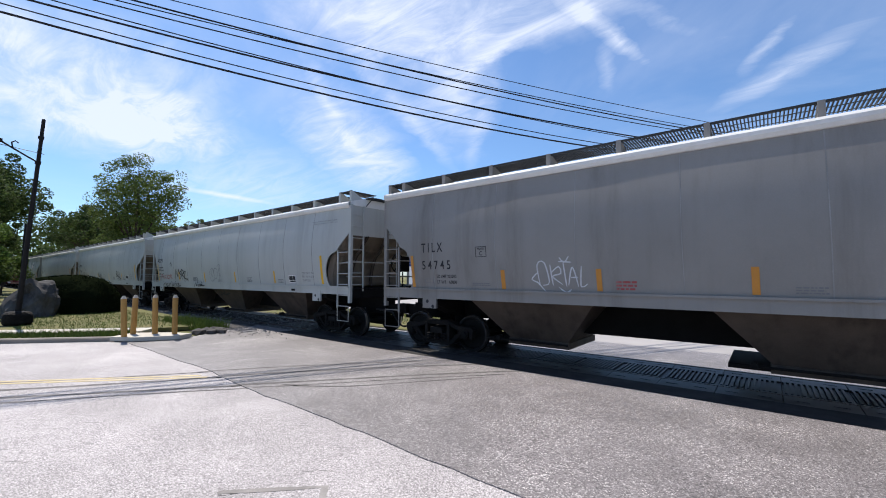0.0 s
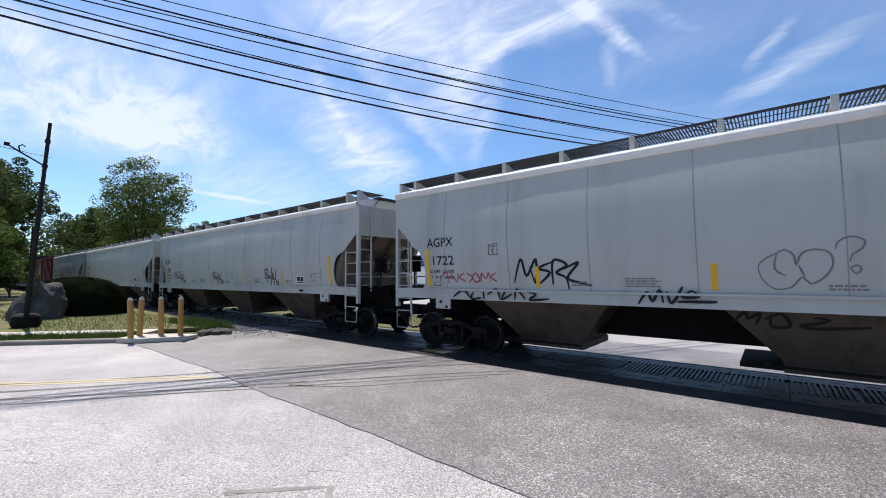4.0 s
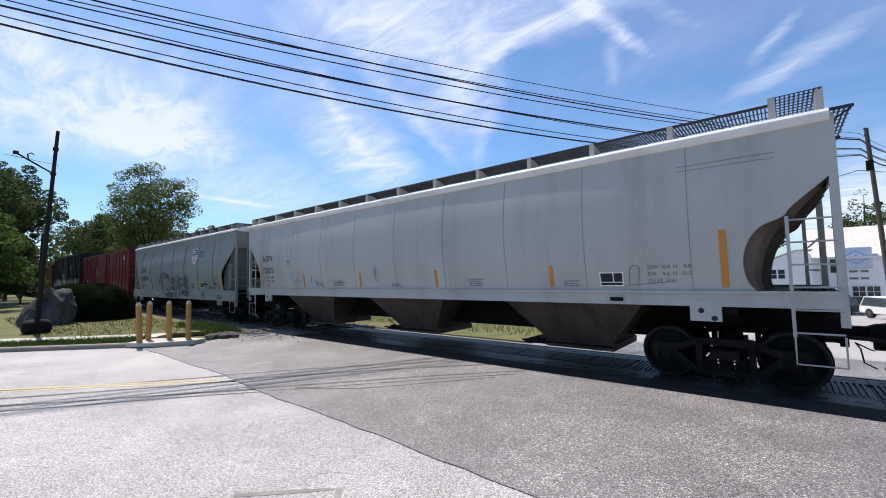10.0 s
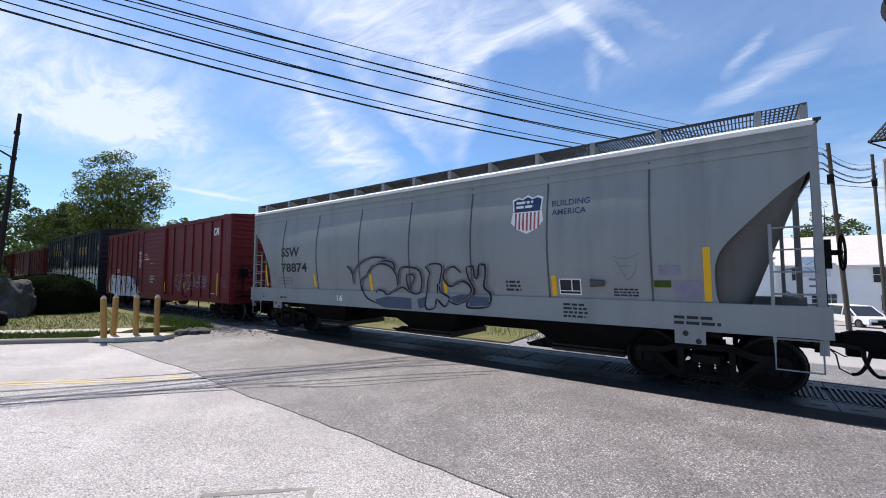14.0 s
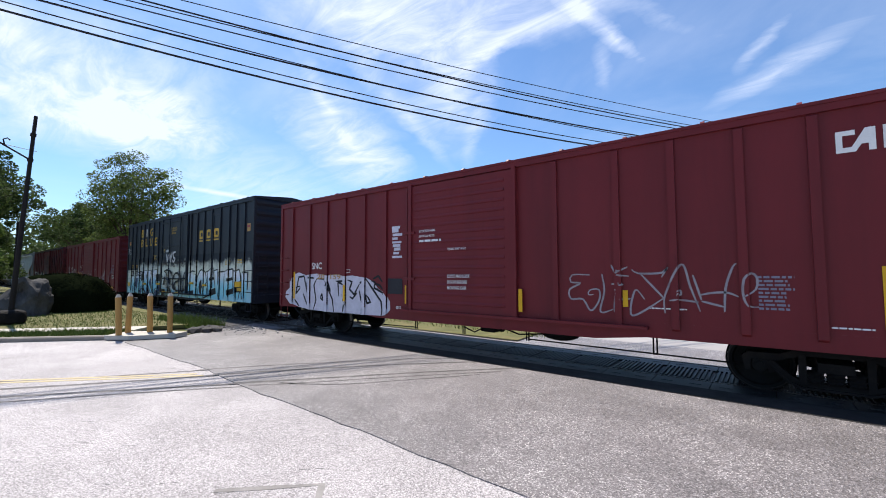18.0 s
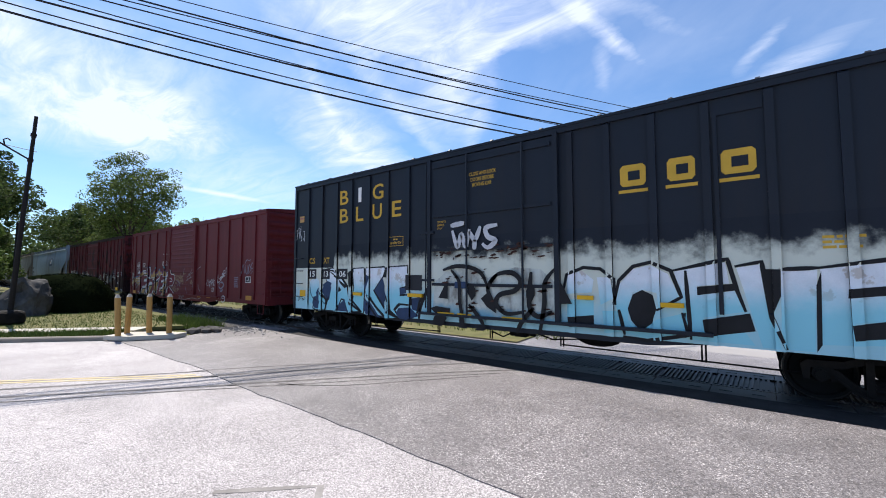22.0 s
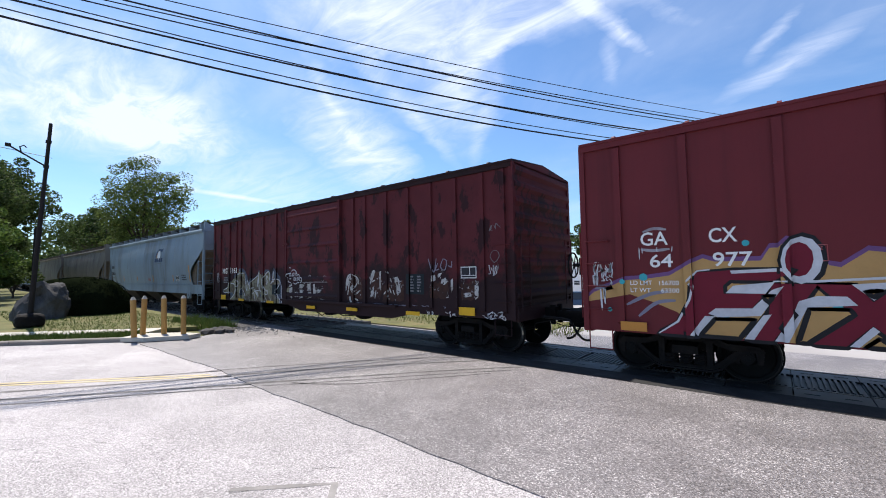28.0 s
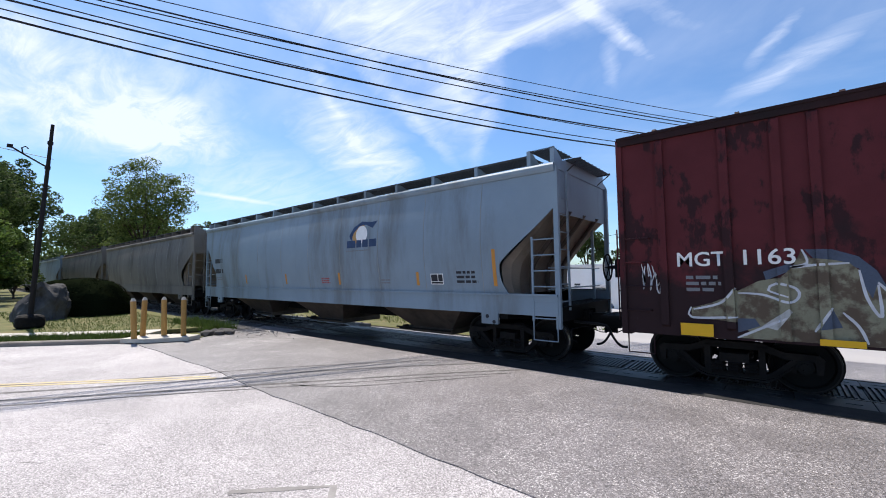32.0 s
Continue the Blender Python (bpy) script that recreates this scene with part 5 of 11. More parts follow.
def boxcar(centre, half, top, paint, label, ribs, door, door_style, sill=0.80, belly=None, rods=True, brake_end=1):
    """A ribbed steel boxcar. ribs: posts along the side; door: its two edges; belly: start, end and drop of the deep sill."""
    car = thing("boxcar", label, "railway car", pose(centre, TRACK_Y, 0), group="train")
    W = 1.53
    h = half
    edge = M_RUSTD if paint is M_RUST else paint
    for s in (-1, 1):
        bm = B()
        box(bm, -h, h, s * W - 0.02, s * W + 0.02, sill + 0.22, top - 0.04)
        part("side_sheet", bm, paint, car)
        bm = B()
        box(bm, -h - 0.01, h + 0.01, s * (W + 0.035) - 0.04, s * (W + 0.035) + 0.04, top - 0.16, top - 0.02)
        part("top_chord", bm, edge, car)
        bm = B()
        b0, b1, drop = belly or (-abs(door[0]) - 1.4, abs(door[0]) + 1.4, 0.10)
        prism(bm, [(-h, sill), (b0 - 0.9, sill), (b0, sill - drop), (b1, sill - drop), (b1 + 0.9, sill), (h, sill), (h, sill + 0.26), (-h, sill + 0.26)], s * (W + 0.008) - 0.014, s * (W + 0.008) + 0.014)
        part("side_sill", bm, paint, car)
        for x in ribs:
            bm = B()
            yo = s * (W + 0.02)
            prism_x(bm, ((yo, sill + 0.14), (yo + s * 0.055, sill + 0.18), (yo + s * 0.055, top - 0.2), (yo, top - 0.14)), x - 0.06, x + 0.06)
            part("side_post", bm, paint, car)
        # corner posts
        for q in (-1, 1):
            bm = B()
            box(bm, q * h - 0.05, q * h + 0.05, s * (W + 0.01) - 0.05, s * (W + 0.01) + 0.05, sill, top - 0.04)
            part("corner_post", bm, paint, car)
    side = Side(-W - 0.024, tuple(ribs), 0.06, 0.051)
    # roof with panel seams
    bm = B()
    prism_x(bm, ((-W - 0.09, top - 0.05), (-W - 0.09, top), (-W, top + 0.02), (0, top + 0.16), (W, top + 0.02), (W + 0.09, top), (W + 0.09, top - 0.05)), -h - 0.03, h + 0.03)
    roof = part("roof", bm, edge, car)
    for k in range(13):
        x = -h + 2 * h * (k + 0.5) / 13
        bm = B()
        prism_x(bm, ((-W - 0.07, top + 0.0), (-W - 0.02, top + 0.05), (0, top + 0.195), (W + 0.02, top + 0.05), (W + 0.07, top + 0.0)), x - 0.03, x + 0.03)
        part("roof_seam", bm, edge, roof)
    # corrugated ends
    for s in (-1, 1):
        bm = B()
        pts = [(0.0, sill - 0.02)]
        nrib = 10
        step = (top - sill) / nrib
        for k in range(nrib):
            z = sill + step * k
            pts += [(0.005, z + step * 0.15), (0.075, z + step * 0.38), (0.075, z + step * 0.62), (0.005, z + step * 0.85)]
        pts += [(0.0, top - 0.02), (-0.05, top - 0.02), (-0.05, sill - 0.02)]
        prism(bm, [(s * (h + x), z) for x, z in pts], -W + 0.03, W - 0.03)
        part("end_wall", bm, paint, car, "corrugated steel end wall")
        bm = B()
        prism_x(bm, ((-W, top - 0.04), (0, top + 0.13), (W, top - 0.04)), s * h - 0.05, s * h + 0.05)
        part("end_gable", bm, paint, car)
        # end sill, ladder, grab irons, steps
        bm = B()
        box(bm, s * h - 0.06, s * h + 0.1, -W, W, sill - 0.03, sill + 0.3)
        part("end_sill", bm, paint, car)
        for k in range(4):
            z = sill + 0.41 + 1.28 * k / 3
            path_rod(bm := B(), [(s * (h - 0.46), -W - 0.02, z), (s * (h - 0.46), -W - 0.10, z), (s * (h - 0.04), -W - 0.10, z), (s * (h - 0.04), -W - 0.02, z)], 0.014, 5)
            part("grab_iron", bm, paint, car)
        bm = B()
        path_rod(bm, [(s * (h - 0.48), -W - 0.06, sill + 0.02), (s * (h - 0.48), -W - 0.06, sill - 0.34), (s * (h - 0.06), -W - 0.06, sill - 0.34), (s * (h - 0.06), -W - 0.06, sill + 0.02)], 0.014, 5)
        part("stirrup_step", bm, paint, car)
        for y0 in (-1.42, 1.02):
            bm = B()
            for x in (y0, y0 + 0.4):
                path_rod(bm, [(s * (h + 0.13), x, sill + 0.2), (s * (h + 0.13), x, sill + 1.9)], 0.015, 5)
            for k in range(5):
                z = sill + 0.4 + 0.34 * k
                path_rod(bm, [(s * (h + 0.13), y0, z), (s * (h + 0.13), y0 + 0.4, z)], 0.013, 5)
            part("end_ladder", bm, paint, car)
    bm = B()
    s = brake_end
    box(bm, s * (h + 0.08), s * (h + 0.24), -1.25, -0.95, 1.85, 2.2)
    rod(bm, (s * (h + 0.2), -1.1, 2.05), (s * (h + 0.42), -1.1, 2.05), 0.035, 8)
    n = 18
    ring = [(s * (h + 0.42), -1.1 + 0.26 * math.cos(2 * math.pi * k / n), 2.05 + 0.26 * math.sin(2 * math.pi * k / n)) for k in range(n + 1)]
    path_rod(bm, ring, 0.018, 5)
    for k in range(0, n, 3):
        path_rod(bm, [(s * (h + 0.4), -1.1, 2.05), ring[k]], 0.012, 4)
    path_rod(bm, [(s * (h + 0.18), -1.1, 1.85), (s * (h + 0.18), -1.1, 1.0)], 0.02, 5)
    box(bm, s * (h + 0.06), s * (h + 0.5), -1.4, -0.5, 1.08, 1.12)
    part("brake_wheel", bm, M_UNDER, car)
    # sliding door, proud of the side, with tracks and lock rods
    d0, d1 = door
    bm = B()
    box(bm, d0, d1, -W - 0.085, -W - 0.03, sill + 0.20, top - 0.2)
    dr = part("door", bm, paint, car, "sliding steel door with pressed ribs")
    if door_style == "h":
        rows = [(k + 0.5) / 14 for k in range(14)]
        for k, f in enumerate(rows):
            z = sill + 0.3 + (top - sill - 0.6) * f
            bm = B()
            prism_x(bm, ((-W - 0.083, z - 0.03), (-W - 0.103, z - 0.015), (-W - 0.103, z + 0.01), (-W - 0.083, z + 0.06)), d0 + 0.12, d1 - 0.25)
            part("door_rib", bm, paint, dr)
    elif door_style == "w":
        for k in range(6):
            z = sill + 0.35 + (top - sill - 0.75) * k / 5
            bm = B()
            prism_x(bm, ((-W - 0.083, z - 0.03), (-W - 0.128, z - 0.02), (-W - 0.128, z + 0.015), (-W - 0.083, z + 0.10)), d0 + 0.08, d1 - 0.08)
            part("door_rib", bm, paint, dr)
    else:
        for z in (sill + 0.9, sill + 1.75, sill + 2.6, top - 0.35):
            bm = B()
            box(bm, d0 + 0.1, d1 - 0.1, -W - 0.125, -W - 0.08, z - 0.035, z + 0.035)
            part("door_rib", bm, paint, dr)
        for f in (0.35, 0.78):
            x = d0 + (d1 - d0) * f
            bm = B()
            path_rod(bm, [(x, -W - 0.15, sill + 0.2), (x, -W - 0.15, top - 0.2)], 0.025, 6)
            part("lock_rod", bm, paint, dr)
    for x in (d0, d1):
        bm = B()
        box(bm, x - 0.05, x + 0.05, -W - 0.13, -W - 0.02, sill + 0.18, top - 0.14)
        part("door_post", bm, paint, car)
    bm = B()
    box(bm, d0 - 0.3, d1 + 2.6, -W - 0.17, -W - 0.05, sill + 0.14, sill + 0.20)
    part("door_track", bm, paint, car)
    bm = B()
    path_rod(bm, [(d0 - 0.12, -W - 0.10, sill + 0.3), (d0 - 0.12, -W - 0.10, top - 0.25)], 0.02, 6)
    for z in (sill + 1.0, sill + 2.2):
        box(bm, d0 - 0.26, d0 + 0.16, -W - 0.14, -W - 0.08, z - 0.03, z + 0.03)
    part("door_bar", bm, paint, car)
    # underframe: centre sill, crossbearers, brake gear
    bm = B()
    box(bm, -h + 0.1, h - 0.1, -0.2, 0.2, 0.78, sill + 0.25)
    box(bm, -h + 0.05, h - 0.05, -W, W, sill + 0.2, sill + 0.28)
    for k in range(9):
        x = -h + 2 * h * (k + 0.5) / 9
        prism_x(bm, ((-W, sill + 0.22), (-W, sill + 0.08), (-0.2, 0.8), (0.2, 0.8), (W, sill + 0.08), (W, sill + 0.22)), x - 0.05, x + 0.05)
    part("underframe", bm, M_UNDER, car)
    if rods:
        for line in ([(-h + 2.6, -1.0, 0.40), (-1.9, -1.05, 0.46)], [(1.4, -1.05, 0.46), (h - 2.6, -1.0, 0.42)]):
            part("brake_rod", path_rod(B(), line, 0.016, 5), M_UNDER, car)
        for x in (-h * 0.55, -1.95, -0.35, 1.4, h * 0.5):
            bm = B()
            path_rod(bm, [(x - 0.03, -1.05, 0.80), (x - 0.03, -1.05, 0.42), (x + 0.03, -1.05, 0.42), (x + 0.03, -1.05, 0.80)], 0.016, 5)
            part("rod_hanger", bm, M_UNDER, car)
    bm = B()
    bmesh.ops.create_uvsphere(bm, u_segments=16, v_segments=10, radius=1.0, matrix=Matrix.Translation((2.14, -1.0, 0.68)) @ Matrix.Diagonal((0.46, 0.19, 0.19, 1)))
    part("air_reservoir", bm, M_UNDER, car)
    bm = B()
    rod(bm, (-1.25, -1.1, 0.75), (-0.75, -1.1, 0.75), 0.09, 10)
    rod(bm, (-0.75, -1.1, 0.75), (-0.3, -1.1, 0.70), 0.03, 6)
    box(bm, -1.5, -1.25, -1.14, -1.06, 0.66, 0.84)
    part("brake_cylinder", bm, M_UNDER, car)
    bm = B()
    box(bm, 0.35, 0.62, -1.2, -0.95, 0.55, 0.80)
    rod(bm, (0.62, -1.08, 0.66), (0.80, -1.08, 0.66), 0.09, 8)
    rod(bm, (0.2, -1.08, 0.60), (0.35, -1.08, 0.60), 0.06, 8)
    path_rod(bm, [(0.8, -1.08, 0.66), (1.2, -1.08, 0.55), (1.75, -1.0, 0.60)], 0.018, 5)
    path_rod(bm, [(0.2, -1.08, 0.60), (0.0, -1.1, 0.50), (-0.3, -1.1, 0.60)], 0.018, 5)
    part("brake_valve", bm, M_UNDER, car)
    tc = h - 1.57
    for x in (-tc, tc):
        truck(car, centre, x)
        bm = B()
        prism_x(bm, ((-W + 0.02, sill + 0.15), (-W + 0.02, sill + 0.02), (-0.3, 0.80), (0.3, 0.80), (W - 0.02, sill + 0.02), (W - 0.02, sill + 0.15)), x - 0.2, x + 0.2)
        part("body_bolster", bm, M_UNDER, car)
    ends(car, h + 0.28)
    return car, side, W


# ---------- paint on the cars ----------
def spray_lines(car, side, material, w, *lines, lift=0.006, name="graffiti", sharp=False):
    for ln in lines:
        part(name, stroke(B(), side, ln, w, lift, sharp=sharp), material, car)


def spray_fill(car, side, material, *areas, lift=0.003, name="graffiti"):
    for a in areas:
        part(name, fill(B(), side, a, lift), material, car)


def spray_dots(car, side, material, spots, lift=0.007):
    bm = B()
    for x, z, r in spots:
        n = 9
        bm.faces.new([bm.verts.new((x + r * math.cos(2 * math.pi * k / n), side.at(x) - lift, z + r * math.sin(2 * math.pi * k / n))) for k in range(n)])
    return part("graffiti", bm, material, car)


def scribble(car, side, material, x0, x1, z0, z1, seed, w=0.03, n=5, name="tag"):
    """An unreadable hand tag: looping strokes inside a box."""
    rng = random.Random(seed)
    bm = B()
    dx = (x1 - x0) / n
    for k in range(n):
        a = x0 + dx * k
        pts = [(a + dx * rng.uniform(0, 0.3), z0 + (z1 - z0) * rng.uniform(0.6, 1.0))]
        for j in range(rng.randint(3, 5)):
            pts.append((a + dx * rng.uniform(-0.1, 1.15), z0 + (z1 - z0) * rng.uniform(0, 1)))
        stroke(bm, side, pts, w, 0.006)
    return part(name, bm, material, car)


def numbers_8646(car, side, x0, x1, z0, z1, w=0.046):
    """The figures 86/46 in black spray, one part a stroke."""
    for pts in (((0.26, 0.93), (0.14, 0.92), (0.03, 0.77), (0.14, 0.65), (0.27, 0.50), (0.18, 0.40), (0.02, 0.48), (0.10, 0.62), (0.23, 0.77), (0.24, 0.90)),
                ((0.34, 1.0), (0.30, 0.71), (0.31, 0.46), (0.41, 0.41), (0.44, 0.50), (0.37, 0.54), (0.31, 0.46)),
                ((0.60, 1.0), (0.50, 0.48), (0.42, 0.03)),
                ((0.66, 0.75), (0.56, 0.38), (0.79, 0.36)), ((0.66, 0.75), (0.68, 0.01)),
                ((0.86, 0.88), (0.82, 0.44), (0.83, 0.13), (0.91, 0.07), (0.99, 0.15), (0.94, 0.26), (0.84, 0.21))):
        line = [(x0 + (x1 - x0) * u, z0 + (z1 - z0) * v) for u, v in pts]
        part("graffiti", stroke(B(), side, line, w, 0.005, taper=False, sharp=len(pts) == 3 and pts[1][0] < 0.6 and pts[2][1] > 0.3), M_SPK, car, "black sprayed figures")


def plate_box(car, y, x0, x1, z0, z1, material, text=True):
    bm = B()
    t = 0.012
    for a, b, c, d in ((x0, x1, z0, z0 + t), (x0, x1, z1 - t, z1), (x0, x0 + t, z0, z1), (x1 - t, x1, z0, z1)):
        box(bm, a, b, y - 0.002, y, c, d)
    part("stencil_box", bm, material, car)
    if text:
        w = x1 - x0
        letter(car, "PLATE", x0 + 0.2 * w, x1 - 0.2 * w, z0 + 0.68 * (z1 - z0), z1 - 0.12 * (z1 - z0), material, y - 0.003)
        letter(car, "C", x0 + 0.36 * w, x1 - 0.36 * w, z0 + 0.15 * (z1 - z0), z0 + 0.55 * (z1 - z0), material, y - 0.003)


def data_panel(car, y, x0, x1, z0, z1, frame=None):
    """The black consolidated stencil with its white border."""
    bm = B()
    box(bm, x0, x1, y - 0.002, y, z0, z1)
    p = part("stencil_panel", bm, frame or M_LETW, car)
    bm = B()
    w = x1 - x0
    m = 0.02
    for a, b, c, d in ((x0 + m, x0 + w * 0.56, z0 + 0.08, z1 - m), (x0 + w * 0.56 + m, x1 - m, z0 + 0.08, z1 - m), (x0 + m, x1 - m, z0 + m, z0 + 0.065)):
        box(bm, a, b, y - 0.004, y - 0.0015, c, d)
    part("stencil_field", bm, M_LETK, p)


def agpx(car, W, mark, number, load, tare, mat_or, dx=0.0):
    """Marks that the white hoppers share."""
    y = -W - 0.016
    letter(car, mark, -7.50 + dx, -6.66 + dx, 2.64, 2.87, M_LETK, y)
    letter(car, number, -7.50 + dx, -6.66 + dx, 2.19, 2.42, M_LETK, y)
    letter(car, "LD LMT  " + load, -7.48 + dx, -6.68 + dx, 2.00, 2.08, M_LETK, y)
    letter(car, "LT  WT   " + tare, -7.48 + dx, -6.68 + dx, 1.85, 1.93, M_LETK, y)
    plate_box(car, y, -5.66 + dx, -5.42 + dx, 2.39, 2.64, M_LETK)
    plate_box(car, y, -7.35 + dx, -7.12 + dx, 1.68, 1.78, M_LETK, False)
    for x, z1 in ((-7.62, 2.60), (-4.62, 2.11), (-1.54, 2.10), (1.48, 2.10), (4.60, 2.11), (7.54, 2.58)):
        reflector(car, x, 1.67, z1, y, 0.1 if abs(x) > 7 else 0.085, mat_or)
    data_panel(car, y, 5.57, 6.0, 1.69, 1.95)
    letter(car, "EXW 10-8  H    9-8", 6.42, 7.08, 1.99, 2.06, M_LETG, y)
    letter(car, "EW    9-6  H  15-0", 6.42, 7.08, 1.87, 1.94, M_LETG, y)
    letter(car, "CU FT  5161", 6.42, 6.85, 1.75, 1.82, M_LETG, y)
    bars(car, 2.5, 2.95, 1.68, 1.88, 4, M_LETG, y - 0.002, seed=3)
    bars(car, 4.85, 5.2, 1.68, 1.82, 3, M_LETG, y - 0.002, seed=4)
    bars(car, -2.9, -2.3, 1.70, 1.88, 4, M_LETG, y - 0.002, seed=5)
    bars(car, -3.9, -3.5, 1.70, 1.82, 2, M_LETG, y - 0.002, seed=6)
    bars(car, -0.2, 0.2, 1.68, 1.78, 2, M_LETG, y - 0.002, seed=7)
    for z in (3.62, 3.70):
        bm = B()
        box(bm, 6.95, 8.25, y - 0.005, y, z, z + 0.005)
        part("weld_line", bm, M_LETG, car)
    bm = B()
    box(bm, 5.75, 5.98, y - 0.055, y - 0.05, 1.42, 1.49)
    part("tag_holder", bm, M_STEEL, car)


def paint_hopper_0(car, side, W):
    y = -W - 0.016
    letter(car, "T I L X", -7.60, -6.92, 2.52, 2.75, M_LETK, y)
    letter(car, "5 4 7 4 5", -7.60, -6.70, 2.09, 2.31, M_LETK, y)
    letter(car, "LD LMT 222200", -7.15, -6.55, 1.88, 1.96, M_LETK, y)
    letter(car, "LT WT   63800", -7.15, -6.55, 1.74, 1.82, M_LETK, y)
    plate_box(car, y, -7.55, -7.28, 1.75, 1.86, M_LETG, False)
    plate_box(car, y, -5.95, -5.66, 2.36, 2.60, M_LETK)
    for x, z1 in ((-7.95, 2.45), (-5.27, 2.06), (-3.2, 2.06), (-0.86, 2.07), (1.9, 2.06), (4.6, 2.06)):
        reflector(car, x, 1.64, z1, y, 0.1, M_ORA)
    bars(car, -2.9, -2.5, 1.66, 1.85, 3, M_LETR, y - 0.002, seed=11)
    bars(car, -0.4, 0.0, 1.66, 1.78, 3, M_LETG, y - 0.002, seed=12)
    bars(car, -6.1, -5.6, 1.70, 1.78, 2, M_LETG, y - 0.002, seed=13)
    bm = B()
    s = side
    for pts in (((-4.42, 2.02), (-4.58, 1.86), (-4.46, 1.80), (-4.30, 1.62)), ((-4.40, 1.72), (-4.44, 2.16), (-4.28, 2.2), (-4.2, 1.8), (-4.34, 1.74)), ((-4.16, 2.16), (-4.12, 1.74)),
                ((-4.16, 1.98), (-3.98, 2.12), (-3.94, 1.98), (-4.12, 1.92), (-3.92, 1.76)), ((-3.88, 2.2), (-3.84, 1.72)), ((-3.96, 2.3), (-3.86, 2.2), (-3.76, 2.32)), ((-3.98, 2.22), (-3.72, 2.2)),
                ((-3.8, 1.74), (-3.7, 2.1), (-3.6, 1.72)), ((-3.74, 1.9), (-3.6, 1.9)), ((-3.52, 2.12), (-3.55, 1.72), (-3.42, 1.78)), ((-4.0, 1.7), (-3.85, 1.6), (-3.75, 1.66), (-3.9, 1.56))):
        stroke(bm, s, pts, 0.028, 0.005)
    part("graffiti", bm, M_SPW, car, "white sprayed tag")


def paint_hopper_1(car, side, W):
    agpx(car, W, "AGPX", "11722", "221800", "64400", M_YEL, -0.12)
    mer = (((-5.18, 1.76), (-4.98, 2.27), (-4.87, 1.92), (-4.63, 2.26), (-4.67, 1.76), (-4.78, 2.11)), ((-4.29, 2.19), (-4.58, 2.07), (-4.34, 1.98), (-4.61, 1.73)), ((-4.29, 1.73), (-4.25, 2.22), (-3.97, 2.13), (-4.20, 1.98), (-4.01, 1.88), (-3.96, 1.64)), ((-4.06, 2.04), (-3.74, 2.17), (-3.97, 1.88), (-3.74, 1.78), (-3.52, 1.73)))
    red = (((-7.29, 1.78), (-7.05, 2.03), (-6.98, 1.75)), ((-6.92, 2.00), (-6.74, 1.78), (-6.68, 1.99)), ((-6.50, 1.99), (-6.65, 1.89), (-6.46, 1.79)), ((-6.44, 1.99), (-6.27, 1.89), (-6.38, 1.77)), ((-6.27, 1.92), (-6.16, 1.99), (-6.07, 1.82), (-6.23, 1.79), (-6.27, 1.92)), ((-6.04, 1.77), (-6.01, 1.99), (-5.90, 1.85), (-5.82, 2.00), (-5.78, 1.77)), ((-5.63, 1.99), (-5.76, 1.89), (-5.61, 1.79)))
    low = (((-6.85, 1.42), (-6.55, 1.58), (-6.32, 1.39)), ((-6.26, 1.55), (-6.32, 1.39), (-6.03, 1.42)), ((-5.98, 1.57), (-5.96, 1.39)), ((-5.87, 1.49), (-5.63, 1.62), (-5.54, 1.39)), ((-5.38, 1.63), (-5.49, 1.40), (-5.23, 1.53)), ((-5.17, 1.40), (-5.12, 1.63), (-4.92, 1.42)), ((-4.87, 1.57), (-4.67, 1.53), (-4.82, 1.41), (-4.38, 1.44)), ((-2.69, 1.41), (-2.54, 1.62), (-2.46, 1.46), (-2.34, 1.66), (-2.29, 1.44)), ((-2.23, 1.63), (-2.16, 1.44), (-1.99, 1.72)), ((-1.86, 1.66), (-2.01, 1.55), (-1.76, 1.56), (-1.86, 1.66)), ((-2.08, 1.47), (-1.51, 1.48)))
    bubble = (((-0.95, 1.88), (-0.97, 2.06), (-0.85, 2.18), (-0.75, 2.23), (-0.66, 2.28), (-0.56, 2.20), (-0.54, 2.05), (-0.47, 2.22), (-0.32, 2.27), (-0.18, 2.22), (-0.15, 2.05), (-0.24, 1.88), (-0.39, 1.78), (-0.48, 1.88), (-0.60, 1.73), (-0.79, 1.70), (-0.90, 1.80), (-0.95, 1.88)), ((-0.75, 2.23), (-0.78, 2.00), (-0.66, 1.90)), ((-0.51, 2.05), (-0.45, 1.88)), ((-0.12, 2.26), (-0.09, 2.36), (0.03, 2.43), (0.17, 2.37), (0.14, 2.26), (0.05, 2.19), (0.02, 2.09)), ((0.02, 2.00), (0.08, 1.92), (0.13, 1.99), (0.08, 2.04), (0.02, 2.00)))
    bay = (((-1.36, 1.13), (-1.18, 1.33), (-1.15, 1.21), (-0.99, 1.31), (-1.06, 1.11)), ((-0.86, 1.30), (-0.86, 1.10), (-0.64, 1.12), (-0.73, 1.31), (-0.94, 1.22)), ((-0.36, 1.27), (-0.19, 1.25), (-0.37, 1.17), (-0.52, 1.14), (-0.34, 1.10), (0.24, 1.16)))
    spray_lines(car, side, M_SPK, 0.055, *mer)
    spray_lines(car, side, M_LETR, 0.04, *red, name="tag")
    spray_lines(car, Side(-W - 0.06), M_SPK, 0.05, *low, name="tag")
    for ln in bubble:
        spray_lines(car, side, M_LETG, 0.026, ln, name="tag")
    for ln in bay:
        ob = part("tag", stroke(B(), Side(-1.25), ln, 0.05), M_SPK, car)
        for v in ob.data.vertices:
            v.co.y = -1.42 + (1.40 - v.co.z) * 0.67 - 0.012


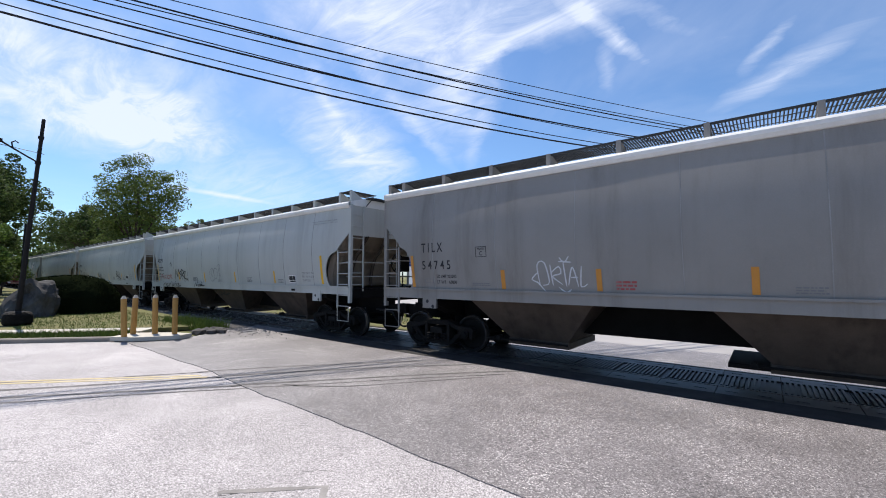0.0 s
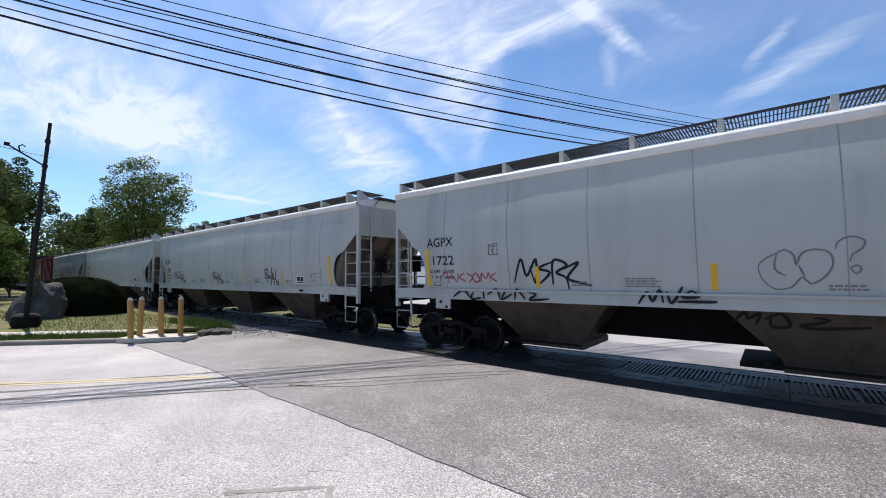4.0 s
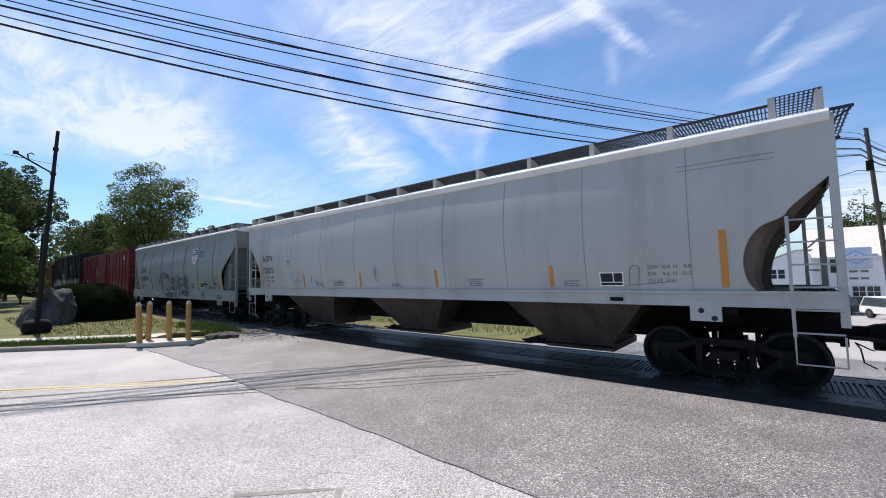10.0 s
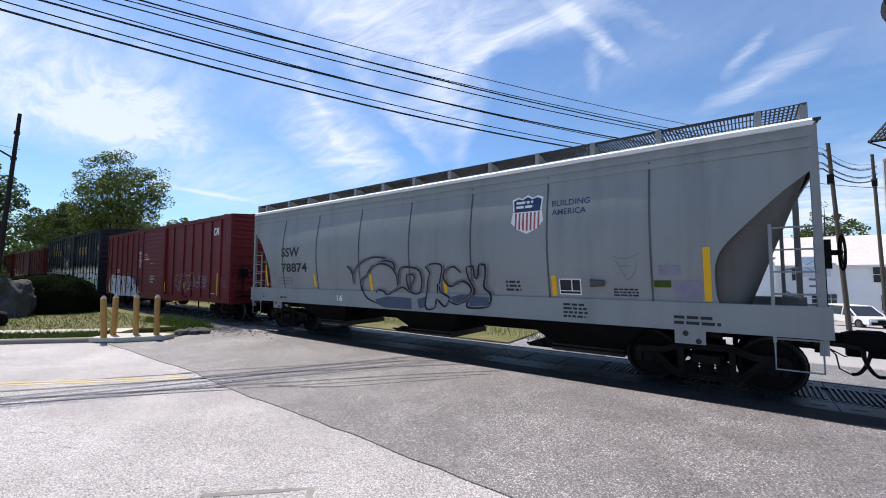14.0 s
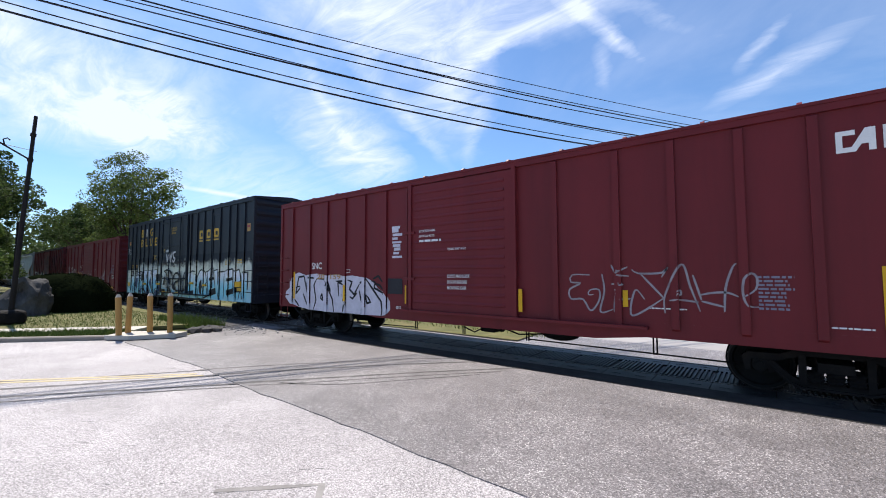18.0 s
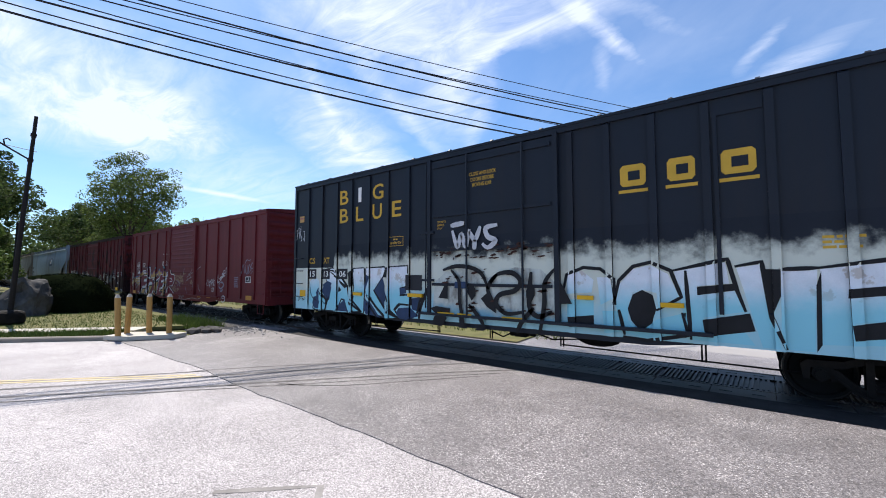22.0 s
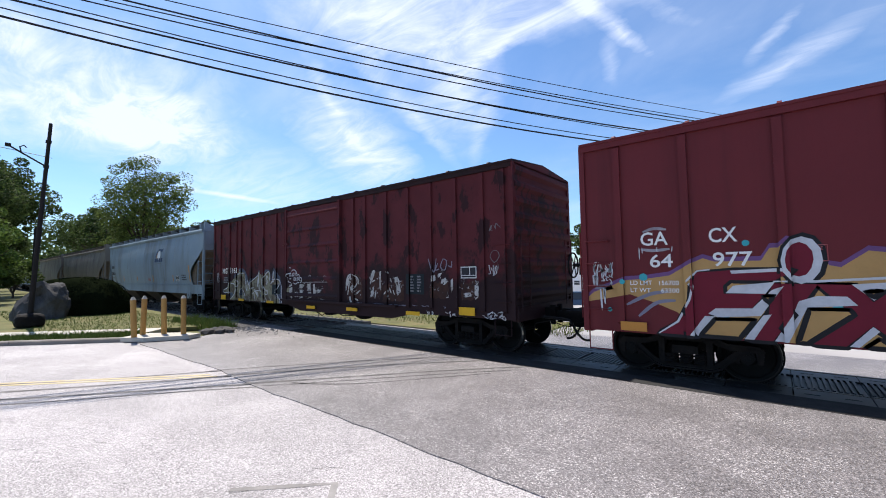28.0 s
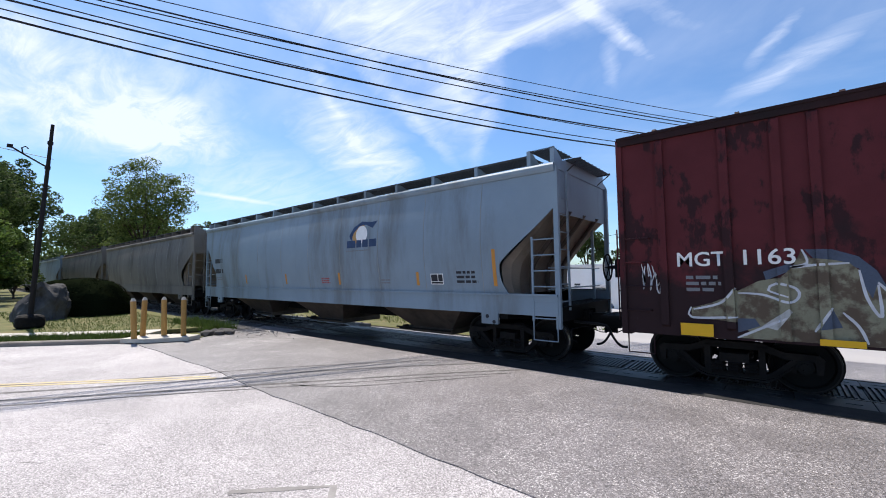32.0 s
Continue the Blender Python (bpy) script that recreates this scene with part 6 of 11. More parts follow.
def paint_hopper_2(car, side, W):
    agpx(car, W, "AGPX", "11738", "221800", "64400", M_YEL)
    numbers_8646(car, side, -6.15, -4.75, 1.63, 2.26)
    numbers_8646(car, side, -1.45, -0.34, 1.62, 2.20)
    numbers_8646(car, side, 3.34, 4.35, 1.60, 2.27)
    spray_lines(car, side, M_LETG, 0.014, ((3.39, 1.75), (3.76, 1.745)), ((3.45, 1.79), (3.68, 1.785)))
    scribble(car, side, M_LETG, 0.3, 0.75, 1.72, 2.25, 72, 0.015, 2)


def paint_hopper_3(car, side, W):
    agpx(car, W, "AGPX", "12055", "221800", "64200", M_ORA)
    scribble(car, side, M_LETG, -5.3, -4.7, 1.75, 2.0, 73, 0.02, 4)
    scribble(car, side, M_LETG, -4.2, -3.8, 1.75, 2.05, 74, 0.03, 2)
    spray_lines(car, side, M_LETG, 0.015, ((6.1, 1.72), (6.12, 2.0), (6.2, 2.06), (6.28, 2.0), (6.24, 1.72)), ((6.0, 1.7), (6.5, 1.74), (6.8, 1.78)))
    scribble(car, side, M_LETG, -1.0, -0.7, 1.72, 2.3, 75, 0.015, 2)


def paint_hopper_4(car, side, W):
    y = -W - 0.016
    letter(car, "SSW", -5.76, -4.72, 2.55, 2.86, M_LETK, y, bold=0.012)
    letter(car, "78874", -5.76, -4.33, 2.04, 2.34, M_LETK, y, bold=0.012)
    letter(car, "BUILDING", 3.82, 4.57, 3.32, 3.44, M_SPD, y)
    letter(car, "AMERICA", 3.82, 4.50, 3.14, 3.26, M_SPD, y)
    # shield emblem: blue head, red and white stripes
    sh = [(2.93, 3.55), (3.05, 3.60), (3.16, 3.56), (3.28, 3.63), (3.40, 3.56), (3.51, 3.60), (3.63, 3.55), (3.60, 3.3), (3.64, 3.05), (3.50, 2.90), (3.28, 2.80), (3.06, 2.90), (2.92, 3.05), (2.96, 3.3)]
    spray_fill(car, side, M_LETW, sh, lift=0.003, name="emblem")
    inner = [(3.28 + (x - 3.28) * 0.9, 3.2 + (z - 3.2) * 0.9) for x, z in sh]
    spray_fill(car, side, M_SPD, [(x, max(z, 3.27)) for x, z in inner], lift=0.005, name="emblem")
    for k in range(7):
        x = 3.01 + 0.085 * k
        zb = 2.86 + 0.5 * abs(x - 3.28) ** 1.6
        spray_fill(car, side, M_LETR, [(x, 3.25), (x + 0.042, 3.25), (x + 0.042, zb), (x, zb)], lift=0.005, name="emblem")
    bars(car, 3.03, 3.53, 3.33, 3.52, 2, M_LETW, y - 0.006, "emblem_line", seed=2)
    for x, z0, z1 in ((6.40, 1.52, 2.40), (3.83, 1.53, 1.94), (1.12, 1.5, 1.97), (-1.43, 1.52, 1.98), (-3.96, 1.57, 1.98), (-6.75, 1.55, 2.3)):
        reflector(car, x, z0, z1, y - 0.003, 0.1, M_YEL)
    data_panel(car, y, 3.93, 4.36, 1.57, 1.88)
    bars(car, 2.75, 3.2, 1.6, 1.85, 3, M_LETK, y - 0.002, seed=15)
    bars(car, 4.95, 5.4, 1.56, 1.72, 3, M_LETK, y - 0.002, seed=16)
    bars(car, -6.0, -5.0, 1.62, 1.9, 3, M_LETG, y - 0.002, seed=17)
    bm = B()
    box(bm, 5.62, 5.88, y - 0.004, y, 1.74, 1.86)
    part("sticker", bm, M_LEAF3, car, "bright green sticker")
    bm = B()
    box(bm, 5.70, 6.02, y - 0.003, y, 1.95, 2.12)
    box(bm, 5.92, 6.32, y - 0.003, y, 1.55, 1.86)
    part("paint_patch", bm, M_SPV, car)
    bm = B()
    rod(bm, (4.55, y - 0.06, 1.8), (4.8, y - 0.02, 1.8), 0.07, 8, 0.05)
    part("vent", bm, M_GALV, car)
    spray_lines(car, side, M_LETG, 0.018, ((4.95, 2.3), (5.15, 2.24), (5.4, 2.32)), ((5.0, 2.24), (5.15, 1.95), (5.2, 1.86), (5.32, 2.0), (5.36, 2.22)), ((5.1, 2.1), (5.18, 2.12), (5.26, 2.1)))
    piece = (((-2.08, 1.69), (-2.13, 1.85), (-2.04, 2.04), (-1.77, 2.29), (-1.33, 2.43), (-0.91, 2.42), (-0.62, 2.30)), ((-0.42, 1.66), (-0.42, 1.92), (-0.58, 2.15), (-0.90, 2.26), (-1.28, 2.19), (-1.54, 1.95), (-1.76, 1.82), (-1.81, 1.61), (-1.62, 1.33), (-1.23, 1.19)), ((-1.23, 1.47), (-1.15, 1.56), (-0.96, 1.52), (-0.81, 1.44), (-0.41, 1.60), (-0.22, 1.63), (0.01, 1.50)), ((-0.38, 1.72), (-0.25, 2.12), (0.11, 2.15), (0.37, 2.06), (0.44, 1.81), (0.33, 1.52), (0.04, 1.52), (-0.07, 1.78), (-0.03, 1.96), (0.15, 1.96), (0.19, 1.84), (0.00, 1.64)), ((0.58, 2.14), (0.75, 2.22), (1.02, 2.21), (1.09, 2.08), (0.97, 1.60), (1.25, 1.40), (1.09, 1.21), (0.86, 1.36), (0.81, 1.17), (0.51, 1.16), (0.62, 1.76), (0.70, 2.00), (0.58, 2.14)), ((1.63, 2.00), (1.41, 2.15), (1.19, 2.05), (1.12, 1.87), (1.28, 1.69), (1.63, 1.82), (1.84, 1.70), (1.84, 1.52), (1.47, 1.27), (1.19, 1.36)), ((1.78, 2.12), (1.96, 2.15), (1.99, 1.90), (2.08, 1.91), (2.14, 2.17), (2.28, 2.17), (2.28, 1.95), (2.22, 1.68), (2.36, 1.53), (2.30, 1.27), (1.75, 1.22), (1.84, 1.42), (1.96, 1.57), (1.81, 1.92), (1.78, 2.12)), ((0.88, 1.52), (0.93, 1.73), (0.98, 1.52)), ((-2.33, 2.20), (-2.19, 2.10), (-2.09, 1.85)), ((-1.24, 2.19), (-0.82, 2.34), (-0.50, 2.27), (-0.44, 2.09)))
    violet = (((-1.27, 1.29), (-0.81, 1.38), (-0.33, 1.38), (0.04, 1.36), (0.05, 1.06), (-0.81, 1.05), (-1.23, 1.17)), ((0.23, 1.34), (0.56, 1.43), (0.51, 1.16), (0.30, 1.11)), ((1.25, 1.43), (1.57, 1.50), (1.84, 1.50), (1.72, 1.32), (1.41, 1.24)), ((1.87, 1.47), (2.33, 1.46), (2.31, 1.28), (1.78, 1.24)))
    on_sill = Side(-W - 0.052)
    spray_fill(car, on_sill, M_SPN, *violet, lift=0.002)
    for ln in piece:
        spray_lines(car, on_sill, M_SPK, 0.062, ln, lift=0.004)
        spray_lines(car, on_sill, M_SPV, 0.018, [(a + 0.03, b + 0.02) for a, b in ln], lift=0.006)
    ys = -W - 0.055
    bars(car, -5.9, -5.5, 1.15, 1.25, 1, M_LETK, ys, seed=18)
    letter(car, "16", -2.9, -2.65, 1.18, 1.36, M_LETW, ys)
    bars(car, 4.0, 4.5, 1.12, 1.42, 4, M_LETK, ys, seed=19)
    bars(car, 5.9, 6.6, 1.12, 1.3, 2, M_LETK, ys, seed=20)
    letter(car, "LIFT/JACK", -7.12, -6.86, 1.25, 1.31, M_LETK, ys)
    letter(car, "HERE", -7.06, -6.92, 1.16, 1.22, M_LETK, ys)


def paint_boxcar_1(car, side, W):
    y = side.y - 0.004
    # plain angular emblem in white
    for pts in (((6.50, 3.62), (6.50, 3.93), (6.70, 3.93), (6.70, 3.86), (6.57, 3.86), (6.57, 3.69), (6.66, 3.69), (6.80, 3.94), (6.90, 3.94), (6.90, 3.62), (6.83, 3.62), (6.83, 3.72), (6.76, 3.72), (6.70, 3.62)), ((6.97, 3.62), (6.97, 3.94), (7.04, 3.94), (7.04, 3.62))):
        spray_fill(car, side, M_LETW, pts, lift=0.004, name="emblem")
    letter(car, "SNC", -6.14, -5.60, 2.08, 2.30, M_LETW, y)
    spray_fill(car, side, M_SPS, ((-7.45, 1.75), (-7.31, 1.68), (-7.18, 1.91), (-6.88, 1.98), (-6.46, 1.88), (-5.89, 1.94), (-5.38, 1.88), (-4.82, 1.91), (-4.47, 1.86), (-4.07, 1.88), (-3.74, 1.84), (-3.47, 1.82), (-3.16, 1.71), (-2.96, 1.52), (-2.66, 1.38), (-2.48, 1.18), (-2.46, 0.95), (-2.62, 0.79), (-2.82, 0.76), (-3.64, 0.74), (-4.52, 0.75), (-5.04, 0.73), (-6.15, 0.75), (-6.85, 0.81), (-7.47, 0.94), (-7.71, 1.12), (-7.67, 1.32), (-7.42, 1.46)))
    spray_lines(car, side, M_SPK, 0.065, ((-7.06, 1.47), (-6.83, 1.51), (-6.80, 1.45), (-7.06, 1.25), (-6.89, 1.82), (-6.58, 1.85), (-6.33, 1.14)),
          ((-6.40, 1.82), (-6.01, 1.79)),
          ((-6.29, 1.82), (-6.41, 1.61), (-6.33, 1.20)),
          ((-7.13, 1.06), (-6.85, 0.84)),
          ((-6.62, 1.27), (-6.37, 0.88)),
          ((-5.87, 1.77), (-5.48, 1.77), (-5.03, 1.14), (-4.95, 0.74)),
          ((-5.87, 1.77), (-6.01, 1.56), (-5.89, 1.08), (-6.04, 0.73)),
          ((-5.66, 1.16), (-5.57, 1.30), (-5.53, 1.08), (-5.66, 1.16)),
          ((-5.29, 1.72), (-5.13, 1.38), (-5.36, 1.69)),
          ((-4.87, 1.70), (-4.48, 1.71), (-4.46, 1.58), (-4.76, 1.68), (-4.71, 1.24)),
          ((-4.46, 1.56), (-4.54, 1.25), (-4.38, 1.07), (-4.48, 0.75)),
          ((-4.29, 1.74), (-4.08, 1.69), (-4.20, 1.47), (-3.98, 1.31), (-3.75, 1.63)),
          ((-4.19, 1.25), (-4.06, 1.19), (-3.85, 1.37)),
          ((-3.74, 1.67), (-3.60, 1.70), (-3.74, 1.65)),
          ((-3.75, 1.44), (-3.69, 1.21), (-3.61, 1.04), (-3.66, 0.76)),
          ((-3.47, 1.79), (-3.19, 1.51), (-2.82, 1.15), (-2.79, 0.90), (-2.83, 0.73)),
          ((-3.50, 1.34), (-3.41, 1.08), (-3.26, 1.12), (-3.38, 1.26), (-3.50, 1.34)),
          ((-3.24, 1.73), (-3.07, 1.69), (-3.11, 1.52), (-2.96, 1.48), (-2.78, 1.40), (-2.73, 1.30)),
          ((-3.16, 1.78), (-2.94, 1.87), (-2.78, 1.70)),
          ((-3.07, 1.65), (-2.89, 1.61), (-2.75, 1.49)), sharp=True)
    for x, z0, z1 in ((-7.16, 1.08, 2.00), (-4.40, 1.1, 1.6), (-1.80, 1.14, 1.62), (1.53, 1.12, 1.60), (6.92, 1.10, 2.02), (3.62, 1.32, 1.62)):
        reflector(car, x, z0, z1, side.at(x) - 0.075 if abs(x) < 2 else side.at(x) - 0.008, 0.09, M_YEL)
    tag = (((2.98, 1.90), (2.64, 1.90), (2.61, 1.76), (2.80, 1.74), (2.58, 1.61), (2.61, 1.43), (2.84, 1.43), (2.99, 1.22), (3.15, 1.42), (3.15, 1.62), (2.98, 1.61), (2.95, 1.52), (3.05, 1.53)), ((3.21, 1.92), (3.25, 1.60), (3.17, 1.21), (3.40, 1.26)), ((3.38, 2.09), (3.45, 1.94)), ((3.67, 2.05), (3.45, 1.92), (3.69, 1.88)), ((3.41, 1.98), (3.55, 1.98)), ((3.38, 1.73), (3.57, 1.75)), ((3.52, 1.71), (3.59, 1.73)), ((3.52, 1.45), (3.71, 1.47)), ((3.45, 1.64), (3.42, 1.22)), ((3.74, 2.00), (3.85, 1.93), (4.23, 1.94), (4.32, 2.04), (4.22, 1.86)), ((3.88, 1.93), (4.05, 1.73), (4.25, 1.50)), ((4.25, 1.50), (3.73, 1.17), (3.79, 1.63), (3.94, 1.47)), ((4.26, 1.24), (4.27, 1.56), (4.53, 2.08), (4.65, 1.70), (4.78, 1.30)), ((4.33, 1.46), (4.48, 1.48), (4.76, 1.45)), ((4.48, 1.60), (4.46, 1.56), (4.51, 1.57), (4.50, 1.64), (4.45, 1.62)), ((4.69, 1.90), (4.78, 1.57), (4.80, 1.49)), ((4.78, 1.57), (4.96, 1.61), (5.15, 1.62), (5.30, 1.56)), ((5.11, 1.31), (5.14, 1.71), (5.24, 2.03), (5.29, 2.08)), ((4.80, 1.47), (5.11, 1.39)), ((5.37, 1.56), (5.52, 1.68), (5.54, 1.86), (5.47, 1.93), (5.38, 1.84), (5.36, 1.60), (5.42, 1.42), (5.55, 1.41)))
    for ln in tag:
        spray_lines(car, side, M_SPT2, 0.034, ln, name="tag")
    bars(car, 5.55, 5.98, 1.36, 1.90, 9, M_SPV, y, seed=31)
    bars(car, 4.0, 4.6, 1.30, 1.34, 1, M_LETW, y, seed=32)
    bars(car, 6.35, 6.85, 1.14, 1.18, 1, M_LETW, y, seed=33)
    bm = B()
    rng = random.Random(8)
    for k in range(9):
        z = 2.36 + 0.1 * k
        x = -2.38 + rng.uniform(-0.03, 0.06)
        box(bm, x, x + rng.uniform(0.2, 0.38), y - 0.003, y, z, z + rng.uniform(0.05, 0.1))
    part("tape_patch", bm, M_SPS, car, "silver tape strips")
    bm = B()
    box(bm, -2.56, -2.0, y - 0.006, y, 1.38, 1.80)
    part("black_panel", bm, M_LETK, car)
    yd = -W - 0.088
    letter(car, "SECURE BOTH HASPS", -1.33, -0.80, 2.99, 3.05, M_LETW, -W - 0.118)
    letter(car, "BEFORE CAR MOVES", -1.33, -0.82, 2.86, 2.92, M_LETW, -W - 0.118)
    bars(car, -1.33, -0.5, 2.72, 2.82, 1, M_LETW, -W - 0.119, seed=34)
    letter(car, "OPENING  H 10'-8\"  W 10'-0\"", -0.40, 0.14, 2.50, 2.56, M_LETW, -W - 0.118)
    for k, tx in enumerate(("CLOSE AND LOCK", "DOORS BEFORE", "MOVING CAR")):
        letter(car, tx, -0.42, (0.24, 0.16, 0.14)[k], 1.83 - 0.14 * k, 1.91 - 0.14 * k, M_LETW, -W - 0.119)
    letter(car, "60 K", -2.20, -1.99, 0.99, 1.07, M_LETW, -W - 0.075)
    plate_box(car, y, -4.5, -4.18, 1.96, 2.06, M_LETW, False)
    scribble(car, side, M_SPT2, 7.2, 7.7, 1.35, 1.85, 36, 0.009, 9)
    letter(car, "20  159", -5.8, -4.6, 1.76, 1.92, M_SPO, side.y - 0.03)


def outlined(car, side, *areas):
    """Letters in white and pale blue with a black outline."""
    for a in areas:
        spray_lines(car, side, M_SPK, 0.10, (*a, a[0]), lift=0.003, sharp=True)
    spray_fill(car, side, M_PIECE, *areas, lift=0.004)


def paint_boxcar_2(car, side, W):
    y = side.y - 0.004
    for ch, x0, x1, row in (("B", -5.50, -5.10, 0), ("I", -4.64, -4.50, 0), ("G", -4.01, -3.56, 0), ("B", -5.50, -5.10, 1), ("L", -4.74, -4.41, 1), ("U", -4.01, -3.62, 1), ("E", -3.22, -2.86, 1)):
        z0 = 4.10 - 0.57 * row
        letter(car, ch, x0, x1, z0, z0 + 0.44, M_LETY if ch != "I" else M_LETW, y)
    # emblem of three yellow blocks over bars
    for x0, x1 in ((2.78, 3.22), (3.56, 3.98), (4.34, 4.80)):
        spray_fill(car, side, M_LETY, ((x0, 3.62), (x0 + 0.05, 3.56), (x1 - 0.05, 3.56), (x1, 3.62), (x1, 3.90), (x1 - 0.05, 3.96), (x0 + 0.05, 3.96), (x0, 3.90)), lift=0.004, name="emblem")
        spray_fill(car, side, M_BLUE, ((x0 + 0.14, 3.67), (x1 - 0.1, 3.67), (x1 - 0.1, 3.84), (x0 + 0.14, 3.84)), lift=0.006, name="emblem")
        spray_fill(car, side, M_LETY, ((x0 - 0.03, 3.44), (x1 + 0.03, 3.44), (x1 + 0.03, 3.50), (x0 - 0.03, 3.50)), lift=0.004, name="emblem")
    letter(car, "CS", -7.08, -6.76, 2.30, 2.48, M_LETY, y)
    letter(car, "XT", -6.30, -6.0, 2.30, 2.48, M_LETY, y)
    # soft pale halo, then letters in white and pale blue with dark outlines
    spray_fill(car, side, M_HALO, [(-7.9, 0.80), (7.9, 0.80), (7.9, 2.85), (-5.55, 2.85), (-5.8, 2.16), (-7.9, 2.16)], lift=0.002)
    dside = Side(-W - 0.088)
    spray_fill(car, dside, M_HALO, [(-1.74, 1.0), (1.5, 1.0), (1.5, 2.85), (-1.74, 2.85)], lift=0.002)
    outlined(car, side, ((-6.69, 1.16), (-6.43, 1.34), (-6.15, 1.15), (-6.16, 0.88), (-6.23, 0.83), (-6.69, 0.83), (-6.84, 0.86)),
          ((-6.13, 2.11), (-5.78, 2.13), (-5.55, 2.01), (-5.10, 1.58), (-4.94, 1.07), (-4.46, 0.85), (-4.89, 0.83), (-5.07, 0.83), (-5.22, 1.19), (-5.39, 1.22), (-5.62, 0.83), (-6.20, 0.83), (-6.01, 1.25), (-6.10, 1.68)),
          ((-4.85, 2.11), (-4.36, 2.12), (-4.34, 1.54), (-4.37, 0.83), (-4.77, 0.83), (-4.43, 0.85), (-4.89, 1.10), (-4.78, 1.53)),
          ((-4.26, 2.12), (-3.46, 2.14), (-3.56, 1.90), (-3.93, 1.50), (-3.39, 0.91), (-2.96, 0.78), (-3.40, 0.74), (-3.77, 0.99), (-4.26, 1.43), (-4.12, 1.75)))
    outlined(car, side, ((-3.33, 2.14), (-2.58, 2.16), (-2.62, 1.65), (-2.89, 1.59), (-2.90, 1.36), (-2.53, 1.39), (-2.48, 1.17), (-2.90, 1.17), (-3.12, 0.98), (-2.92, 0.75), (-3.30, 0.97), (-3.34, 1.36)))
    spray_fill(car, side, M_SPD, ((-6.81, 1.22), (-6.62, 1.25), (-6.42, 1.09), (-6.51, 0.85), (-6.78, 0.86), (-6.87, 1.02)),
          ((-6.39, 1.42), (-6.21, 1.62), (-5.87, 1.56), (-5.98, 1.13), (-6.15, 1.19)),
          ((-5.62, 0.83), (-5.46, 1.04), (-5.23, 1.19), (-5.12, 0.89), (-4.95, 0.83)),
          ((-4.33, 1.99), (-4.06, 1.88), (-4.24, 1.48), (-4.34, 1.54)),
          ((-4.32, 1.27), (-4.08, 1.16), (-3.66, 0.74), (-4.28, 0.83), (-4.36, 1.00)),
          ((-3.90, 1.49), (-3.56, 1.86), (-3.36, 1.31), (-3.54, 1.01)),
          ((-2.91, 1.57), (-2.60, 1.61), (-2.62, 1.45), (-2.89, 1.40)),
          ((-3.04, 0.89), (-2.95, 1.04), (-2.53, 1.08), (-2.21, 0.87), (-2.64, 0.75), (-2.96, 0.77)),
          ((-2.47, 1.31), (-2.16, 1.37), (-2.17, 0.97), (-2.45, 1.03)), lift=0.006)
    spray_fill(car, side, M_SPK, ((-5.54, 1.39), (-5.50, 1.60), (-5.37, 1.46)),
          ((-6.13, 2.11), (-5.10, 1.58), (-5.22, 1.52), (-5.47, 1.69), (-5.55, 1.89)),
          ((-5.09, 1.98), (-4.85, 2.07), (-4.80, 1.64), (-4.95, 1.54)),
          ((-4.34, 2.12), (-4.26, 2.12), (-4.18, 1.75), (-4.34, 1.64)),
          ((-3.46, 2.14), (-3.33, 2.14), (-3.36, 1.86), (-3.56, 1.86)), lift=0.008)
    spray_lines(car, side, M_SPK, 0.065, ((-6.43, 1.34), (-6.15, 1.15), (-6.14, 0.88), (-6.23, 0.83)),
          ((-6.13, 2.11), (-5.55, 2.01), (-5.10, 1.58), (-4.94, 1.07), (-4.46, 0.85), (-4.89, 0.83)),
          ((-4.93, 1.21), (-4.43, 0.85)),
          ((-4.35, 1.27), (-3.78, 0.74)),
          ((-3.93, 1.50), (-3.39, 0.91), (-2.98, 0.77)),
          ((-4.26, 1.43), (-3.77, 0.99), (-3.40, 0.74)),
          ((-6.01, 1.25), (-6.20, 0.83)),
          ((-3.38, 1.36), (-3.30, 0.97), (-2.92, 0.75)),
          ((-3.12, 0.98), (-2.90, 1.17)),
          ((-2.29, 0.87), (-2.19, 1.23), (-2.01, 1.46)), lift=0.010, sharp=True)
    spray_fill(car, side, M_PIECE, ((1.72, 1.97), (2.02, 2.02), (2.25, 1.84), (2.21, 1.60), (1.72, 1.56)),
          ((2.31, 1.89), (2.56, 1.89), (2.62, 1.50), (2.37, 1.37)),
          ((1.72, 1.45), (2.24, 1.47), (2.24, 1.17), (1.72, 1.10)),
          ((2.40, 1.26), (2.70, 1.28), (2.73, 0.90), (2.43, 0.85)),
          ((2.64, 1.38), (2.71, 1.76), (2.96, 2.04), (3.25, 2.11), (3.52, 1.95), (3.68, 1.56), (3.37, 1.34), (3.34, 1.62), (3.10, 1.67), (2.88, 1.45), (2.85, 1.13), (3.05, 0.93), (3.33, 1.16), (3.77, 1.30), (3.73, 0.94), (3.16, 0.82), (2.76, 0.88)), lift=0.004)
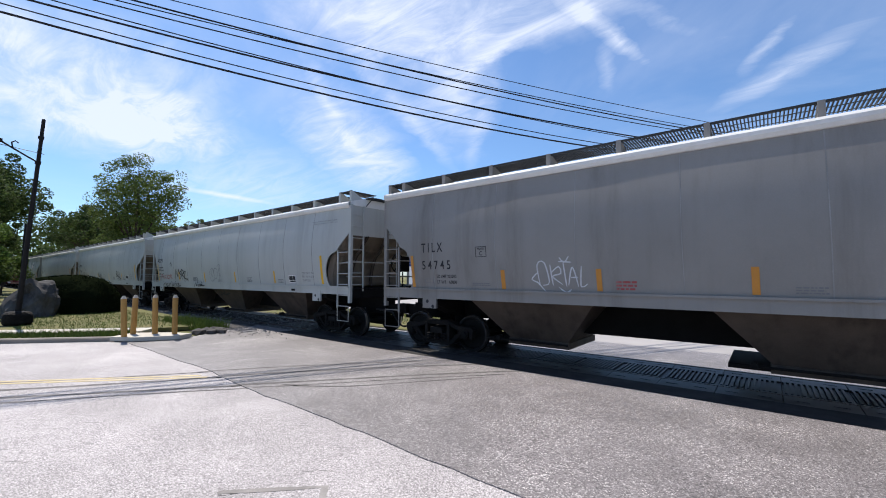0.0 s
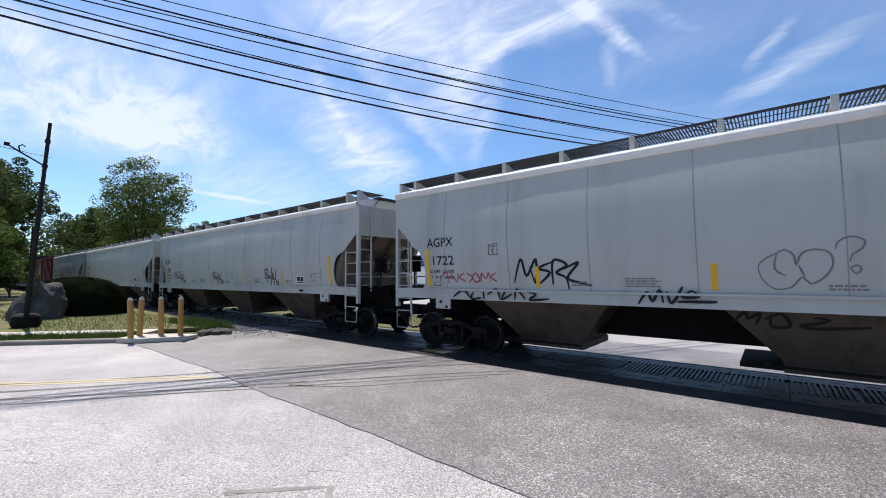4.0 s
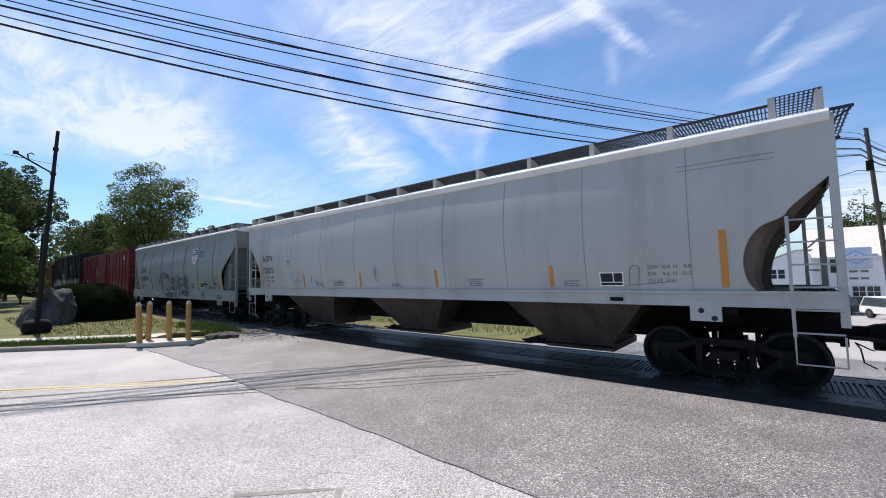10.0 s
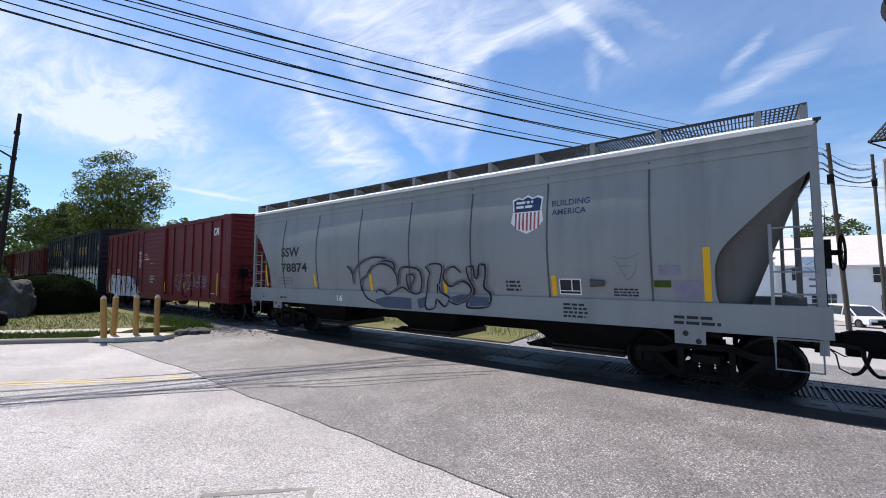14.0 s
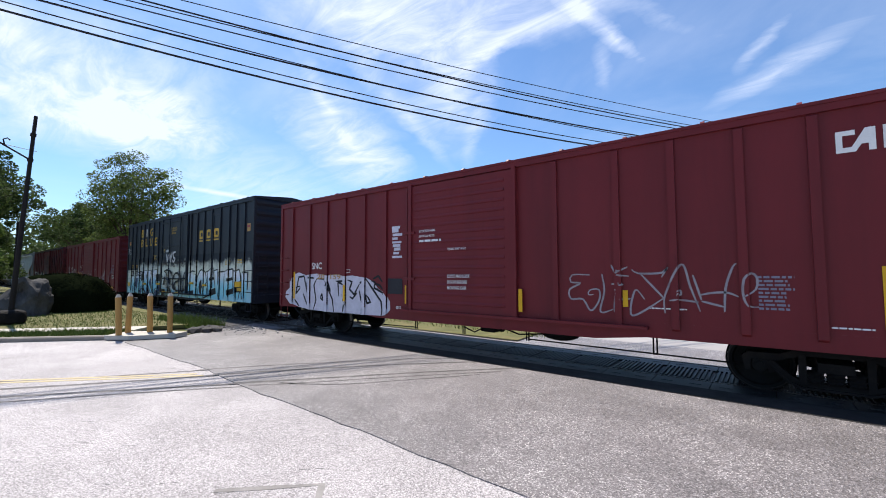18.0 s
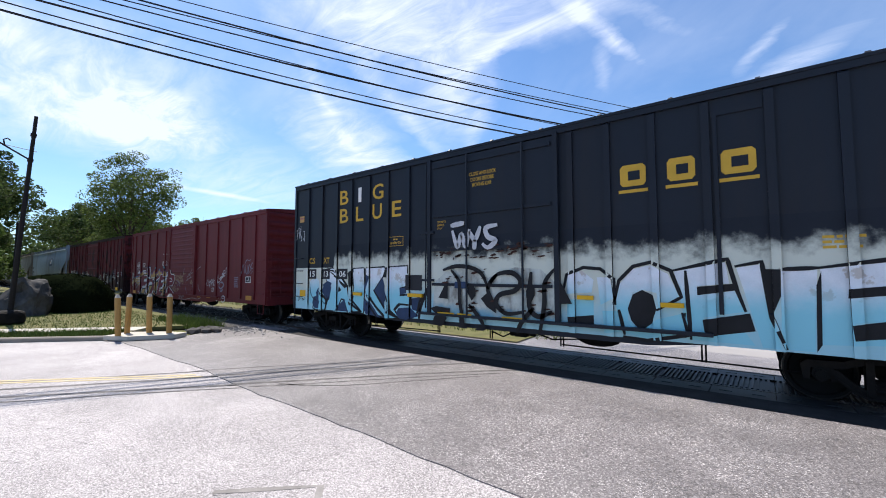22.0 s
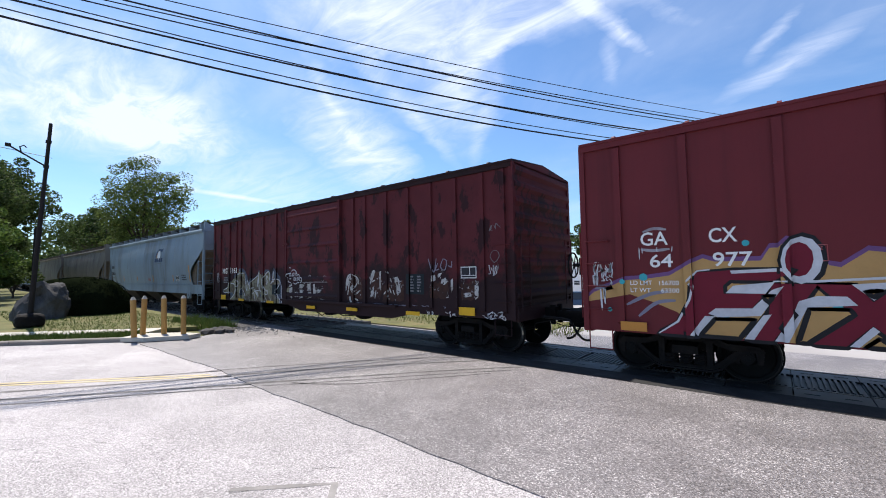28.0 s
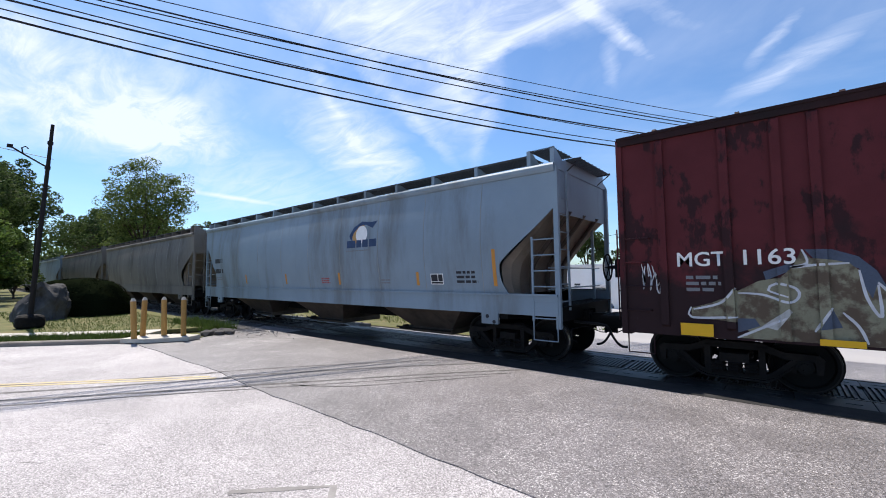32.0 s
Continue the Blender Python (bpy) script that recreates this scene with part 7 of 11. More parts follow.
    spray_fill(car, side, M_PIECE, ((3.61, 2.01), (4.34, 2.14), (4.38, 1.80), (3.94, 1.75), (3.97, 1.61), (4.48, 1.69), (4.56, 1.36), (4.02, 1.24), (4.03, 0.94), (4.53, 1.09), (4.68, 0.85), (3.85, 0.86), (3.73, 1.30)),
          ((4.48, 2.05), (4.78, 2.10), (4.86, 1.57), (4.99, 0.83), (4.77, 0.83), (4.65, 1.34)),
          ((5.02, 2.00), (5.43, 2.02), (5.36, 0.83), (5.03, 0.83), (5.00, 1.14)),
          ((5.46, 2.02), (6.17, 2.12), (6.18, 1.80), (5.76, 1.73), (5.75, 1.63), (6.21, 1.66), (6.22, 1.33), (5.78, 1.27), (5.79, 1.05), (6.33, 1.13), (6.33, 1.01), (5.43, 0.94)),
          ((6.33, 2.03), (6.76, 2.10), (6.90, 1.62), (6.91, 1.03), (6.69, 0.87), (6.45, 0.90), (6.39, 1.23)), lift=0.004)
    spray_fill(car, side, M_PIECE, ((7.04, 1.97), (7.44, 1.99), (7.40, 0.94), (7.08, 1.00), (7.21, 1.41), (7.03, 1.54)), lift=0.004)
    spray_fill(car, side, M_SPD, ((2.91, 1.26), (3.07, 1.21), (3.21, 1.40), (3.28, 1.22), (3.06, 1.00), (2.94, 1.11)),
          ((6.83, 1.90), (6.94, 1.76), (6.98, 1.40), (6.90, 1.62)), lift=0.006)
    spray_fill(car, side, M_SPK, ((3.94, 1.74), (4.45, 1.80), (4.45, 1.69), (3.94, 1.60)),
          ((4.00, 1.20), (4.63, 1.34), (4.69, 1.07), (4.03, 0.93)),
          ((5.74, 1.74), (6.20, 1.80), (6.19, 1.67), (5.73, 1.61)),
          ((5.75, 1.24), (6.30, 1.36), (6.30, 1.12), (5.77, 1.03)),
          ((4.80, 2.03), (5.02, 2.02), (5.01, 1.62), (4.89, 1.30), (4.84, 1.67)),
          ((5.41, 1.79), (5.47, 2.00), (5.44, 0.94), (5.38, 0.83)),
          ((6.19, 2.13), (6.31, 2.09), (6.36, 1.37), (6.23, 1.31)),
          ((6.78, 2.10), (6.94, 1.81), (7.16, 0.92), (6.97, 0.90), (6.92, 1.44)),
          ((6.45, 1.61), (6.95, 1.64), (6.95, 1.19), (6.48, 1.17)),
          ((7.44, 1.99), (7.55, 1.99), (7.52, 1.30), (7.43, 1.29)), lift=0.008)
    spray_fill(car, side, M_SPK, ((1.72, 1.10), (2.24, 1.17), (2.24, 0.97), (1.75, 0.91)),
          ((2.85, 1.32), (2.94, 1.58), (3.10, 1.67), (3.28, 1.58), (3.33, 1.34), (3.25, 1.09), (3.06, 0.93), (2.91, 1.11)), lift=0.008)
    spray_lines(car, side, M_SPK, 0.065, ((1.62, 1.48), (1.72, 1.94), (2.06, 2.08), (2.38, 2.05), (2.62, 1.86), (2.64, 1.38)),
          ((2.61, 1.38), (2.71, 1.83), (2.96, 2.09), (3.25, 2.16), (3.56, 2.01), (3.71, 1.56), (3.33, 1.32)),
          ((3.71, 1.30), (3.80, 0.93), (3.16, 0.78), (2.76, 0.82)),
          ((2.70, 1.30), (2.79, 0.85)),
          ((3.59, 2.01), (4.37, 2.19), (4.48, 1.69), (4.58, 1.36)),
          ((3.78, 2.01), (3.83, 0.86)),
          ((4.46, 2.07), (4.80, 2.14), (4.89, 1.30), (5.05, 0.83)),
          ((5.00, 2.02), (5.45, 2.04)),
          ((5.45, 2.04), (6.19, 2.15), (6.33, 2.03), (6.78, 2.12), (6.94, 1.81), (7.16, 0.92)),
          ((7.04, 1.99), (7.51, 2.00)),
          ((6.92, 1.39), (6.73, 0.88)),
          ((6.46, 1.42), (6.51, 0.88)), lift=0.010, sharp=True)
    arcs = (((-2.21, 0.71), (-2.15, 1.11), (-1.94, 1.52), (-1.70, 1.86), (-1.34, 2.05), (-0.93, 2.14), (-0.47, 2.09), (-0.20, 1.93), (-0.06, 1.62)), ((-1.09, 2.05), (-0.86, 1.78), (-0.84, 1.37), (-0.78, 1.02), (-0.71, 0.72)), ((-0.58, 1.25), (-0.41, 1.09), (-0.24, 0.90), (-0.14, 0.70)), ((-1.77, 1.86), (-1.74, 1.43), (-1.82, 1.18)), ((0.18, 1.95), (-0.00, 1.76), (-0.06, 1.58), (0.05, 1.41)))
    darks = (((-1.48, 1.37), (-1.20, 1.84), (-1.19, 1.36)), ((-0.60, 1.69), (-0.49, 1.74), (-0.39, 1.61), (-0.39, 1.46), (-0.50, 1.34), (-0.61, 1.51)), ((-0.25, 1.40), (-0.08, 1.53), (0.15, 1.34), (0.14, 1.09), (-0.09, 1.22)), ((-1.69, 0.71), (-1.62, 0.91), (-1.38, 1.07), (-1.22, 0.89), (-1.39, 0.69)), ((-0.86, 0.70), (-0.85, 1.06), (-0.62, 0.69)), ((-0.42, 0.67), (-0.28, 0.81), (-0.14, 0.74), (-0.18, 0.68)), ((-1.75, 1.11), (-1.55, 1.17), (-1.13, 1.13), (-1.13, 0.99), (-1.55, 0.98)))
    flip = lambda q: [(0.62 + 0.9 * (-0.1 - a), b) for a, b in q]
    on_door = Side(-W - 0.128)
    spray_fill(car, dside, M_PIECE2, ((-1.7, 1.0), (-1.62, 1.75), (-1.3, 2.0), (-0.9, 2.1), (-0.45, 2.05), (-0.1, 1.85), (0.1, 1.95), (0.6, 2.1), (1.2, 2.05), (1.48, 1.8), (1.48, 1.0)), lift=0.004)
    for ln in arcs:
        keep_on = [p for p in ln if p[0] > -1.7]
        if len(keep_on) > 1:
            spray_lines(car, on_door, M_SPK, 0.10, keep_on)
    for ln in arcs[1:3]:
        spray_lines(car, on_door, M_SPK, 0.10, flip(ln))
    spray_fill(car, on_door, M_SPK, *[d for d in darks], lift=0.003)
    spray_fill(car, on_door, M_SPK, *[flip(d)[::-1] for d in darks[:2]], lift=0.003)
    spray_lines(car, on_door, M_SPK, 0.11, ((0.0, 1.75), (0.2, 1.95), (0.55, 1.98), (0.75, 1.8), (0.62, 1.6), (0.25, 1.5), (0.15, 1.3), (0.4, 1.1), (0.8, 1.15)), ((1.0, 2.0), (0.95, 1.3), (1.15, 1.08), (1.45, 1.2)))
    spray_fill(car, on_door, M_SPD, ((-0.98, 1.77), (-0.62, 1.78), (-0.62, 1.62), (-0.99, 1.61)), lift=0.005)
    spray_lines(car, side, M_SPK, 0.10, ((-2.21, 0.78), (-2.15, 1.11), (-1.94, 1.52), (-1.78, 1.76)))
    # rust and grime scraped along the door
    rng = random.Random(17)
    for k in range(75):
        x, z = rng.uniform(-1.6, 1.35), rng.choice((rng.uniform(1.05, 2.1), rng.uniform(2.3, 2.6)))
        wd, ht = rng.uniform(0.04, 0.26), rng.uniform(0.015, 0.06)
        spray_fill(car, on_door, M_RUSTO, ((x, z), (x + wd * 0.4, z - ht * 0.4), (x + wd, z + 0.01), (x + wd * 0.8, z + ht), (x + wd * 0.3, z + ht * 0.7)), lift=0.006, name="rust_patch")
    spray_fill(car, side, M_LETK, ((-2.66, 1.53), (-2.10, 1.53), (-2.10, 1.93), (-2.66, 1.93)), lift=0.012, name="black_panel")
    # number boards
    spray_fill(car, side, M_PIECE, ((-7.06, 1.02), (-7.04, 1.72), (-6.72, 1.86), (-6.46, 1.74), (-6.45, 1.02)), lift=0.003)
    spray_fill(car, side, M_SPD, ((-6.68, 1.36), (-6.56, 1.52), (-6.46, 1.42), (-6.47, 1.14), (-6.62, 1.10)), ((-6.32, 1.62), (-6.08, 1.74), (-5.86, 1.68), (-5.96, 1.44), (-6.20, 1.40)), lift=0.007)
    spray_lines(car, side, M_SPK, 0.03, ((-7.04, 1.72), (-6.98, 1.38), (-6.86, 1.2), (-6.6, 1.08)), ((-6.34, 1.1), (-6.2, 1.02), (-6.08, 1.14), (-6.12, 1.3)), lift=0.009)
    scribble(car, side, M_SPK, -7.72, -7.22, 1.06, 1.18, 97, 0.014, 5)
    for tx, x0, x1 in (("15", -7.08, -6.68), ("13", -6.33, -5.97), ("06", -5.55, -5.10)):
        bm = B()
        box(bm, x0, x1, y - 0.012, y, 1.80, 2.12)
        b = part("number_board", bm, M_LETK, car)
        letter(b, tx, x0 + 0.07, x1 - 0.07, 1.87, 2.05, M_LETW, y - 0.014)
    for x0, x1, z0, z1 in ((6.56, 7.01, 1.40, 1.62), (3.4, 3.75, 1.38, 1.46), (1.95, 2.25, 1.46, 1.54), (-4.75, -4.4, 1.33, 1.42), (-2.55, -2.05, 1.36, 1.45), (-7.5, -7.2, 1.22, 1.42)):
        bm = B()
        box(bm, x0, x1, y - 0.075, y - 0.012, z0, z1)
        part("reflector", bm, M_YEL, car, "yellow reflective strip")
    for x0, x1 in ((-1.5, -1.0), (0.3, 0.8), (-0.9, -0.5)):
        bm = B()
        box(bm, x0, x1, -W - 0.15, -W - 0.14, 0.94, 1.03)
        part("reflector", bm, M_YEL, car, "yellow reflective strip")
    bm = B()
    box(bm, 6.62, 6.98, y - 0.012, y - 0.006, 1.24, 1.36)
    part("warning_plate", bm, M_LETY, car)
    for x0, x1, z0, z1 in ((7.35, 7.63, 3.64, 3.95), (-7.68, -7.42, 3.72, 3.93)):
        bm = B()
        box(bm, x0, x1, y - 0.003, y, z0, z1)
        lb = part("label", bm, M_SPO, car, "orange and red label")
        bm = B()
        box(bm, x0 + 0.02, x1 - 0.02, y - 0.005, y - 0.002, (z0 + z1) / 2, z1 - 0.06)
        part("label_band", bm, M_LETR, lb)
    for k, tx in enumerate(("CLOSE AND LOCK", "DOORS BEFORE", "MOVING CAR")):
        letter(car, tx, -0.58 + 0.04 * k, 0.15 - 0.06 * k, 4.26 - 0.13 * k, 4.35 - 0.13 * k, M_LETY, -W - 0.09)
    for k, tx in enumerate(("SECURITY", "DEVICE", "ONLY")):
        letter(car, tx, -1.55, (-1.28, -1.34, -1.4)[k], 3.22 - 0.08 * k, 3.27 - 0.08 * k, M_LETY, -W - 0.09)
    plate_box(car, y, -3.33, -2.78, 2.72, 2.98, M_LETY, False)
    bars(car, -3.15, -2.95, 2.87, 2.94, 1, M_LETY, y - 0.003, seed=41)
    letter(car, "Quality Car", -3.28, -2.83, 2.76, 2.85, M_LETY, y - 0.003)
    spray_lines(car, Side(-W - 0.13), M_SPW, 0.12, ((-1.05, 3.0), (-0.9, 2.6), (-0.78, 2.9), (-0.66, 2.6), (-0.55, 3.0)), ((-0.55, 2.95), (-0.4, 2.75), (-0.25, 3.05)), ((-0.4, 2.75), (-0.42, 2.52)), ((0.2, 3.05), (-0.1, 3.0), (-0.05, 2.8), (0.15, 2.7), (-0.05, 2.55), (-0.2, 2.65)), ((-1.1, 3.12), (-0.7, 3.16)))
    scribble(car, side, M_SPW, -7.85, -7.38, 3.05, 3.62, 42, 0.022, 4)
    bars(car, 5.5, 5.95, 2.3, 2.52, 3, M_LETY, y - 0.004, seed=43)
    bars(car, 6.6, 7.1, 2.35, 2.55, 2, M_LETY, y - 0.004, seed=44)
    bm = B()
    box(bm, 4.22, 4.9, y - 0.02, y, 4.55, 4.66)
    box(bm, 4.24, 4.3, y - 0.03, y, 1.3, 4.55)
    part("plug_door_trim", bm, M_BLUE, car)


def paint_boxcar_3(car, side, W):
    y = side.y - 0.004
    cloud = ((-8.02, 1.32), (-7.79, 1.52), (-7.20, 1.75), (-6.86, 1.77), (-6.48, 1.83), (-6.16, 2.03), (-5.98, 2.11), (-5.82, 2.05), (-5.22, 2.05), (-5.11, 2.24), (-5.01, 2.24), (-4.91, 2.34), (-4.58, 2.27), (-4.46, 1.96), (-4.34, 1.93), (-4.06, 2.15), (-3.88, 2.12), (-3.76, 1.98), (-3.63, 1.99), (-3.42, 2.03), (-3.28, 2.19), (-3.19, 2.19), (-3.04, 2.06), (-2.87, 2.06), (-2.65, 1.92), (-2.52, 2.00), (-2.42, 2.11), (-2.33, 2.12), (-2.22, 2.02), (-2.08, 1.95), (-2.15, 0.83), (-6.10, 0.83), (-6.38, 1.20), (-6.75, 1.36), (-7.14, 1.49), (-7.57, 1.40))
    spray_fill(car, side, M_SPP, [(a, b + 0.07) for a, b in cloud], lift=0.002)
    spray_fill(car, side, M_SPO, cloud, lift=0.003)
    def crimson(*areas):
        for a in areas:
            spray_lines(car, side, M_SPK, 0.11, (*a, a[0], a[1]), lift=0.004, sharp=True)
        spray_fill(car, side, M_SPC, *areas, lift=0.006)
    crimson(((-6.17, 1.75), (-6.07, 1.88), (-5.82, 1.89), (-5.58, 1.91), (-4.83, 1.89), (-5.08, 1.74), (-5.63, 1.75), (-5.72, 1.66), (-5.72, 1.53), (-5.19, 1.54), (-5.36, 1.32), (-5.87, 1.27), (-6.10, 0.83), (-6.68, 0.83), (-6.38, 1.02), (-6.19, 1.43)), ((-5.11, 1.70), (-4.59, 1.69), (-4.86, 1.26), (-5.13, 0.83), (-5.44, 0.83), (-5.16, 1.24)), ((-4.61, 1.69), (-4.21, 1.68), (-4.05, 1.45), (-3.71, 1.76), (-3.36, 1.94), (-3.19, 1.79), (-3.38, 1.67), (-3.64, 1.62), (-3.94, 1.26), (-3.60, 0.88), (-3.76, 0.83), (-4.07, 1.13), (-4.34, 0.83), (-4.70, 0.83), (-4.23, 1.25)))
    crimson(((-3.35, 1.54), (-3.15, 1.87), (-2.75, 1.93), (-2.67, 1.82), (-2.23, 1.82), (-2.45, 1.62), (-2.89, 1.61), (-3.00, 1.50), (-2.57, 1.49), (-2.65, 1.34), (-3.04, 1.30), (-3.16, 1.02), (-2.70, 0.99), (-2.87, 0.83), (-3.53, 0.83)), ((-2.12, 1.94), (-2.13, 2.06), (-1.71, 2.11), (-1.72, 1.88), (-1.90, 1.84), (-2.09, 1.25), (-2.16, 0.93), (-1.77, 0.95), (-1.79, 0.83), (-2.41, 0.83), (-2.10, 1.68), (-1.94, 1.87)))
    spray_fill(car, side, M_SPW, ((-5.62, 1.90), (-4.98, 1.93), (-4.96, 1.88), (-5.60, 1.85)), ((-5.69, 1.54), (-5.59, 1.66), (-5.07, 1.72), (-5.19, 1.54)), ((-5.94, 1.20), (-5.84, 1.29), (-5.36, 1.31), (-5.11, 1.60), (-4.97, 1.66), (-5.26, 1.20), (-5.79, 1.15)), ((-5.99, 1.16), (-5.79, 1.16), (-6.07, 0.83), (-6.21, 0.83)), ((-5.48, 0.83), (-5.23, 1.21), (-5.13, 1.23), (-5.36, 0.83)), ((-4.81, 1.44), (-4.61, 1.52), (-4.30, 1.52), (-4.20, 1.40), (-4.72, 1.35), (-4.95, 0.83), (-5.11, 0.83), (-4.89, 1.23)), ((-4.25, 1.69), (-3.87, 1.72), (-4.04, 1.47)), ((-3.71, 1.61), (-3.23, 1.79), (-3.19, 1.72), (-3.61, 1.57)), ((-4.31, 0.83), (-4.07, 1.12), (-4.01, 1.06), (-4.21, 0.83)), lift=0.008)
    spray_fill(car, side, M_SPW, ((-3.94, 1.26), (-3.67, 1.59), (-3.61, 1.57), (-3.86, 1.25), (-3.58, 0.92), (-3.63, 0.88)), ((-3.33, 1.54), (-3.14, 1.86), (-3.08, 1.85), (-3.30, 1.49), (-3.47, 0.91), (-3.53, 0.90)), ((-2.94, 1.51), (-2.84, 1.64), (-2.45, 1.62), (-2.22, 1.82), (-2.12, 1.92), (-2.00, 2.01), (-1.98, 1.89), (-2.11, 1.72), (-2.39, 1.55), (-2.70, 1.53)), ((-3.08, 1.18), (-2.71, 1.31), (-2.61, 1.42), (-2.37, 1.51), (-2.31, 1.35), (-2.52, 1.16), (-2.90, 1.14)), ((-3.16, 1.00), (-3.04, 1.30), (-2.99, 1.29), (-3.10, 0.99)), ((-2.84, 0.83), (-2.66, 0.99), (-2.58, 0.98), (-2.73, 0.83)), ((-2.12, 1.95), (-2.13, 2.06), (-1.71, 2.12), (-1.71, 2.08), (-2.08, 2.01), (-2.07, 1.95)), lift=0.008)
    spray_fill(car, side, M_SPW, ((-2.15, 0.94), (-1.92, 1.41), (-1.84, 1.38), (-2.02, 1.02)), lift=0.008)
    def counter(*areas):
        for a in areas:
            spray_lines(car, side, M_SPK, 0.07, (*a, a[0], a[1]), lift=0.010, sharp=True)
        spray_fill(car, side, M_SPO, *areas, lift=0.009)
    counter(((-5.85, 1.12), (-5.33, 1.14), (-5.54, 0.83), (-6.07, 0.83)), ((-4.70, 1.33), (-4.28, 1.34), (-4.24, 1.27), (-4.74, 0.83), (-4.85, 0.83)), ((-4.12, 1.59), (-3.95, 1.61), (-4.04, 1.52)), ((-3.86, 1.25), (-3.59, 1.56), (-3.32, 1.59), (-3.58, 0.94)), ((-4.16, 0.83), (-4.02, 0.96), (-3.80, 0.83)), ((-2.95, 1.11), (-2.47, 1.18), (-2.22, 1.47), (-2.11, 1.43), (-2.37, 0.83), (-2.66, 0.87), (-2.57, 1.05), (-2.88, 1.03)), ((-5.22, 1.50), (-5.09, 1.52), (-5.16, 1.40)))
    spray_fill(car, side, M_SPK, ((-4.46, 2.03), (-4.51, 1.83), (-4.62, 1.69), (-4.76, 1.63), (-4.90, 1.69), (-5.00, 1.84), (-5.03, 2.05), (-4.98, 2.26), (-4.87, 2.40), (-4.72, 2.45), (-4.59, 2.39), (-4.49, 2.23)), lift=0.005)
    spray_fill(car, side, M_SPW, ((-4.52, 2.03), (-4.56, 1.87), (-4.65, 1.74), (-4.77, 1.69), (-4.88, 1.74), (-4.97, 1.87), (-4.99, 2.05), (-4.95, 2.22), (-4.86, 2.35), (-4.74, 2.39), (-4.62, 2.34), (-4.54, 2.21)), lift=0.008)
    spray_fill(car, side, M_SPC, ((-4.62, 2.05), (-4.65, 1.92), (-4.71, 1.83), (-4.79, 1.80), (-4.87, 1.83), (-4.93, 1.93), (-4.94, 2.06), (-4.91, 2.19), (-4.85, 2.28), (-4.77, 2.31), (-4.69, 2.27), (-4.63, 2.17)), lift=0.010)
    spray_lines(car, side, M_SPW, 0.035, ((-6.68, 0.83), (-6.38, 1.05), (-6.19, 1.43), (-6.14, 1.65), (-6.25, 1.71), (-6.07, 1.90), (-5.89, 1.92)), ((-5.09, 1.73), (-4.61, 1.73), (-3.71, 1.79), (-3.36, 1.97), (-3.18, 1.79)), ((-3.15, 1.89), (-2.75, 1.95), (-2.67, 1.84), (-2.23, 1.83)), ((-2.13, 1.95), (-1.98, 1.89), (-2.10, 1.68), (-2.40, 0.83)), lift=0.011, sharp=True)
    # the piece fades out over the door
    ds = Side(-W - 0.104)
    low = Side(-W - 0.03)
    rng = random.Random(57)

    def blotch(x0, x1, z0, z1, n, material):
        """Thin overspray: small ragged flecks, denser at the middle."""
        bm = B()
        for k in range(n):
            x, z, r = rng.triangular(x0, x1), rng.triangular(z0, z1), rng.uniform(0.02, 0.09)
            fill(bm, ds, [(x + 1.6 * r * rng.uniform(0.5, 1.0) * math.cos(a * 0.785), z + 0.7 * r * rng.uniform(0.5, 1.0) * math.sin(a * 0.785)) for a in range(8)], 0.001 + 0.00003 * k, 0.05)
        tagged(part("overspray", bm, material, car, "faded tan overspray"), kind="stuff")
    blotch(-1.1, 0.7, 1.45, 2.05, 70, M_TAND)
    blotch(-1.4, -0.1, 1.02, 1.42, 40, M_TAND)
    blotch(1.1, 1.5, 1.45, 1.72, 10, M_TAND)
    spray_lines(car, ds, M_SPK, 0.10, ((-1.5, 2.10), (-1.32, 2.14), (-1.11, 1.91), (-0.79, 1.88), (-0.85, 1.66), (-1.06, 1.40), (-1.47, 1.40), (-1.02, 1.15), (-0.74, 1.02)), lift=0.004, sharp=True)
    spray_fill(car, ds, M_SPC, ((-1.5, 2.10), (-1.32, 2.14), (-1.11, 1.91), (-0.79, 1.88), (-0.85, 1.66), (-1.06, 1.40), (-1.47, 1.40), (-1.02, 1.15), (-0.74, 1.02), (-1.46, 1.02), (-1.5, 1.08)), lift=0.006)
    spray_lines(car, ds, M_SPW, 0.045, ((-1.5, 2.17), (-1.38, 2.16), (-1.27, 1.97), (-0.87, 1.93), (-0.77, 1.74), (-1.01, 1.40), (-1.39, 1.38)), ((-1.5, 1.33), (-1.39, 1.28), (-0.81, 0.99)), ((-1.45, 1.75), (-1.18, 1.72), (-1.10, 1.60), (-1.42, 1.58)), lift=0.008)
    spray_lines(car, ds, M_SPT2, 0.024, ((0.25, 1.82), (0.42, 2.21)), ((0.81, 1.66), (0.90, 1.89), (1.18, 2.04), (1.33, 2.23)), ((0.75, 1.81), (1.11, 1.93), (1.38, 2.03), (1.52, 2.07)), ((0.63, 1.61), (1.02, 1.74), (1.38, 1.84)), ((1.07, 1.96), (1.23, 1.81), (1.44, 1.88)), ((1.39, 1.59), (1.47, 1.37), (1.5, 1.15)), lift=0.004)
    spray_lines(car, ds, M_SPV, 0.03, ((-0.54, 1.66), (-0.01, 1.50)), ((-0.40, 1.33), (-0.22, 1.58), (-0.11, 1.34)), ((0.63, 1.35), (0.79, 1.05)), ((-0.20, 1.46), (-0.01, 1.34)), lift=0.004)
    spray_lines(car, side, M_SPT2, 0.026, ((1.68, 2.12), (1.88, 2.24), (2.13, 2.30)), ((1.86, 1.52), (1.95, 1.30), (2.14, 1.17)), lift=0.004)
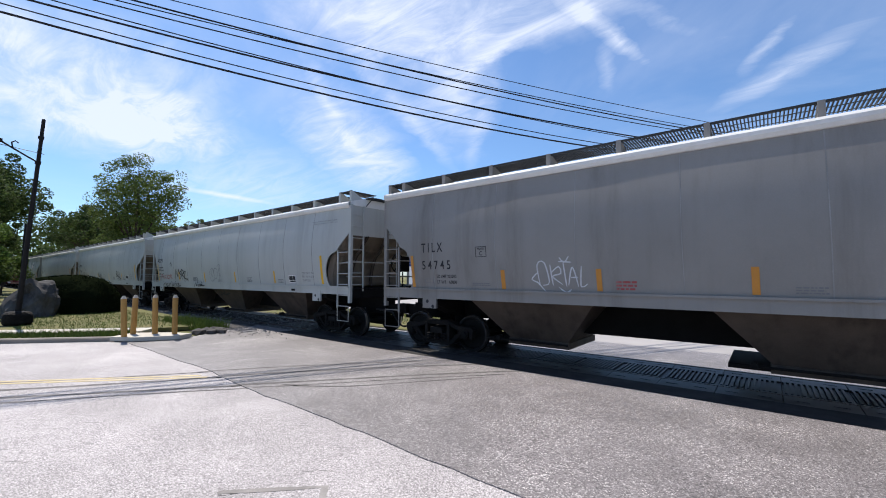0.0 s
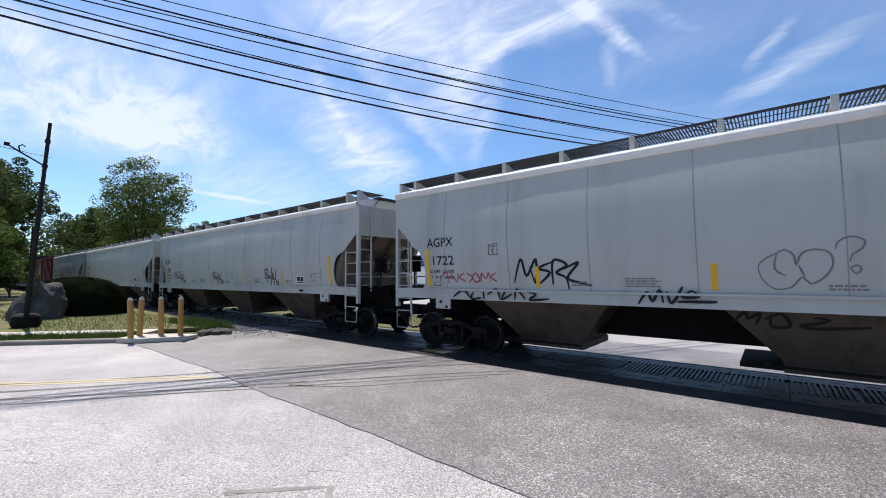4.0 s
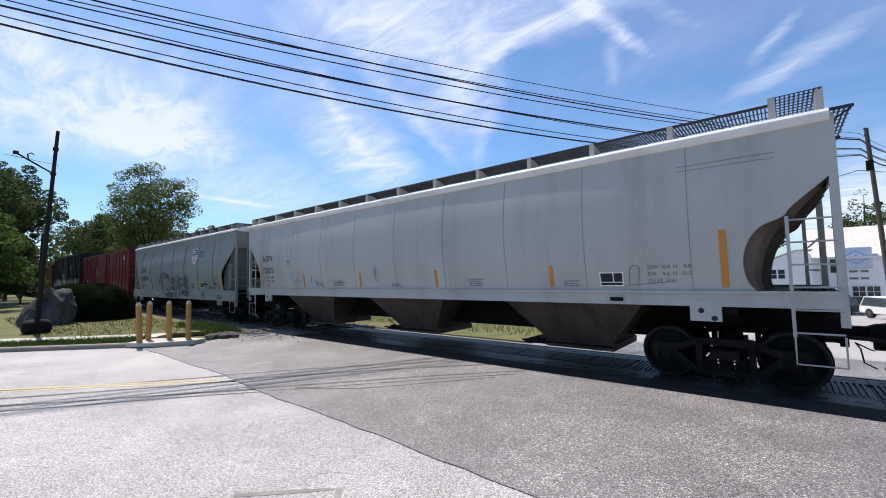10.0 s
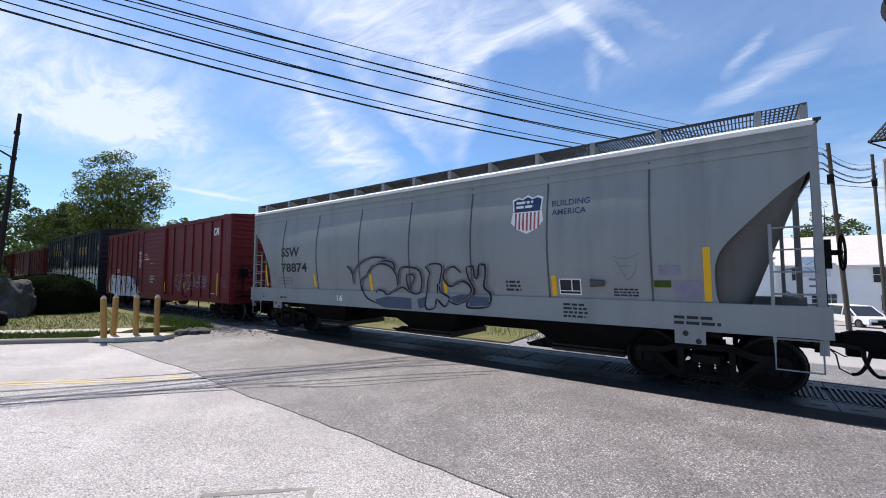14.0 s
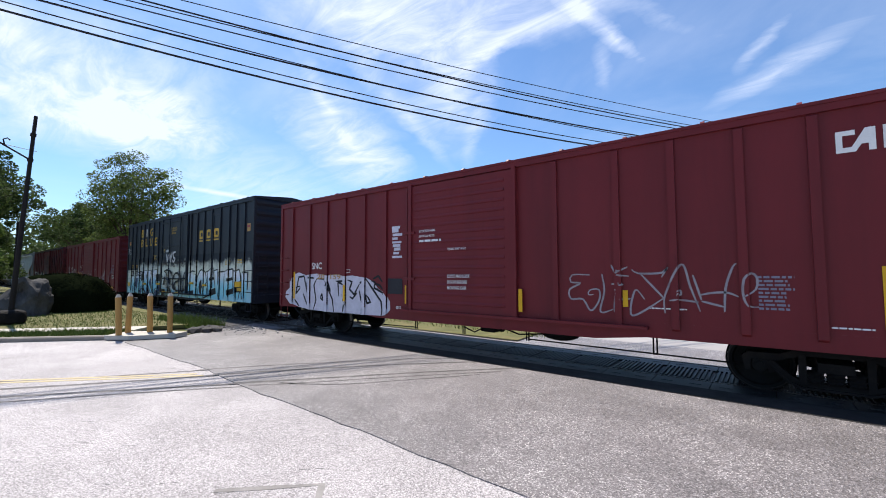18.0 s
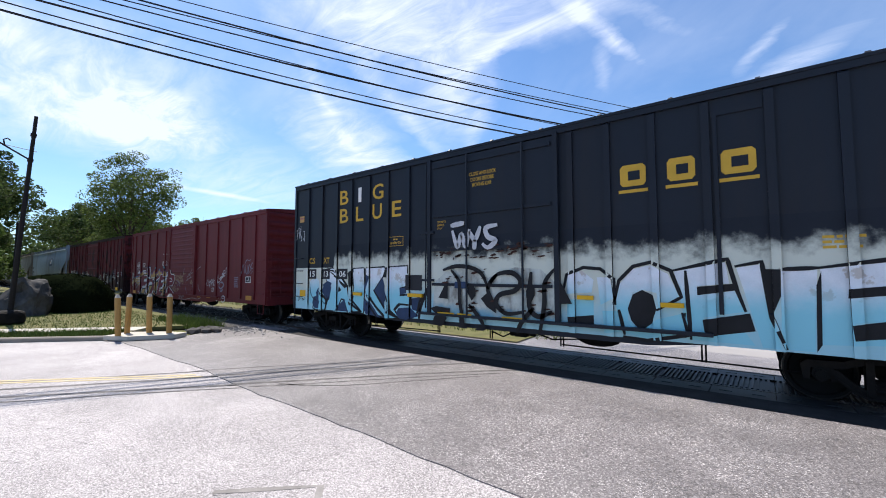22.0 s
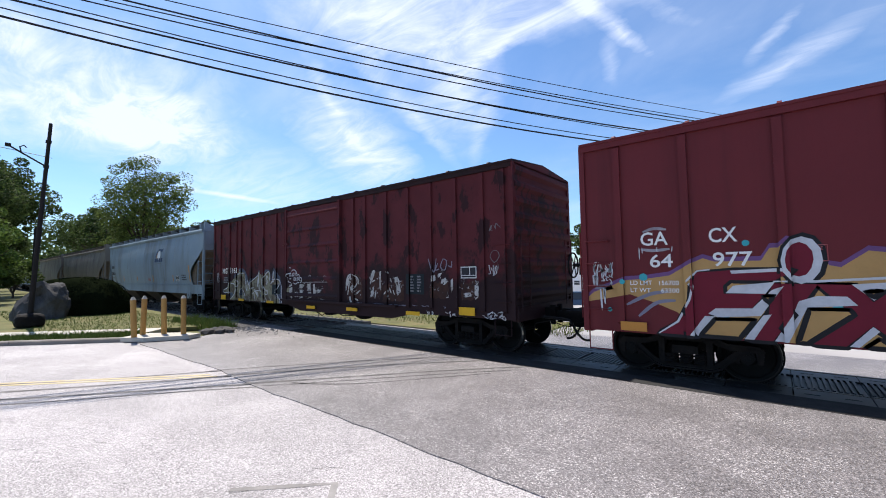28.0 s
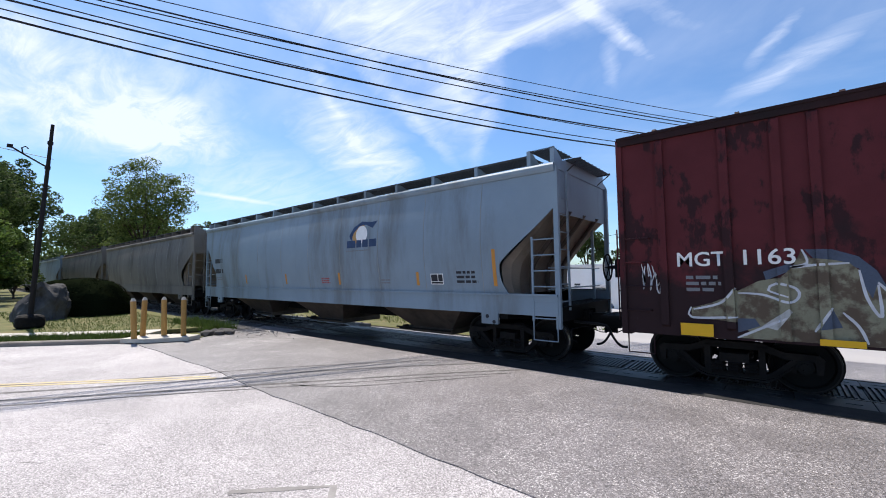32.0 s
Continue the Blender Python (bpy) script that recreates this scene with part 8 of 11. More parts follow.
    spray_lines(car, low, M_SPT2, 0.026, ((-0.44, 0.75), (0.39, 0.74), (1.25, 0.83), (1.84, 0.80), (2.22, 0.88), (2.40, 0.98)), lift=0.004)
    spray_lines(car, low, M_SPV, 0.04, ((-0.43, 0.87), (-0.26, 0.92), (-0.26, 0.77), (-0.07, 0.92), (-0.02, 0.78), (0.17, 0.92), (0.28, 0.84)), lift=0.004)
    spray_dots(car, side, M_SPT, ((-6.9, 1.8, 0.07), (-7.25, 1.72, 0.05), (-5.4, 2.33, 0.05), (-3.7, 2.3, 0.05), (-2.6, 2.35, 0.07), (-2.35, 2.3, 0.05), (-4.4, 1.35, 0.06), (-5.7, 1.2, 0.06), (-3.35, 1.4, 0.06), (-7.5, 1.2, 0.04), (-3.2, 2.2, 0.05)))
    letter(car, "GA", -6.92, -6.48, 2.36, 2.60, M_LETW, y - 0.008)
    letter(car, "64", -6.78, -6.42, 1.97, 2.20, M_LETW, y - 0.008)
    letter(car, "CX", -5.88, -5.50, 2.36, 2.60, M_LETW, y - 0.008)
    letter(car, "977", -5.84, -5.32, 1.97, 2.20, M_LETW, y - 0.008)
    for tx, z in (("LD LMT   156700", 1.66), ("LT WT     63300", 1.53)):
        letter(car, tx, -7.12, -6.34, z, z + 0.08, M_LETW, y - 0.008)
    for x0, x1, z0, z1 in ((-7.30, -6.86, 0.84, 1.00), (6.57, 7.02, 0.94, 1.11), (3.0, 3.35, 0.9, 0.98), (2.0, 2.3, 0.9, 0.98)):
        bm = B()
        box(bm, x0, x1, y - 0.065, y - 0.055, z0, z1)
        part("reflector", bm, M_ORA, car, "faded orange reflective strip")
    data_panel(car, y, 6.39, 6.82, 1.62, 1.86)
    spray_lines(car, side, M_SPV, 0.032, ((6.04, 1.87), (6.17, 2.34), (6.35, 1.98), (6.37, 2.32)),
          ((6.41, 2.15), (6.45, 1.97), (6.57, 2.03), (6.56, 2.31)),
          ((6.59, 1.94), (6.66, 2.33), (6.81, 2.13), (6.59, 1.97)),
          ((7.05, 2.23), (6.89, 2.40), (6.83, 2.18), (7.05, 2.20), (6.96, 2.07), (6.78, 1.96)),
          ((6.30, 2.36), (6.47, 2.52), (6.71, 2.47)),
          ((6.76, 2.55), (6.71, 2.47)))
    tag_a = (((2.96, 1.73), (2.76, 1.49), (2.95, 1.44)), ((3.02, 1.68), (3.08, 1.44)), ((3.03, 1.64), (3.11, 1.59), (3.05, 1.54), (3.17, 1.38)), ((3.24, 1.71), (3.19, 1.57), (3.12, 1.37)), ((3.15, 1.69), (3.21, 1.59)), ((3.35, 1.75), (3.23, 1.64), (3.34, 1.57), (3.26, 1.44)), ((3.41, 1.75), (3.36, 1.42)), ((3.49, 1.79), (3.48, 1.42)), ((3.38, 1.57), (3.49, 1.60)), ((3.65, 1.70), (3.55, 1.67), (3.54, 1.45), (3.64, 1.48)), ((3.32, 1.32), (3.44, 1.35), (3.33, 1.20), (3.59, 1.22)), ((3.46, 1.35), (3.56, 1.34), (3.49, 1.28), (3.58, 1.25)))
    tag_b = (((3.96, 1.94), (3.92, 1.58), (4.13, 1.64)), ((4.26, 1.87), (4.12, 1.77), (4.20, 1.69), (4.29, 1.87), (4.31, 1.71)), ((4.35, 2.01), (4.36, 1.79), (4.48, 1.91), (4.35, 2.01)), ((4.57, 2.13), (4.48, 2.10), (4.50, 1.86), (4.63, 1.91)), ((4.49, 1.98), (4.59, 2.02)), ((4.68, 1.95), (4.69, 2.19), (4.81, 2.04), (4.82, 2.25)))
    faces = (((4.06, 1.50), (4.22, 1.61), (4.46, 1.57), (4.48, 1.44), (4.24, 1.34), (4.07, 1.40), (4.06, 1.50)), ((4.16, 1.24), (4.29, 1.22), (4.44, 1.32)), ((4.31, 0.89), (4.39, 1.01), (4.60, 1.02), (4.67, 0.91), (4.59, 0.79), (4.38, 0.78), (4.31, 0.89)), ((4.45, 0.95), (4.49, 0.90), (4.54, 0.96)), ((4.01, 0.95), (4.12, 0.93)), ((3.83, 0.79), (3.95, 0.82)))
    spray_lines(car, side, M_SPW, 0.028, *tag_a, sharp=True)
    spray_lines(car, side, M_SPW, 0.045, *tag_b, sharp=True)
    spray_lines(car, side, M_SPV, 0.07, *faces[:2])
    spray_lines(car, Side(-W - 0.03), M_SPW, 0.04, *faces[2:])
    bars(car, 5.45, 5.8, 1.4, 1.85, 6, M_SPV, y, seed=51)
    for tx, z in (("SECURITY DEVICE", 3.0), ("SECURE BOTH HASPS", 2.55), ("BEFORE MOVING CAR", 2.46)):
        letter(car, tx, -2.75, -2.2, z, z + 0.06, M_LETW, y - 0.003)
    plate_box(car, y, -2.8, -2.15, 2.42, 2.65, M_LETW, False)
    plate_box(car, y, -4.72, -4.46, 2.02, 2.26, M_LETR)
    for k in range(3):
        scribble(car, side, M_SPW, -7.80, -7.42, 1.62 + 0.13 * k, 1.84 + 0.13 * k, 52 + k, 0.022, 5)
    spray_fill(car, side, M_SPV, ((-7.78, 1.58), (-7.70, 1.66), (-7.46, 1.66), (-7.42, 1.58), (-7.55, 1.55)), lift=0.003)
    spray_lines(car, side, M_SPW, 0.035, ((-7.66, 1.58), (-7.64, 1.18)), ((-7.58, 1.58), (-7.58, 1.42)), ((-7.60, 1.60), (-7.58, 1.30)))
    spray_lines(car, side, M_SPT2, 0.05, ((-6.88, 2.61), (-6.7, 2.66), (-6.50, 2.63)), ((-6.92, 2.30), (-6.7, 2.27), (-6.46, 2.29)), lift=0.003)
    spray_lines(car, side, M_SPW, 0.016, ((-6.95, 2.33), (-6.95, 2.12)), ((-6.90, 2.33), (-6.90, 2.22)), ((-6.66, 2.33), (-6.66, 2.24)), ((-6.42, 2.33), (-6.43, 2.24)))
    spray_lines(car, side, M_SPV, 0.06, ((-7.2, 1.3), (-6.8, 1.5), (-6.5, 1.55)), ((-7.0, 1.1), (-6.7, 1.35), (-6.4, 1.4)))


def paint_boxcar_4(car, side, W):
    y = side.y - 0.004
    letter(car, "MGT", -7.02, -6.33, 2.03, 2.27, M_LETW, y)
    letter(car, "1163", -6.1, -5.48, 2.04, 2.28, M_LETW, side.at(-5.64) - 0.004)
    spray_fill(car, side, M_SPN, ((-5.38, 2.25), (-5.09, 2.24), (-4.83, 2.13), (-4.66, 1.93), (-4.59, 1.74), (-4.47, 1.65), (-4.44, 1.48), (-4.56, 1.60), (-4.66, 1.74), (-4.70, 1.46), (-4.80, 1.74), (-4.83, 1.96), (-5.05, 2.08), (-5.29, 2.12)), ((-4.39, 1.70), (-4.27, 1.82), (-3.97, 1.83), (-3.74, 2.01), (-3.66, 2.18), (-3.57, 2.09), (-3.71, 1.96), (-3.93, 1.82), (-4.19, 1.74), (-4.29, 1.61), (-4.32, 1.47), (-4.39, 1.46)), ((-3.31, 1.98), (-3.14, 2.16), (-2.84, 2.15), (-2.74, 1.97), (-2.69, 1.75), (-2.75, 1.68), (-2.76, 1.91), (-2.82, 2.06), (-3.02, 2.09)), ((-2.69, 1.75), (-2.60, 1.90), (-2.53, 2.21), (-2.42, 2.21), (-2.35, 1.97), (-2.32, 1.90), (-2.32, 1.78), (-2.40, 1.82), (-2.49, 2.02), (-2.57, 1.75)), ((-5.87, 1.93), (-5.55, 2.05), (-5.49, 1.97), (-5.84, 1.80)), lift=0.002)
    spray_fill(car, side, M_OLIVE, ((-6.84, 1.34), (-6.54, 1.44), (-6.37, 1.52), (-6.25, 1.68), (-6.20, 1.63), (-5.93, 1.79), (-5.67, 1.84), (-5.52, 2.00), (-5.41, 2.25), (-5.32, 2.12), (-5.09, 2.09), (-4.92, 2.04), (-4.83, 1.94), (-4.80, 1.74), (-4.72, 1.55), (-4.67, 1.74), (-4.55, 1.65), (-4.44, 1.46), (-4.38, 1.50), (-4.41, 0.90), (-6.23, 0.90), (-6.06, 0.99), (-6.22, 1.14), (-6.84, 1.19)), ((-4.38, 1.50), (-4.29, 1.65), (-4.16, 1.74), (-3.89, 1.83), (-3.75, 1.92), (-3.67, 2.09), (-3.60, 2.05), (-3.47, 1.92), (-3.31, 1.96), (-3.15, 2.03), (-2.96, 2.09), (-2.82, 2.07), (-2.74, 1.90), (-2.75, 1.71), (-2.58, 1.75), (-2.51, 1.98), (-2.44, 1.90), (-2.42, 1.79), (-2.33, 1.75), (-2.38, 0.90), (-4.41, 0.90)), lift=0.004)
    spray_fill(car, side, M_SPN, ((-5.27, 1.09), (-5.12, 1.39), (-5.03, 1.14)), ((-6.22, 1.20), (-6.00, 1.21), (-5.94, 1.10), (-6.22, 0.98)), ((-3.55, 1.13), (-3.48, 1.20), (-3.44, 1.10), (-3.55, 1.09)), ((-3.08, 1.02), (-3.02, 0.96), (-3.02, 0.90), (-3.10, 0.90)), lift=0.006)
    spray_fill(car, side, M_WORN2, ((-3.33, 1.58), (-3.18, 1.39), (-2.91, 1.36), (-2.99, 1.30), (-3.15, 1.32), (-3.27, 1.41)), ((-3.77, 1.70), (-3.69, 1.92), (-3.65, 1.74), (-3.73, 1.47), (-3.77, 1.48)), ((-4.03, 1.34), (-3.85, 1.22), (-3.71, 1.26), (-3.66, 1.10), (-3.75, 1.07)), ((-2.82, 2.05), (-2.78, 2.02), (-2.78, 1.75), (-2.84, 1.68), (-2.86, 1.75), (-2.81, 1.89)), ((-5.92, 1.10), (-5.59, 1.38), (-5.55, 1.33), (-5.74, 1.05)), ((-3.12, 1.09), (-3.04, 1.02), (-2.98, 0.90), (-3.02, 0.90), (-3.08, 0.97)), lift=0.006)
    spray_lines(car, side, M_SPW, 0.036, ((-6.81, 1.32), (-6.43, 1.44), (-6.23, 1.68)), ((-6.84, 1.36), (-6.84, 1.19), (-6.21, 1.22)), ((-6.20, 1.60), (-5.89, 1.58), (-5.59, 1.47), (-5.47, 1.56), (-5.50, 1.68), (-5.72, 1.75), (-5.82, 1.65), (-5.59, 1.55)), ((-5.41, 2.25), (-5.36, 2.05), (-5.55, 1.99), (-5.28, 2.02), (-4.92, 2.04)), ((-4.83, 1.94), (-4.77, 1.55), (-4.65, 1.31), (-4.66, 1.74)), ((-4.66, 1.77), (-4.40, 1.42)), ((-4.57, 1.32), (-4.04, 1.46), (-4.32, 1.42), (-4.29, 1.65), (-4.16, 1.74), (-3.71, 1.94)), ((-3.67, 2.05), (-3.74, 1.48)), ((-3.66, 1.85), (-3.59, 1.36), (-3.37, 1.31)), ((-3.32, 1.79), (-3.30, 1.58), (-3.15, 1.35)), ((-3.32, 1.79), (-3.20, 1.90), (-3.02, 2.03), (-2.86, 2.07), (-2.79, 1.99)), lift=0.008)
    spray_lines(car, side, M_SPW, 0.036, ((-2.94, 1.75), (-2.95, 1.65), (-2.99, 1.59), (-3.02, 1.59), (-3.05, 1.65), (-3.06, 1.75), (-3.04, 1.84), (-3.01, 1.90), (-2.97, 1.90), (-2.94, 1.84)), ((-4.06, 1.38), (-3.85, 1.26), (-3.75, 1.08)), ((-4.18, 1.18), (-4.07, 1.24), (-3.93, 0.90)), ((-3.20, 1.32), (-3.19, 1.21), (-2.96, 1.20), (-2.95, 1.33)), ((-2.58, 1.73), (-2.51, 2.07), (-2.46, 1.94), (-2.45, 1.63)), ((-2.65, 1.59), (-2.70, 1.63), (-2.43, 1.73), (-2.33, 1.75)), ((-4.37, 1.33), (-4.46, 1.00), (-4.33, 0.90)), ((-5.02, 1.35), (-4.87, 1.16), (-4.79, 0.93)), ((-5.32, 1.06), (-5.12, 1.41)), ((-6.23, 0.90), (-5.96, 1.05), (-5.62, 1.24)), ((-4.06, 1.29), (-3.64, 1.33)), lift=0.008)
    spray_fill(car, side, M_SPN, ((-2.64, 1.94), (-2.52, 2.22), (-2.39, 2.22), (-2.27, 2.10), (-2.16, 1.95), (-2.02, 1.88), (-1.96, 1.65), (-1.94, 1.33), (-1.92, 0.88), (-2.40, 0.88), (-2.40, 1.60)), lift=0.002)
    spray_fill(car, side, M_OLIVE, ((-2.67, 1.64), (-2.50, 1.79), (-2.17, 1.77), (-2.00, 1.63), (-2.00, 1.59), (-2.59, 1.58)), ((-2.44, 1.18), (-2.31, 1.18), (-2.16, 1.09), (-2.05, 0.92), (-2.07, 0.88), (-2.44, 0.88)), lift=0.006)
    spray_fill(car, side, M_DTEAL, ((-2.59, 1.58), (-2.02, 1.57), (-2.01, 1.23), (-2.19, 1.20), (-2.61, 1.20)), lift=0.005)
    spray_fill(car, side, M_WORN2, ((-2.29, 1.07), (-2.21, 1.20), (-2.15, 1.14), (-2.20, 1.04)), ((-2.77, 1.10), (-2.66, 0.96), (-2.62, 0.88), (-2.71, 0.88)), ((-3.40, 0.92), (-3.25, 0.96), (-3.07, 0.90), (-3.28, 0.88)), lift=0.008)
    spray_lines(car, side, M_SPW, 0.036, ((-2.65, 1.64), (-2.50, 1.78), (-2.17, 1.77), (-2.04, 1.71), (-1.99, 1.60), (-2.13, 1.60)), ((-2.40, 1.80), (-2.40, 1.60)), ((-2.30, 1.36), (-2.18, 1.46), (-2.06, 1.58)), ((-2.32, 1.31), (-2.12, 1.10), (-2.01, 0.97), (-2.04, 0.88)), ((-1.91, 1.56), (-1.91, 1.20), (-1.89, 0.88)), lift=0.009)
    for x0, x1, z0, z1 in ((-7.0, -6.54, 0.89, 1.09), (-5.28, -4.82, 0.88, 0.97), (-2.9, -2.4, 0.87, 0.96), (-0.15, 0.35, 0.78, 0.88), (2.05, 2.57, 0.81, 0.91), (4.63, 5.12, 0.82, 0.92), (6.42, 6.88, 0.91, 1.10)):
        bm = B()
        box(bm, x0, x1, y - 0.065, y - 0.052, z0, z1)
        part("reflector", bm, M_YEL, car, "yellow reflective strip")
    data_panel(car, y, 6.45, 6.91, 1.79, 2.07)
    rng = random.Random(66)

    def ragged(poly, amp):
        """The outline of a worn patch: each edge broken and jittered."""
        out = []
        for (xa, za), (xb, zb) in zip(poly, (*poly[1:], poly[0])):
            k = max(1, int(math.dist((xa, za), (xb, zb)) / 0.07))
            out += [(xa + (xb - xa) * q / k + rng.uniform(-amp, amp), za + (zb - za) * q / k + rng.uniform(-amp, amp)) for q in range(k)]
        return out
    # rusty remains of painted-over pieces
    for poly in (((2.30, 1.92), (2.58, 1.90), (2.73, 1.68), (2.74, 1.18), (2.02, 1.12), (1.98, 1.55), (2.10, 1.85)), ((3.14, 1.95), (3.55, 1.98), (3.66, 1.58), (3.55, 1.20), (3.12, 1.22)),
                 ((3.66, 1.60), (4.06, 1.66), (4.48, 1.72), (4.48, 1.20), (3.66, 1.14)), ((5.49, 1.68), (6.03, 1.68), (6.04, 1.30), (5.48, 1.30)), ((6.45, 1.67), (6.95, 1.72), (6.96, 1.28), (6.45, 1.25))):
        spray_fill(car, side, M_RUSTO, ragged(poly, 0.035), lift=0.002, name="rust_patch")
    worn = (((2.00, 1.78), (2.20, 1.91), (2.25, 1.85), (2.13, 1.68), (2.01, 1.55)), ((2.16, 1.49), (2.31, 1.60), (2.36, 1.55), (2.21, 1.36)), ((2.12, 1.23), (2.21, 1.30), (2.25, 1.11), (2.15, 1.08)),
            ((3.14, 1.92), (3.25, 2.04), (3.31, 1.97), (3.24, 1.80), (3.17, 1.69), (3.14, 1.78)), ((3.51, 1.98), (3.58, 2.01), (3.55, 1.69), (3.50, 1.46)), ((3.13, 1.45), (3.27, 1.57), (3.24, 1.28), (3.14, 1.27)),
            ((4.13, 1.83), (4.26, 1.84), (4.25, 1.70), (4.14, 1.69)), ((4.22, 1.59), (4.36, 1.64), (4.37, 1.43), (4.28, 1.33), (4.22, 1.39)), ((4.28, 1.80), (4.34, 1.70), (4.31, 1.59), (4.25, 1.61)),
            ((5.53, 1.86), (5.62, 1.88), (5.63, 1.74), (5.53, 1.71)), ((5.85, 1.76), (5.97, 1.80), (6.04, 1.71), (5.90, 1.63), (5.82, 1.66)), ((6.14, 1.76), (6.22, 1.80), (6.23, 1.62), (6.16, 1.45), (6.12, 1.57)),
            ((5.72, 1.90), (5.84, 1.93), (5.82, 1.86), (5.74, 1.82)), ((6.85, 1.67), (6.93, 1.70), (6.97, 1.55), (6.94, 1.34), (6.86, 1.27)), ((6.53, 1.43), (6.73, 1.46), (6.76, 1.37), (6.58, 1.32)))
    for poly in worn:
        spray_fill(car, side, M_WORN2, ragged(poly, 0.014), lift=0.005)
    spray_lines(car, side, M_WORN2, 0.046, ((1.96, 1.42), (1.99, 1.74), (2.08, 1.88), (2.23, 1.93), (2.37, 1.90)), ((2.04, 1.29), (2.10, 1.55), (2.13, 1.74)), ((2.30, 1.80), (2.19, 1.68), (2.36, 1.62), (2.26, 1.45), (2.16, 1.55)),
                ((2.44, 1.80), (2.51, 1.68), (2.36, 1.49), (2.21, 1.30)), ((2.37, 1.89), (2.54, 1.78), (2.58, 1.62)), ((2.12, 1.17), (2.21, 1.07), (2.32, 1.12)), ((2.43, 1.31), (2.64, 1.44)), ((2.40, 1.18), (2.56, 1.13)))
    spray_lines(car, side, M_WORN2, 0.042, ((3.11, 1.63), (3.15, 1.86), (3.26, 2.03), (3.33, 1.98)), ((3.17, 1.69), (3.33, 1.75)), ((3.55, 1.98), (3.56, 1.46)), ((3.36, 1.45), (3.31, 1.22)), ((3.10, 1.27), (3.29, 1.39)),
                ((3.81, 2.00), (3.90, 1.94)), ((3.96, 1.80), (4.01, 1.69)), ((4.12, 1.80), (4.26, 1.83)), ((4.18, 1.69), (4.23, 1.56), (4.24, 1.37), (4.33, 1.37)), ((3.92, 1.53), (4.00, 1.38)), ((4.07, 1.47), (4.13, 1.34)), ((3.75, 1.35), (3.89, 1.47)))
    bm = B()
    for x0, x1, z0, z1 in ((1.98, 2.72, 1.12, 1.9), (3.1, 3.64, 1.2, 2.0), (3.7, 4.46, 1.15, 1.85), (5.45, 6.2, 1.3, 1.95), (6.42, 6.95, 1.25, 1.7)):
        for k in range(26):
            x, z = rng.uniform(x0, x1), rng.uniform(z0, z1)
            dx, dz = rng.uniform(-0.07, 0.07), rng.uniform(-0.05, 0.12)
            stroke(bm, side, ((x, z), (x + dx * 1.4, z + dz * 0.3), (x + dx, z + dz)), rng.uniform(0.012, 0.04), 0.006)
    tagged(part("worn_graffiti", bm, M_WORN, car, "worn white paint streaks"), kind="stuff")
    bm = B()
    fill(bm, side, [(4.63, 1.37), (5.24, 1.37), (5.24, 1.91), (4.63, 1.91)], 0.004)
    part("stencil_panel", bm, M_DTEAL, car, "dark teal stencil panel")
    bars(car, 4.74, 4.90, 1.42, 1.88, 6, M_LETG, y - 0.006, seed=61)
    bars(car, 5.0, 5.14, 1.42, 1.88, 6, M_LETG, y - 0.006, seed=64)
    for x0, x1 in ((5.32, 5.57), (5.96, 6.28), (7.06, 7.67)):
        scribble(car, Side(-W - 0.03), M_SPW, x0, x1, 0.84, 0.96, int(x0 * 10), 0.018, 3)
    for k in range(30):
        x = rng.uniform(2.0, 7.0)
        spray_lines(car, Side(-W - 0.03), M_SPV, 0.012, ((x, 1.06 + rng.uniform(-0.02, 0.03)), (x + rng.uniform(0.05, 0.2), 1.06 + rng.uniform(-0.02, 0.02))), name="scratch")
    scribble(car, side, M_LETG, 7.3, 7.62, 2.85, 3.05, 81, 0.015, 3)
    spray_lines(car, side, M_LETG, 0.014, ((7.38, 2.42), (7.3, 2.3), (7.42, 2.15), (7.55, 2.3), (7.48, 2.42), (7.38, 2.42)), ((7.4, 2.15), (7.42, 2.0), (7.52, 2.0), (7.5, 2.15)))
    ds = Side(-W - 0.088)
    smears = (((-1.30, 1.53), (-1.07, 1.64), (-1.06, 1.54), (-1.29, 1.49)), ((-1.24, 1.48), (-1.05, 1.50), (-1.06, 1.11), (-1.15, 1.12), (-1.18, 1.29), (-1.26, 1.32)), ((-0.59, 1.58), (-0.50, 1.62), (-0.39, 1.60), (-0.39, 1.48), (-0.59, 1.43)),
              ((-0.58, 1.40), (-0.39, 1.44), (-0.39, 1.29), (-0.57, 1.28)), ((-0.58, 1.18), (-0.40, 1.23), (-0.37, 1.14), (-0.57, 1.11)), ((-0.44, 1.59), (-0.28, 1.60), (-0.31, 1.52), (-0.39, 1.52)), ((-0.90, 1.30), (-0.80, 1.35), (-0.80, 1.15), (-0.90, 1.14)),
              ((-0.09, 1.62), (0.10, 1.64), (0.11, 1.40), (-0.08, 1.38)), ((-0.05, 1.33), (0.14, 1.35), (0.14, 1.16), (-0.06, 1.14)), ((0.24, 1.60), (0.36, 1.62), (0.42, 1.30), (0.28, 1.27)), ((0.46, 1.42), (0.70, 1.44), (0.66, 1.34), (0.46, 1.30)))
    for poly in smears:
        spray_fill(car, ds, M_WORN2, ragged(poly, 0.012), lift=0.004)
    spray_fill(car, ds, M_OLIVE, ragged(((-1.44, 1.44), (-1.27, 1.49), (-1.26, 1.32), (-1.44, 1.32)), 0.012), lift=0.004)
    bm = B()
